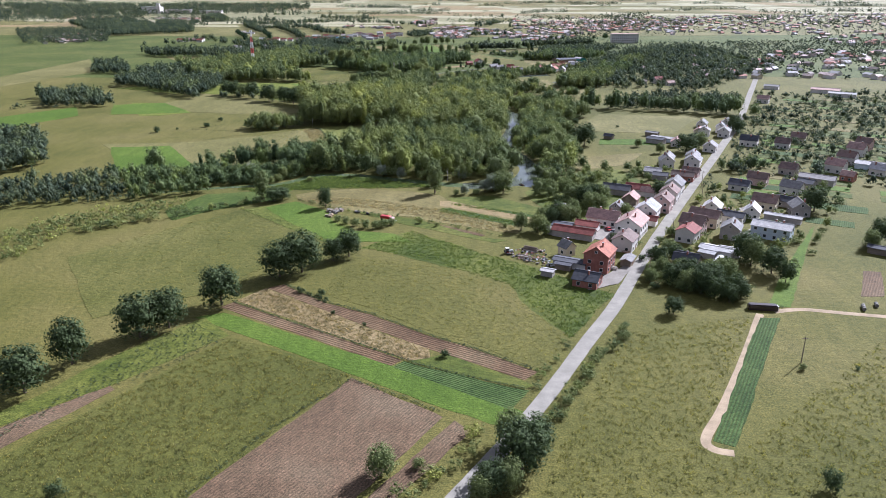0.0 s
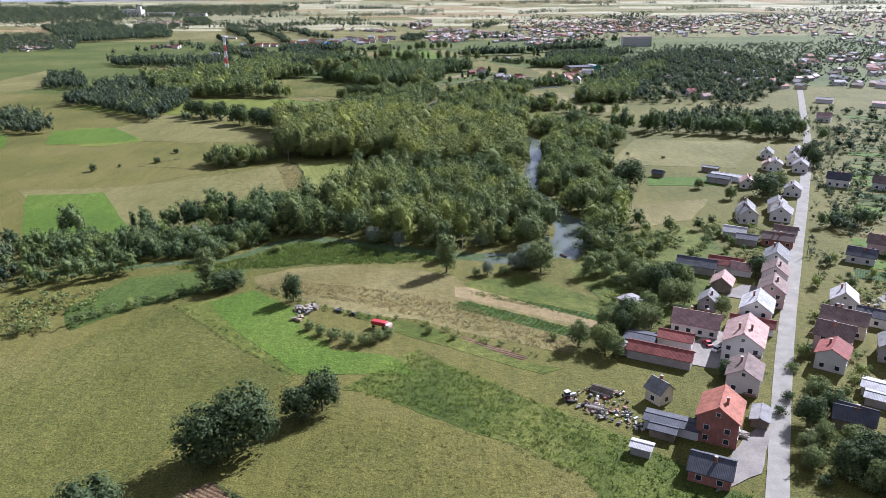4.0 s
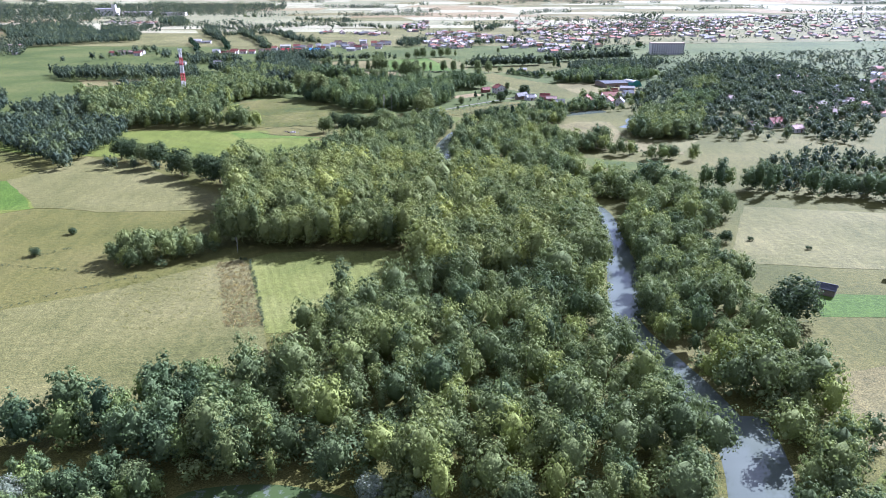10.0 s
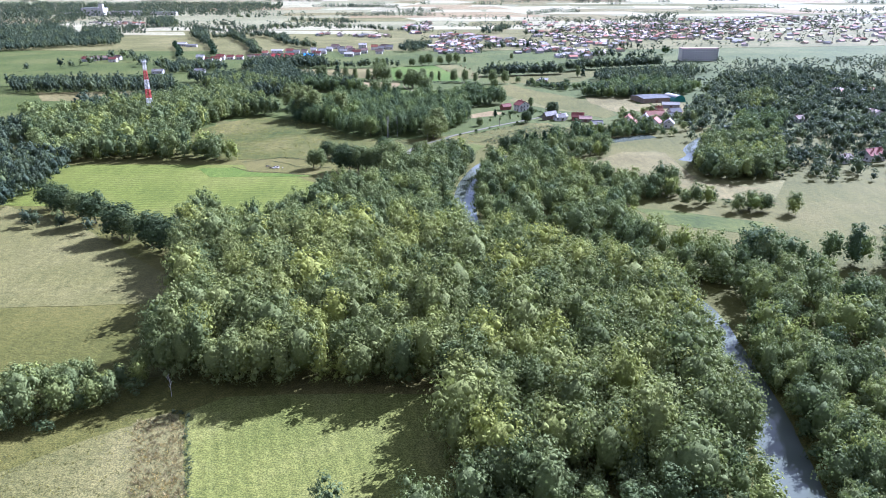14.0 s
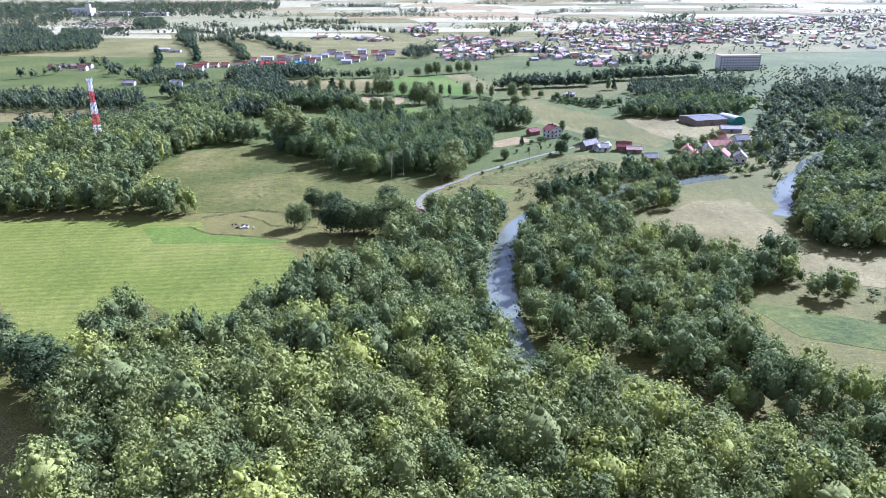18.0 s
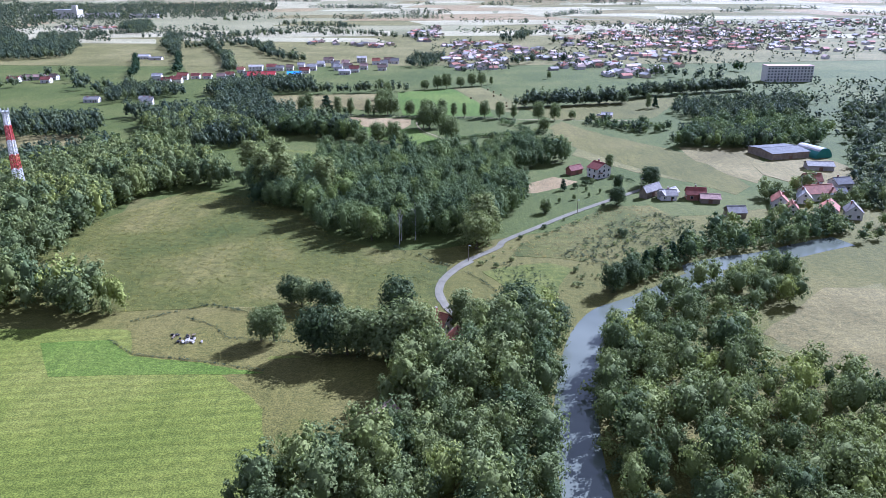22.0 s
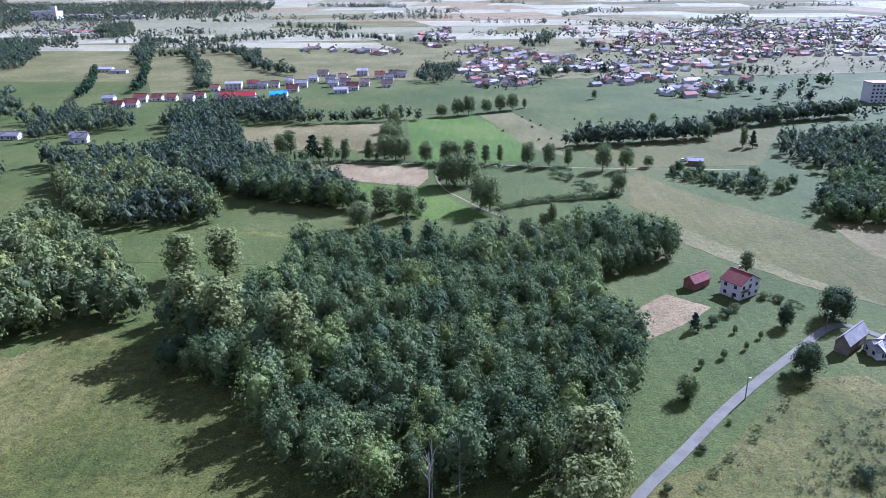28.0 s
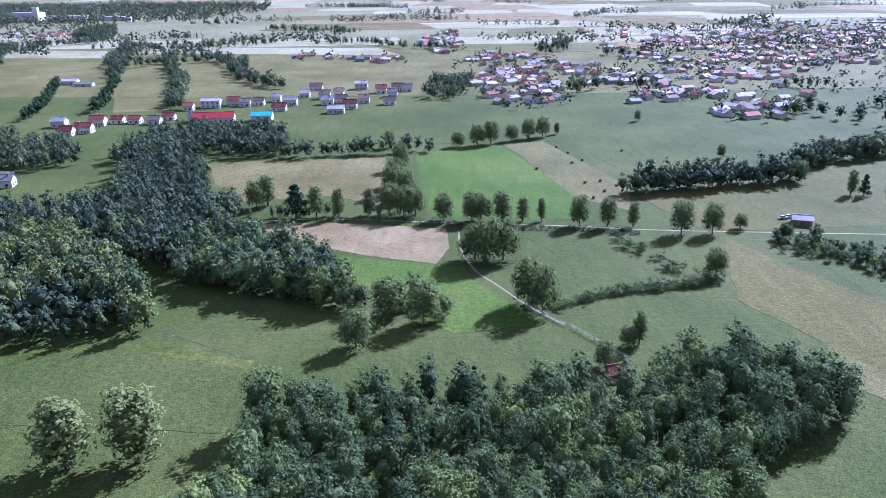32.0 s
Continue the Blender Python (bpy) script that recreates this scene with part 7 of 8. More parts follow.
wood("bow_grove", [(132.5, 840.6), (119.4, 794.9), (128.3, 786.6), (153.4, 781.9), (170.9, 805.8), (197.8, 866), (173.1, 879.2), (158.9, 879.8), (141.8, 862.3)], 7, 9, 14, ("round", "round"), M_LEAF, W_LABEL, lib=BACK)
wood("bow_grove_far", [(225, 1003.4), (249, 994.2), (287.1, 1062.9), (275.9, 1081.9), (247.9, 1052.2)], 8, 8, 13, ("round", "round"), M_LEAF, W_LABEL, lib=BACK)
wood("bow_grove_right", [(176, 892.1), (205.1, 890.9), (231.9, 933.7), (227.7, 968.1), (211.4, 954.6)], 7, 9, 14, ("round", "round"), M_DARKLEAF, W_LABEL, lib=BACK)
hedge("tan_field_hedge", [(72.2, 771.1), (100.7, 754.2), (129.4, 725.7)], 4, 4, 5, 9, ("round", "bush"), M_DARKLEAF, "thick hedge of small trees")
hedge("hay_field_hedge", [(72.3, 784.7), (86, 756.1), (101.5, 740.3), (118.4, 731.2), (142.5, 722.4)], 4.5, 5, 6, 11, ("round", "round"), M_LEAF, "broad hedge of trees beside hay meadow")
hedge("belt_right", [(84.5, 652.6), (123, 664), (151.1, 652.7), (186.4, 646.5), (223.2, 630), (255.1, 617.8)], 4.5, 7, 12, 17, ("round", "round", "tall"), M_DARKLEAF, "belt of broadleaf trees")
hedge("garden_belt", [(83, 426.1), (104, 428.5), (124.2, 427.9)], 5, 6, 5, 9, ("round", "bush"), M_LEAF, "overgrown garden belt")
wood("garden_thicket", [(61.7, 390.9), (77.7, 415.4), (99.1, 420.1), (83.9, 394.4), (70.9, 386.8)], 7, 4, 8, ("round", "bush"), M_LEAF, "overgrown garden trees and bushes", loose=True)
wood("suburb_woods", [(144.8, 883.5), (121.4, 799.1), (159.6, 783.8), (215.3, 781.9), (271.6, 766.7), (450, 1024.6), (423.4, 1294.8), (289.1, 1216.3), (183.1, 1004.5)], 7.2, 6, 11, ("round", "round", "bush"), M_DARKLEAF, "trees among scattered houses", FAR, loose=True)
wood("suburb_woods_south", [(147.2, 652.5), (243.3, 626.2), (281.1, 698.9), (219.3, 731.1), (167.3, 704.3)], 8, 6, 11, ("round", "round", "bush"), M_DARKLEAF, "trees among scattered houses", FAR)
wood("right_far_wood", [(111.7, 1093.5), (154.8, 1082.7), (209.6, 1094.2), (240.2, 1135.5), (217.9, 1180.6), (152.8, 1162.5)], 8, 7, 12, ("round", "round"), M_DARKLEAF, W_LABEL, lib=BACK)
wood("right_far_wood_b", [(112.6, 1100.8), (140.5, 1087.6), (167.4, 1078.8), (188.7, 1110.1), (165.2, 1129.8), (135.7, 1131.2)], 8, 7, 12, ("round", "round"), M_DARKLEAF, W_LABEL, FAR)
wood("right_far_copse", [(68.9, 1168.7), (88.2, 1154.2), (103.6, 1127.9), (114.2, 1152.9), (95.4, 1183), (78.7, 1190.3)], 7, 4, 8, ("bush", "round"), M_DARKLEAF, "bushy copse in the meadow", FAR)
wood("right_far_belt", [(171.1, 1259.9), (223.8, 1274.7), (297.9, 1270.1), (237.6, 1181.7), (187.4, 1172), (157.3, 1161.8), (150.3, 1213.6)], 9, 7, 12, ("round", "round"), M_DARKLEAF, W_LABEL, FAR)
hedge("belt_green", [(33.8, 1249.3), (59.2, 1258.1), (93.3, 1263.6), (128.5, 1272.6)], 1.6, 6, 10, 14, ("round", "round"), M_DARKLEAF, "belt of broadleaf trees in the meadow", FAR)
hedge("belt_green_right", [(138, 1296.1), (168.2, 1311.3), (206.6, 1327.3), (261.7, 1342)], 1.6, 6, 10, 14, ("round", "round"), M_DARKLEAF, "belt of broadleaf trees in the meadow", FAR)
hedge("row_behind_tan", [(-197.8, 1344.5), (-156.9, 1339), (-123.2, 1344.2), (-88.5, 1346.5), (-64, 1351)], 3.5, 4, 8, 12, ("round", "round", "tall"), M_DARKLEAF, "row of hedgerow trees", FAR)
hedge("spruce_row", [(-381.1, 1474), (-393, 1525.1), (-451.2, 1680.4)], 4.5, 2, 9, 12, ("cone", "round"), M_CONIFER, "dense row of dark spruces", FAR)
hedge("spruce_row_short", [(-339.8, 1507.5), (-354.9, 1565.2), (-390.6, 1674.5)], 4.5, 2, 9, 12, ("cone", "round"), M_CONIFER, "dense row of dark spruces", FAR)
hedge("tree_line", [(-390.6, 1674.5), (-445.2, 1824.6), (-499.3, 2022.4)], 6, 5, 8, 12, ("round",), M_DARKLEAF, "line of trees between fields", FAR)
hedge("tree_line_b", [(-283.6, 1516.2), (-303.6, 1609.8), (-325.5, 1689), (-382.5, 1817.6)], 6, 5, 8, 12, ("round",), M_DARKLEAF, "line of trees between fields", FAR)
hedge("tree_line_c", [(-462.5, 1874.3), (-392.4, 1847.9), (-331.4, 1884.5), (-302.7, 1855.8), (-275.9, 1728.8), (-214.4, 1619.4)], 6, 9, 8, 12, ("round",), M_DARKLEAF, "line of trees between fields", FAR)
hedge("tree_line_d", [(-566.6, 2065.2), (-468.4, 2106.4), (-336.6, 2157.2), (-316.8, 2104.2)], 9, 12, 8, 12, ("round",), M_DARKLEAF, "line of trees between fields", FAR)
wood("village_trees", [(-72.4, 1556.2), (-47.9, 1538.9), (-30.9, 1585.1), (-20.2, 1680.1), (-67.4, 1643.4)], 9, 8, 12, ("cone", "round"), M_DARKLEAF, "dark trees beside the village", FAR)
wood("meadow_wood_left", [(-329, 1285.5), (-311, 1308), (-284.4, 1319.2), (-280.1, 1346.8), (-313.4, 1389), (-346.9, 1374.4), (-369.9, 1352.5)], 9, 8, 12, ("round",), M_DARKLEAF, W_LABEL, FAR)
wood("mid_wood", [(-256.4, 1166.1), (-196.3, 1096.5), (-152.7, 1100.8), (-180.6, 1151.8), (-166.8, 1203.5), (-192, 1310.3), (-241.9, 1303.6), (-214.4, 1219.6), (-270, 1209)], 8, 9, 14, ("round", "round", "tall"), M_DARKLEAF, W_LABEL, FAR)
wood("mid_wood_b", [(-161.4, 1156), (-101.7, 1119.3), (-91.2, 1121.5), (-106.8, 1164.1), (-168.5, 1197.1)], 8, 8, 13, ("round", "round"), M_DARKLEAF, W_LABEL, lib=BACK)
wood("left_back_wood", [(-354.3, 806), (-301.4, 774.9), (-234.1, 708.2), (-236.6, 740.7), (-234.5, 785), (-248.9, 843.8), (-318.7, 875.5), (-361.9, 864)], 8, 8, 13, ("round", "round"), M_LEAF, W_LABEL, FAR)
wood("left_back_wood_b", [(-356, 661.8), (-296.6, 666.5), (-318.2, 712.3), (-350.7, 736.8), (-399, 729.8)], 9, 8, 13, ("round", "round"), M_LEAF, W_LABEL, FAR)
wood("left_meadow_wood", [(-283.8, 407.5), (-257.6, 417.9), (-240.2, 438.8), (-280.8, 515.5), (-318.4, 525.7), (-355.3, 519.8)], 7.5, 8, 13, ("round", "round"), M_DARKLEAF, W_LABEL, FAR)
hedge("left_meadow_belt", [(-420.4, 622), (-374.3, 660.3), (-354.8, 666.5), (-342.1, 666.4), (-301.6, 672.6)], 6, 5, 5, 9, ("round", "bush"), M_LEAF, "belt of trees in the meadow", FAR)
hedge("left_meadow_row", [(-215.8, 722.8), (-193.1, 710.9), (-161.1, 699)], 8, 3, 7, 9, ("round",), M_DARKLEAF, "row of round trees", FAR)
# roadside and garden bushes
hedge("roadside_bushes", [(-10.2, 130.3), (-3.1, 137), (6.1, 148.6), (13.4, 156.7)], 2.2, 3.0, 2, 4, ("bush",), M_LEAF2, "light green roadside bushes")
hedge("roadside_bushes_right", [(25, 159.2), (32.1, 168.4), (41, 184.7), (52.4, 203.8), (60.1, 217.7)], 2.2, 2.2, 1.8, 4, ("bush",), M_LEAF, "roadside bushes on the verge")
hedge("roadside_bushes_left", [(25.7, 177), (37.6, 203.8), (40.3, 209.6)], 5, 1.5, 1.2, 2.4, ("bush",), M_DARKLEAF, "small roadside bushes")
hedge("field_margin", [(-73.2, 236.4), (-48.3, 218.9), (-12, 194.5), (-5.1, 189.8), (22.7, 177.1)], 0.6, 0.35, 0.5, 1.0, ("bush",), M_DARKLEAF, "dark weeds along the ploughed strip", FAR)
hedge("field_margin_far", [(-58.7, 252), (-41.1, 235.8), (-24.2, 226), (-5.4, 210.7), (8.5, 201.6), (27.6, 187)], 0.6, 0.4, 0.5, 1.1, ("bush",), M_DARKLEAF, "dark weeds along the long ploughed strip", FAR)
hedge("plough_margin", [(-56.2, 131.9), (-44.1, 156.8), (-25.8, 182.6), (-12.9, 174.1), (-0.6, 165.7)], 0.7, 0.4, 0.4, 0.9, ("bush",), M_DARKLEAF, "weeds round the ploughed field", FAR)
hedge("meadow_bush_row", [(-52.9, 246.4), (-45.7, 242.2), (-40.2, 236.2)], 1.6, 1.0, 1.2, 2.6, ("bush",), M_OAK, "low bushes between strips")
hedge("ditch_margin", [(114.9, 231.9), (127.9, 228.6), (141.8, 225.9), (148, 224.1)], 0.8, 0.3, 0.4, 0.9, ("bush",), M_DARKLEAF, "dark grass along the ditch", FAR)
wood("verge_weeds", [(-110.9, 158.2), (-103.1, 174.3), (-95.7, 193.2), (-83, 221.5), (-68.1, 207.9), (-75.7, 193.2), (-87.1, 180.2), (-92.8, 178.7), (-108.8, 154.5)], 1.7, 0.5, 1.0, ("bush",), M_LEAF, "rank green weeds below the field trees", FAR)
hedge("ditch_weeds", [(-74, 364.9), (-51.1, 348.2), (-31.6, 337.8), (-13.9, 333.4), (5.1, 320.7), (27.4, 305.4)], 2.6, 1.0, 0.8, 2.0, ("bush",), M_LEAF, "tall weeds along the ditch")
hedge("field_edge_weeds", [(-101.2, 351.9), (-80.3, 333.7), (-60.6, 313.5), (-51.7, 302.5)], 2.6, 1.0, 0.5, 1.1, ("bush",), M_LEAF2, "pale weeds along the field edge")
wood("hut_thicket", [(74.9, 253.9), (88.3, 271.3), (110.6, 265.2), (108.6, 243.2), (97.8, 235.7), (84.3, 243.2)], 4.5, 2.5, 6, ("bush", "round"), M_LEAF, "garden bushes round the houses", loose=True)
wood("garden_bushes_left", [(45.8, 324.4), (54.1, 337), (73.8, 345), (88.5, 360.5), (86.1, 375.1), (120.7, 390.5), (139.8, 419.2), (124.3, 431), (110.9, 420.1), (92.8, 391.3), (57.8, 357.9), (46.9, 342.8)], 6.5, 2.5, 6, ("bush", "round"), M_LEAF, "garden bushes and fruit trees", loose=True)
wood("garden_bushes_road", [(77.4, 291), (90.6, 307.3), (127.3, 379.7), (130.9, 379.6), (86.2, 290.8), (80.8, 283.4)], 5, 1.5, 4, ("bush",), M_LEAF, "front garden bushes along the road")
wood("garden_bushes_right", [(78.9, 263.5), (98, 307.1), (144.9, 386.6), (196.9, 401), (219.9, 384.6), (133.8, 256.6), (115.6, 259.8), (84.3, 241.5), (80.9, 246.6)], 8, 2, 5, ("bush", "round"), M_LEAF, "garden bushes between houses", loose=True)
wood("garden_bushes_up", [(116.4, 391.3), (157.3, 430.1), (254.4, 632.7), (435.2, 731.9), (281.3, 459.8), (211.8, 403.2), (168.9, 391.1), (138.4, 374.1), (124.5, 358.3)], 9, 1.5, 5.5, ("bush", "bush", "round"), M_DARKLEAF, "garden trees between houses", FAR, loose=True)
hedge("hedge_trees_road", [(163, 427.3), (195.5, 432.8)], 4, 3, 5, 8, ("round",), M_DARKLEAF, "row of dark trees across a meadow")
hedge("lane_bushes", [(-26, 887.7), (-8.3, 907.6), (9.7, 925.6), (45.7, 961.3)], 6, 0.8, 0.8, 2.2, ("bush",), M_DARKLEAF, "small bushes along the lane")
hedge("meadow_scrub", [(13.2, 888.5), (38.3, 917.7), (66.9, 941.8), (-6.6, 854.8), (7.3, 870.1), (29.9, 888), (63.7, 902.6), (50.4, 917.3), (80.8, 928.2)], 5, 8, 0.6, 2.2, ("bush",), M_LEAF, "scrub on rough grass")
wood("lane_weed_patch", [(33.1, 933), (61, 950.4), (74, 937.5), (62.7, 901), (34.6, 876.7), (18.3, 881.1), (5.1, 893.8)], 2.2, 0.5, 1.5, ("bush",), M_LEAF, "rank dark weeds and brambles on rough grass", FAR, loose=True)
wood("lane_bramble", [(-24.6, 886.4), (-14.1, 890.2), (-3.7, 877.9), (-1.5, 863.5), (-15, 862.2), (-22, 871)], 2.0, 0.4, 1.0, ("bush",), M_LEAF, "dark lush weeds beside the lane", FAR, loose=True)
hedge("track_hedge", [(-164.4, 1215.9), (-120.6, 1217.4), (-81.6, 1213.4), (-59.8, 1206.7), (-28, 1199.7), (-2, 1196.6), (22.9, 1190.2)], 1.5, 0.8, 1.5, 3.0, ("bush",), M_DARKLEAF, "low dark hedge along the field track", FAR)
hedge("house_hedge", [(45.7, 1031), (52.7, 1018.1), (66, 1004.7)], 2.4, 1.0, 1.5, 2.8, ("bush",), M_DARKLEAF, "dark garden hedge")
hedge("meadow_hedge_mid", [(8.3, 1187.8), (18.4, 1164.4), (23.9, 1146.9), (34.4, 1141.1)], 3.5, 3, 2, 5, ("bush",), M_DARKLEAF, "scrubby hedge between meadows")
hedge("copse_right_end", [(74.6, 1181.1), (84.3, 1167.5), (97, 1157.8), (108.8, 1148.6)], 4, 6, 4, 8, ("bush", "round"), M_DARKLEAF, "bushy copse beside meadow")


# ---- tall grass ----
def tuft_set(seed):
    """Low clumps of blades, one unit high."""
    rng = np.random.default_rng(seed)
    co, tris = [], []
    for k in range(6):
        a = rng.uniform(0, 6.28)
        w = rng.uniform(0.14, 0.3)
        b = rng.normal(0, 0.6, 2)
        tip = b + rng.normal(0, 0.55, 2)
        co += [(b[0] + w * math.cos(a), b[1] + w * math.sin(a), -0.05), (b[0] - w * math.cos(a), b[1] - w * math.sin(a), -0.05), (tip[0], tip[1], rng.uniform(0.6, 1.0))]
        tris.append((3 * k, 3 * k + 1, 3 * k + 2))
    return np.array(co), np.zeros((0, 4), int), np.array(tris)


TUFT = {"tuft": [tuft_set(s) for s in range(6)]}


def tall_grass(name, poly, gap, h0, h1, mat, label):
    spots = open_ground(spread(poly, gap, WOOD_RNG, 0.7))
    return stand(name, spots, WOOD_RNG.uniform(h0, h1, len(spots)), ("tuft",), TUFT, mat, label, "grass")


tall_grass("straw_stalks", [(-61.7, 369.8), (-37.2, 363.9), (-13.9, 355), (0, 346.9), (33.6, 320), (27.5, 311.4), (-8.1, 334.5), (-32.5, 347.7), (-70.2, 363)], 0.95, 0.35, 0.7, M_STALK, "pale tan stalks of tall grass")
tall_grass("dry_stalks", [(-72.2, 237.2), (-64.2, 247.3), (-39.9, 228.6), (-23.2, 214.4), (-4.9, 200.6), (-4.4, 195.3), (-10.7, 194.8)], 0.8, 0.35, 0.7, M_STALK, "dry straw stalks")
tall_grass("olive_tufts", [(-98.4, 136.1), (-103.7, 145.4), (-67.2, 207.9), (-26.4, 184.8), (-55.7, 132.3), (-91.3, 132.3)], 1.1, 0.35, 0.7, M_BLADE, "pale dry tufts in the meadow")
tall_grass("centre_tufts", [(-45.9, 246.1), (-32.8, 277.9), (-5.4, 274.7), (23.9, 248.6), (41.1, 219.9), (37.6, 203.8), (29.4, 188)], 1.5, 0.25, 0.5, M_BLADE, "dry grass tufts")
tall_grass("weed_tufts", [(-34.2, 291.4), (-13.7, 313.7), (38.5, 265.4), (62, 243.3), (40, 207.6), (24.2, 251.3), (-5.4, 276.6)], 1.0, 0.3, 0.75, M_GREENBLADE, "tall green weeds")
tall_grass("slope_tufts", [(-144.4, 295.6), (-99.7, 346.8), (-48.5, 297.6), (-65.3, 266.3), (-78.9, 239.6), (-107.4, 228.9)], 2.2, 0.3, 0.5, M_BLADE, "long meadow grass")
tall_grass("right_tufts", [(29.7, 153.1), (58.6, 211.6), (103.1, 224.1), (62, 150.7), (66.3, 144.1), (138.6, 207.5), (96, 132), (21.5, 132.1)], 1.4, 0.35, 0.7, M_BLADE, "long meadow grass")
tall_grass("marsh_reeds", [(-73, 413.8), (-59.7, 414), (-45.3, 411.6), (-30.9, 403.4), (-20.3, 394.6), (-27.7, 389.3), (-52.7, 391.5), (-71.6, 384), (-83.5, 384.3), (-79.8, 398.2)], 1.2, 0.5, 1.0, M_GREENBLADE, "bright green reeds")
tall_grass("arm_reeds", [(-112, 386), (-96, 389), (-84, 397), (-76, 408), (-58, 412), (-40, 407), (-22, 399), (-8, 394), (-2, 391), (-20, 388), (-60, 388), (-100, 380)], 1.0, 0.6, 1.2, M_GREENBLADE, "rank reeds along the still water")
tall_grass("lane_stalks", [(-8.6, 910), (43, 962.5), (61.5, 961.8), (66.9, 941.8), (13.2, 888.5), (3.3, 891.8), (-14.7, 895.4)], 1.8, 0.3, 0.6, M_STALK, "rough tan grass")
tall_grass("dark_meadow_tufts", [(-214, 911.3), (-195, 955.5), (-171.6, 999.8), (-144.7, 986.2), (-106.2, 957.3), (-89.1, 921.8), (-63.7, 900), (-40.6, 884.5), (-46.1, 862.3), (-61.4, 846.6), (-111, 849.8), (-169.4, 845.9)], 1.8, 0.3, 0.6, M_BLADE, "long pale meadow grass")
tall_grass("wedge_stalks", [(-106.2, 557.9), (-98.4, 561.8), (-92.5, 554.3), (-76.1, 500), (-88.3, 500.3)], 0.9, 0.4, 0.8, M_STALK, "tall dry grass")
tall_grass("hay_tufts", [(-142.2, 538), (-107.3, 561.3), (-88.4, 497), (-120.8, 497.9)], 1.9, 0.3, 0.5, M_BLADE, "short dry grass tufts")

hedge("pasture_belt", [(-155.4, 1144.2), (-136.3, 1140.8), (-114.3, 1130.1), (-97.9, 1122.6)], 3, 3, 11, 14, ("round", "round"), M_DARKLEAF, "belt of trees beside the pasture")
hedge("stubble_edge", [(-147.8, 1188.4), (-125.8, 1171), (-108.8, 1161.3)], 5, 5, 6, 10, ("round", "bush"), M_LEAF, "trees at the stubble's edge")
hedge("track_row", [(-153.6, 1222.8), (-119.5, 1221), (-77.9, 1218.9)], 8, 2, 5, 9, ("round", "tall", "bush"), M_DARKLEAF, "row of trees along the field track")

wood("thicket_west", [(-224, 349.7), (-159.3, 363.7), (-190.8, 413.6), (-257.9, 384.6)], 5.5, 5, 9, ("round", "round", "bush"), M_DARKLEAF, "thicket of bushes and low trees", FAR)
wood("thicket_bank", [(-175.1, 272), (-167.9, 302.6), (-151.6, 322.3), (-126, 347.3), (-131.6, 364.3), (-163, 349.3), (-181.9, 330.9), (-194.6, 306.4)], 4.2, 2, 4.5, ("bush",), M_LEAF2, "light green bushes on the marsh bank", FAR)

# weed lines
hedge("clearing_weeds", [(-143.8, 838.8), (-134.5, 844.5), (-121.9, 851.2), (-106.3, 844.5), (-91.9, 839.7), (-80.4, 841), (-65.8, 842.5)], 0.8, 0.4, 0.5, 1.2, ("bush",), M_DARKLEAF, "line of dark weeds round the clearing", FAR)
hedge("clearing_weeds_inner", [(-126.9, 841.3), (-115.6, 834.2), (-109.6, 826.1), (-99.8, 824.7), (-87.9, 822.8)], 0.8, 0.4, 0.5, 1.1, ("bush",), M_DARKLEAF, "line of dark weeds in the clearing", FAR)
hedge("clearing_weeds_low", [(-146, 826), (-135.3, 816), (-116.6, 812.1), (-93.6, 805.4)], 0.8, 0.4, 0.5, 1.1, ("bush",), M_LEAF, "line of weeds along the mown grass", FAR)
hedge("crop_ditch_weeds", [(-98.6, 562.4), (-94, 560.9), (-86.2, 536.4), (-75.9, 499.9)], 0.8, 0.5, 0.5, 1.3, ("bush",), M_DARKLEAF, "dark weeds along the ditch", FAR)
hedge("lane_weeds", [(-32.5, 878), (-27.3, 869.4), (-22.1, 857.5)], 0.8, 0.5, 0.5, 1.1, ("bush",), M_DARKLEAF, "dark weeds beside the lane", FAR)
hedge("slope_weeds", [(-99.2, 348.5), (-77, 325), (-62, 310.6), (-47.6, 297.6)], 0.9, 0.5, 0.4, 1.0, ("bush",), M_LEAF2, "pale weeds along the slope", FAR)
hedge("hay_edge_weeds", [(-168.8, 516.2), (-152.9, 531.8), (-131.2, 544.6), (-191.4, 558.3), (-182.7, 567.5), (-171.1, 577.2)], 1.6, 0.8, 0.4, 1.1, ("bush",), M_LEAF, "weeds between hay meadows", FAR)
hedge("wood_edge_weeds", [(-62.5, 907.3), (-50.8, 895.6), (-40.1, 884.8), (-34.6, 886.7)], 1.4, 1.2, 0.5, 1.6, ("bush",), M_DARKLEAF, "shrubs at the wood's edge", FAR)
wood("village_green", [(302, 732.8), (403.9, 760.3), (496.7, 723.6), (243.9, 384), (204.2, 413.6), (165.4, 414.7), (202.4, 507.9)], 9, 2, 8, ("round", "bush", "bush"), M_DARKLEAF, "garden trees among the village houses", FAR, loose=True)
wood("suburb_green", [(260.2, 1379.5), (686.1, 1442.7), (965, 1424.3), (689.7, 1096), (501.7, 1131.6), (227.2, 1120.4)], 11, 4, 9, ("round", "bush"), M_DARKLEAF, "garden trees among the suburb houses", TINY, loose=True)
wood("bank_wood_fill", [(15.6, 734.3), (44, 748.6), (71.4, 751.1), (68.1, 732.9), (59.5, 722.4), (62.7, 708.2), (53.4, 690.6), (29.2, 711.3), (20.5, 726)], 7.0, 7, 13, ("round", "round", "tall"), M_LEAF, W_LABEL)
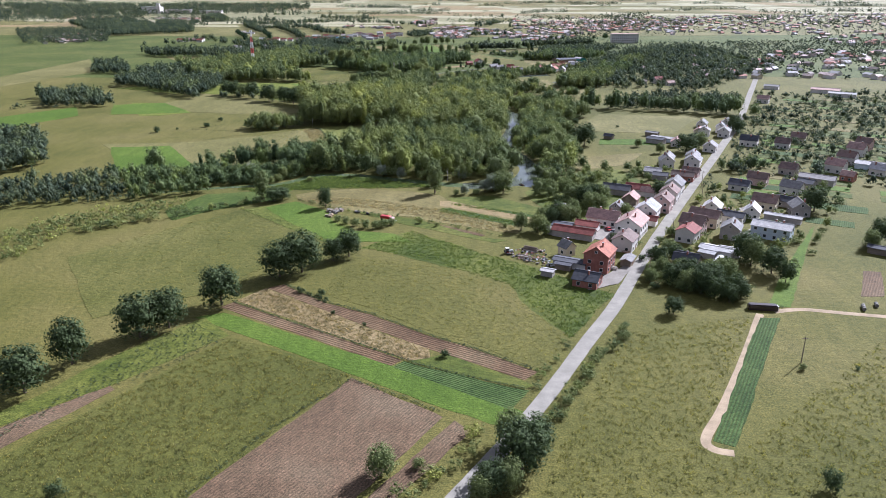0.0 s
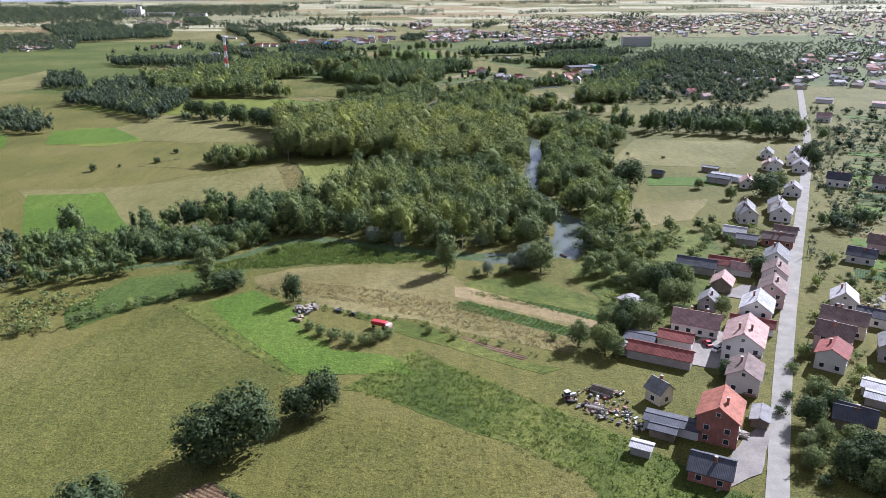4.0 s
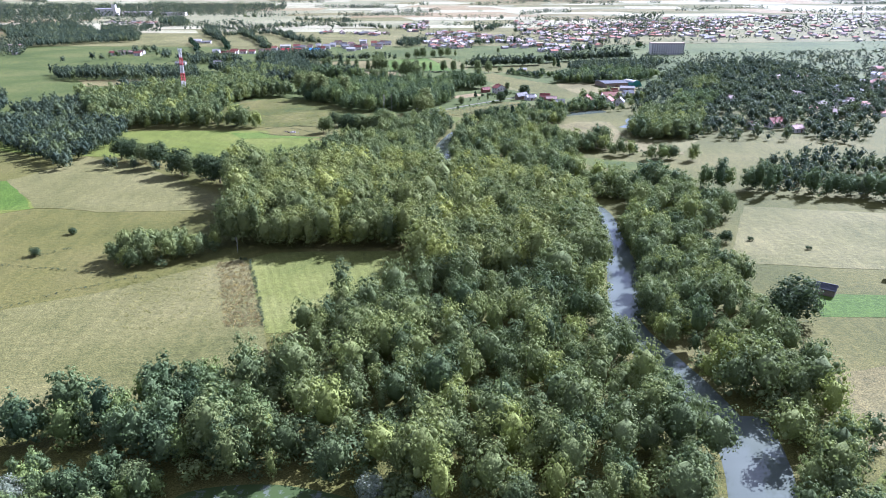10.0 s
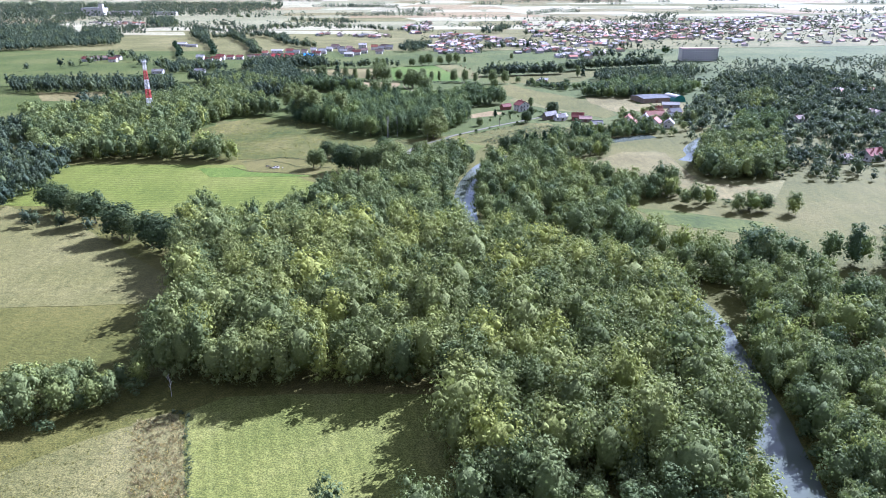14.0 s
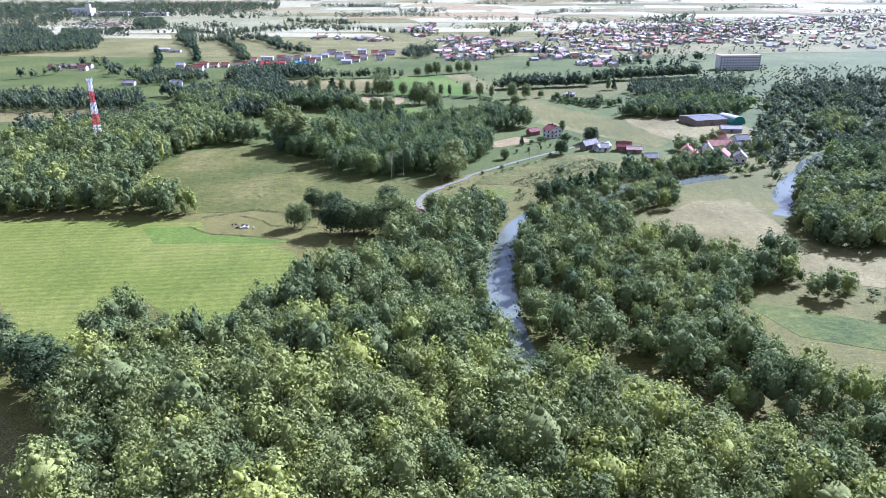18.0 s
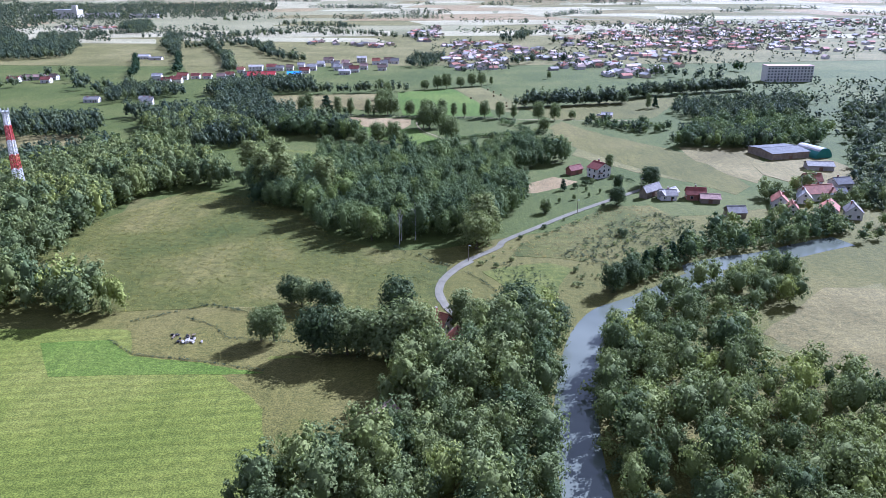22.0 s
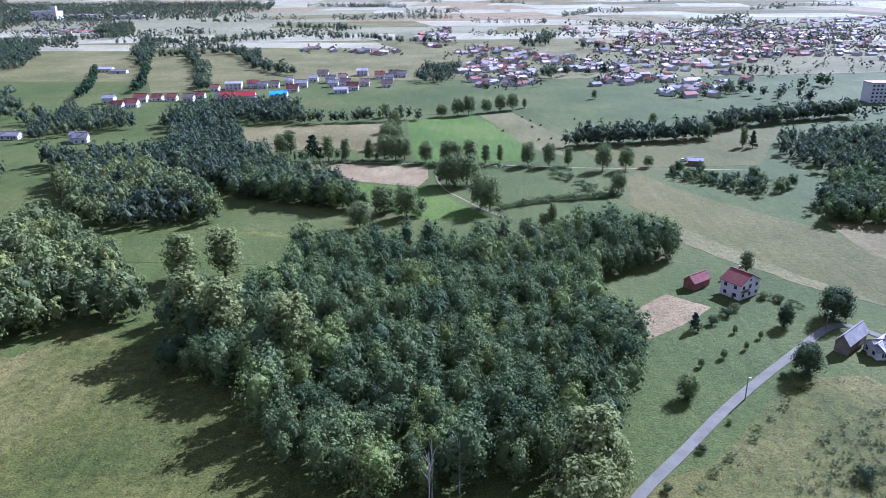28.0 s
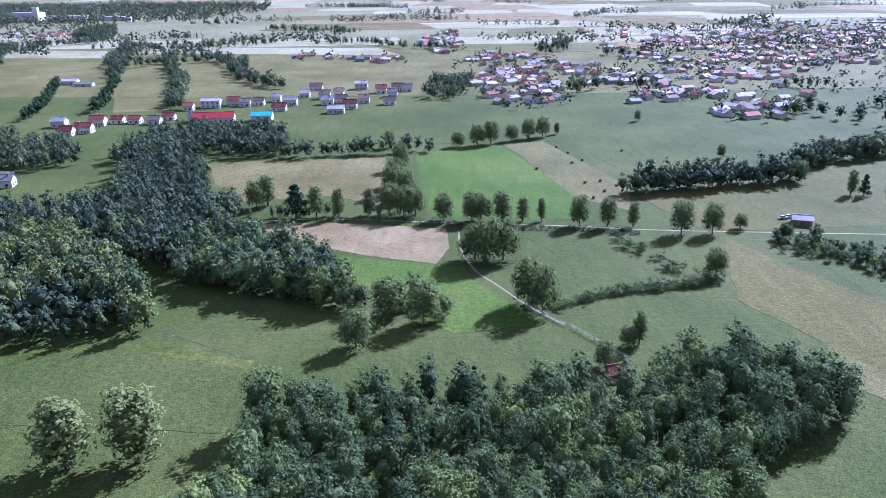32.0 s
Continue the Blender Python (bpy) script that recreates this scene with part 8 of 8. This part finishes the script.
tall_grass("potato_plants", [(-0.6, 349), (3.3, 349.8), (38.5, 325.8), (32.7, 321.9), (-1.7, 344)], 0.8, 0.4, 0.6, M_GREENBLADE, "leafy potato plants in rows")
tall_grass("potato_plants_row", [(3.8, 360), (50.5, 334.9), (46.7, 331.8), (3.8, 356.1)], 0.8, 0.4, 0.6, M_GREENBLADE, "leafy potato plants in rows")

# ---- far woods and hedgerows ----
def far_scatter():
    """Belts of wood and copses on the plain."""
    rng = np.random.default_rng(21)
    spots, hs = [], []
    for _ in range(120):
        y = 1950 + 3100 * rng.random() ** 1.3
        half = 250 + y * 0.62
        x = rng.uniform(-half, half)
        ln, dp = rng.uniform(60, 360), rng.uniform(10, 22) * (1 + (y - 1500) / 2000)
        turn = rng.normal(0, 0.4)
        n = int(ln * dp / 170) + 4
        u, v = rng.uniform(-ln / 2, ln / 2, n), rng.uniform(-dp / 2, dp / 2, n) * rng.uniform(0.3, 1, n)
        spots.append(np.stack([x + u * math.cos(turn) - v * math.sin(turn), y + u * math.sin(turn) + v * math.cos(turn)], 1))
        hs.append(rng.uniform(9, 17, n))
    s, h = np.concatenate(spots), np.concatenate(hs)
    stand("distant_woods", s, h, ("round", "round", "tall"), TINY, M_DARKLEAF, "distant belts of woodland on the plain", "wood")


far_scatter()

# tree belts between the far fields
hedge("plain_belt_near", [(-430.4, 1806.3), (-400.2, 1851.6), (-409.7, 1928.3), (-305.6, 1866.7)], 6, 9, 9, 14, ("round", "round", "tall"), M_DARKLEAF, "belt of trees between far fields", FAR)
hedge("plain_belt_slope", [(-398.5, 1864.4), (-353, 1743.4), (-314.5, 1639.3), (-278.5, 1513)], 5, 5, 9, 14, ("round", "round", "tall"), M_DARKLEAF, "belt of trees between far fields", FAR)
hedge("plain_belt_east", [(-342, 1884.6), (-313.1, 1823), (-278.4, 1735.6), (-250.3, 1666.7), (-216.5, 1630)], 5, 8, 9, 14, ("round", "round", "tall"), M_DARKLEAF, "belt of trees between far fields", FAR)
hedge("plain_belt_middle", [(-530.8, 2086.6), (-459.1, 2031.2), (-420, 2043.8), (-369.2, 2083.6), (-329.5, 2107.7)], 5, 14, 9, 14, ("round", "round", "tall"), M_DARKLEAF, "belt of trees between far fields", FAR)
hedge("plain_belt_long", [(-414.5, 1729.6), (-461.1, 1846), (-499.7, 1970), (-540.2, 2107.3)], 5, 7, 9, 14, ("round", "round", "tall"), M_DARKLEAF, "belt of trees between far fields", FAR)
hedge("plain_belt_west", [(-680.9, 1969.2), (-663.8, 2032), (-683.7, 2127.2), (-639.3, 2141.2), (-623.3, 2181.2), (-653.3, 2331.1)], 5, 10, 9, 14, ("round", "round", "tall"), M_LEAF, "belt of trees between far fields", FAR)
hedge("plain_belt_farther", [(-385.2, 2432.3), (-284.7, 2369.3), (-191.7, 2311)], 6, 14, 9, 14, ("round", "round", "tall"), M_LEAF, "belt of trees between far fields", FAR)
hedge("plain_belt_right", [(-244.3, 2085.7), (-200.9, 2099.5), (-165, 2104.6), (-116.2, 2030), (-47.8, 2002.7)], 6, 9, 9, 14, ("round", "round", "tall"), M_LEAF, "belt of trees between far fields", FAR)
hedge("plain_belt_back", [(-596.5, 2647.9), (-503.3, 2610.7)], 6, 20, 9, 14, ("round", "round", "tall"), M_LEAF, "belt of trees between far fields", FAR)
hedge("plain_copse", [(-521.5, 2258.9), (-478.9, 2228.2)], 5, 14, 9, 14, ("round", "round", "tall"), M_DARKLEAF, "belt of trees between far fields", FAR)
hedge("plain_copse_right", [(165.1, 1909), (178.2, 1884.8), (196.3, 1875.3)], 4, 14, 9, 14, ("round", "round", "tall"), M_DARKLEAF, "belt of trees between far fields", FAR)
hedge("town_copse", [(87.9, 1918.9), (118.7, 2016), (152.8, 2089.5)], 5, 22, 9, 14, ("round", "round", "tall"), M_DARKLEAF, "belt of trees between far fields", FAR)
hedge("town_copse_low", [(49.1, 1567.7), (72.6, 1594.9), (102.9, 1607.6), (122.9, 1597.8)], 6, 12, 9, 14, ("round", "round", "tall"), M_DARKLEAF, "belt of trees between far fields", FAR)
hedge("town_row", [(259.6, 1592.6), (282.7, 1582.7), (308.9, 1580.2)], 6, 10, 9, 14, ("round", "round", "tall"), M_DARKLEAF, "belt of trees between far fields", FAR)
hedge("town_spruces", [(268.5, 1462.5), (296.4, 1488.2), (328.4, 1503.4)], 7, 12, 9, 14, ("cone", "round"), M_CONIFER, "belt of trees between far fields", FAR)
hedge("town_trees_dark", [(191.5, 1437.9), (218.8, 1474.8), (231.8, 1434.7), (251.3, 1398.7)], 9, 14, 9, 14, ("round", "round", "tall"), M_DARKLEAF, "belt of trees between far fields", FAR)
wood("far_west_woods", [(-2265.1, 3899.9), (-625.5, 3636.2), (-543.8, 3144.4), (-637.3, 2696.5), (-806.2, 2687.9), (-987.5, 2682), (-1226.8, 2451)], 24, 14, 22, ("round", "round", "tall"), M_DARKLEAF, "wide far woodland on the plain", TINY, loose=True)
wood("west_hill_wood", [(-708.6, 2287.7), (-762, 2434.4), (-722.8, 2524), (-662.4, 2359.9), (-642.9, 2253)], 9, 9, 14, ("round", "round"), M_LEAF, "sunlit far grove", FAR)


def plain_house_mesh(bm, x, y, a, l, w, h, r):
    """Walls of one small house with gables, into bm."""
    m = Matrix.Translation((x, y, 0)) @ Matrix.Rotation(a, 4, "Z")
    p = [m @ Vector(v) for v in ((-l, -w, 0), (l, -w, 0), (l, w, 0), (-l, w, 0), (-l, -w, h), (l, -w, h), (l, w, h), (-l, w, h), (-l, 0, h + r), (l, 0, h + r))]
    v = [bm.verts.new(q) for q in p]
    for f in ((0, 1, 5, 4), (2, 3, 7, 6), (1, 2, 6, 9, 5), (3, 0, 4, 8, 7)):
        bm.faces.new([v[i] for i in f])


def plain_roof_mesh(bm, x, y, a, l, w, h, r):
    m = Matrix.Translation((x, y, 0)) @ Matrix.Rotation(a, 4, "Z")
    o, k = 0.5, 0.5 * r / w
    pts = [(-l - o, -w - o, h - k), (l + o, -w - o, h - k), (l + o, 0, h + r + 0.05), (-l - o, 0, h + r + 0.05), (-l - o, w + o, h - k), (l + o, w + o, h - k)]
    up = [bm.verts.new(m @ (Vector(q) + Vector((0, 0, 0.22)))) for q in pts]
    dn = [bm.verts.new(m @ Vector(q)) for q in pts]
    for f in ((0, 1, 2, 3), (3, 2, 5, 4)):
        bm.faces.new([up[i] for i in f])
        bm.faces.new([dn[i] for i in reversed(f)])
    ring = (0, 1, 2, 5, 4, 3)
    for i in range(6):
        a0, b0 = ring[i], ring[(i + 1) % 6]
        bm.faces.new((up[a0], dn[a0], dn[b0], up[b0]))


def town(name, poly, gap, seed, label, leafy=0.9):
    """Many far houses: joined walls and joined roofs of four colours."""
    rng = np.random.default_rng(seed)
    spots = spread(poly, gap, rng, 0.7)
    base = new(name)
    tagged(base, label, "houses", "", "stuff")
    walls = [(M_WHITE, bmesh.new()), (M_CREAM, bmesh.new()), (M_GREYWALL, bmesh.new())]
    # M_TILEPALE puts the haze over far roofs into their colour.
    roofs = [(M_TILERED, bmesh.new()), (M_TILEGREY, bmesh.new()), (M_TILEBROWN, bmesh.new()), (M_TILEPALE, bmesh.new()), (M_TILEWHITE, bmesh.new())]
    for x, y in spots:
        a = rng.choice([0.5, 0.5 + 1.57, 0.2, 1.9]) + rng.normal(0, 0.15)
        l, w, h, r = rng.uniform(4, 6.5), rng.uniform(3.4, 4.6), rng.uniform(2.2, 3.8), rng.uniform(1.4, 2.2)
        plain_house_mesh(walls[rng.choice(3, p=(0.55, 0.25, 0.2))][1], x, y, a, l, w, h, r)
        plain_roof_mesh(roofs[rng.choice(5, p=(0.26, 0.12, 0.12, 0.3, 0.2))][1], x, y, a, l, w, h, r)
    for m, bm in walls:
        part("wall", bm, m, base)
    for m, bm in roofs:
        part("roof", bm, m, base)
    t = spread(poly, gap * 0.5, rng, 0.7)
    t = t[rng.random(len(t)) < leafy]
    stand("town_trees", t, rng.uniform(5, 11, len(t)), ("round", "bush", "cone"), TINY, M_DARKLEAF, "garden trees between distant houses", "tree")


town("distant_village", [(-21.9, 1708.7), (28.3, 1755.7), (61.5, 1699.9), (49.2, 1497.4), (3.1, 1484.2), (-24.8, 1547)], 22, 3, "village of white houses with red roofs", 0.6)
town("distant_street", [(-48, 1764.2), (7.4, 1945), (65, 1891.7), (99.5, 1782.2), (166.3, 1774.6), (169.6, 1633.9), (81.6, 1613.6), (57.5, 1681.1), (15.1, 1757.2)], 27, 9, "street of far white houses with red roofs", 0.7)
town("distant_row", [(111.2, 1576.4), (154.3, 1610.6), (200.9, 1590.5), (184, 1535.1), (103, 1516.7)], 24, 10, "row of far houses, some roofs paled for haze", 0.7)
town("distant_town", [(219.5, 1958.2), (341.8, 2173.1), (787.1, 2287.5), (525.3, 1756.9), (345.1, 1731.7), (258.5, 1660.5), (180.6, 1641.5), (186.2, 1772.3)], 34, 1, "distant town of white houses with red and grey roofs", 0.9)
town("distant_town_edge", [(157.4, 1479.8), (240.3, 1523.7), (212.8, 1446.1), (151.2, 1436.1)], 25, 4, "houses at the edge of the far town", 0.9)
town("distant_hamlet", [(-83.4, 2145.9), (-20.2, 2369.1), (-14.2, 1964.1), (-64.7, 1907.9)], 30, 11, "far hamlet among fields", 0.6)
town("distant_hamlet_west", [(-248.6, 1901.4), (-226.3, 1959.1), (-157, 1904.6), (-91.1, 1882.2), (-85.7, 1803.2), (-114.3, 1818.8), (-184.9, 1879.6), (-237.7, 1858.7)], 30, 12, "far hamlet among gardens", 0.6)
town("distant_farms", [(-897.4, 2369.8), (-894.1, 2426.3), (-772.1, 2406.3), (-709.5, 2313.4), (-784.6, 2274.5)], 34, 13, "far farmhouses among fields", 0.7)
town("town_east", [(364.7, 1123.7), (640.3, 1251.4), (834.4, 1156.7), (564.4, 830.5), (419.8, 874), (286.8, 863.7)], 32, 5, "village houses among garden trees")
town("town_north_east", [(198, 2323.1), (1558.3, 2718.3), (2206.3, 2704), (947.8, 1140), (693.9, 1189.5), (694.8, 1664.1), (129.1, 1501.7)], 52, 6, "scattered houses among woods", 1.0)


def factory():
    """White works with long halls and a stack of taller blocks."""
    e = new("factory")
    e.location = (-1057.5, 2822.6, 0)
    tagged(e, "far white factory with long low halls", "building")
    for x, y, l, w, h in ((0, 0, 70, 30, 22), (90, 15, 90, 30, 12), (-70, -10, 50, 24, 10), (30, -20, 12, 10, 34), (210, 10, 80, 26, 9)):
        b = part("hall", box_bm(x - l / 2, x + l / 2, y - w / 2, y + w / 2, -0.3, h), M_WHITE, e)
        part("roof", box_bm(x - l / 2 - 0.6, x + l / 2 + 0.6, y - w / 2 - 0.6, y + w / 2 + 0.6, h, h + 1), M_TILEWHITE, b)


factory()
town("western_hamlet", [(-729.6, 1396.2), (-636.6, 1450), (-732.8, 1632), (-847.1, 1644)], 30, 21, "far western hamlet among trees", 0.3)
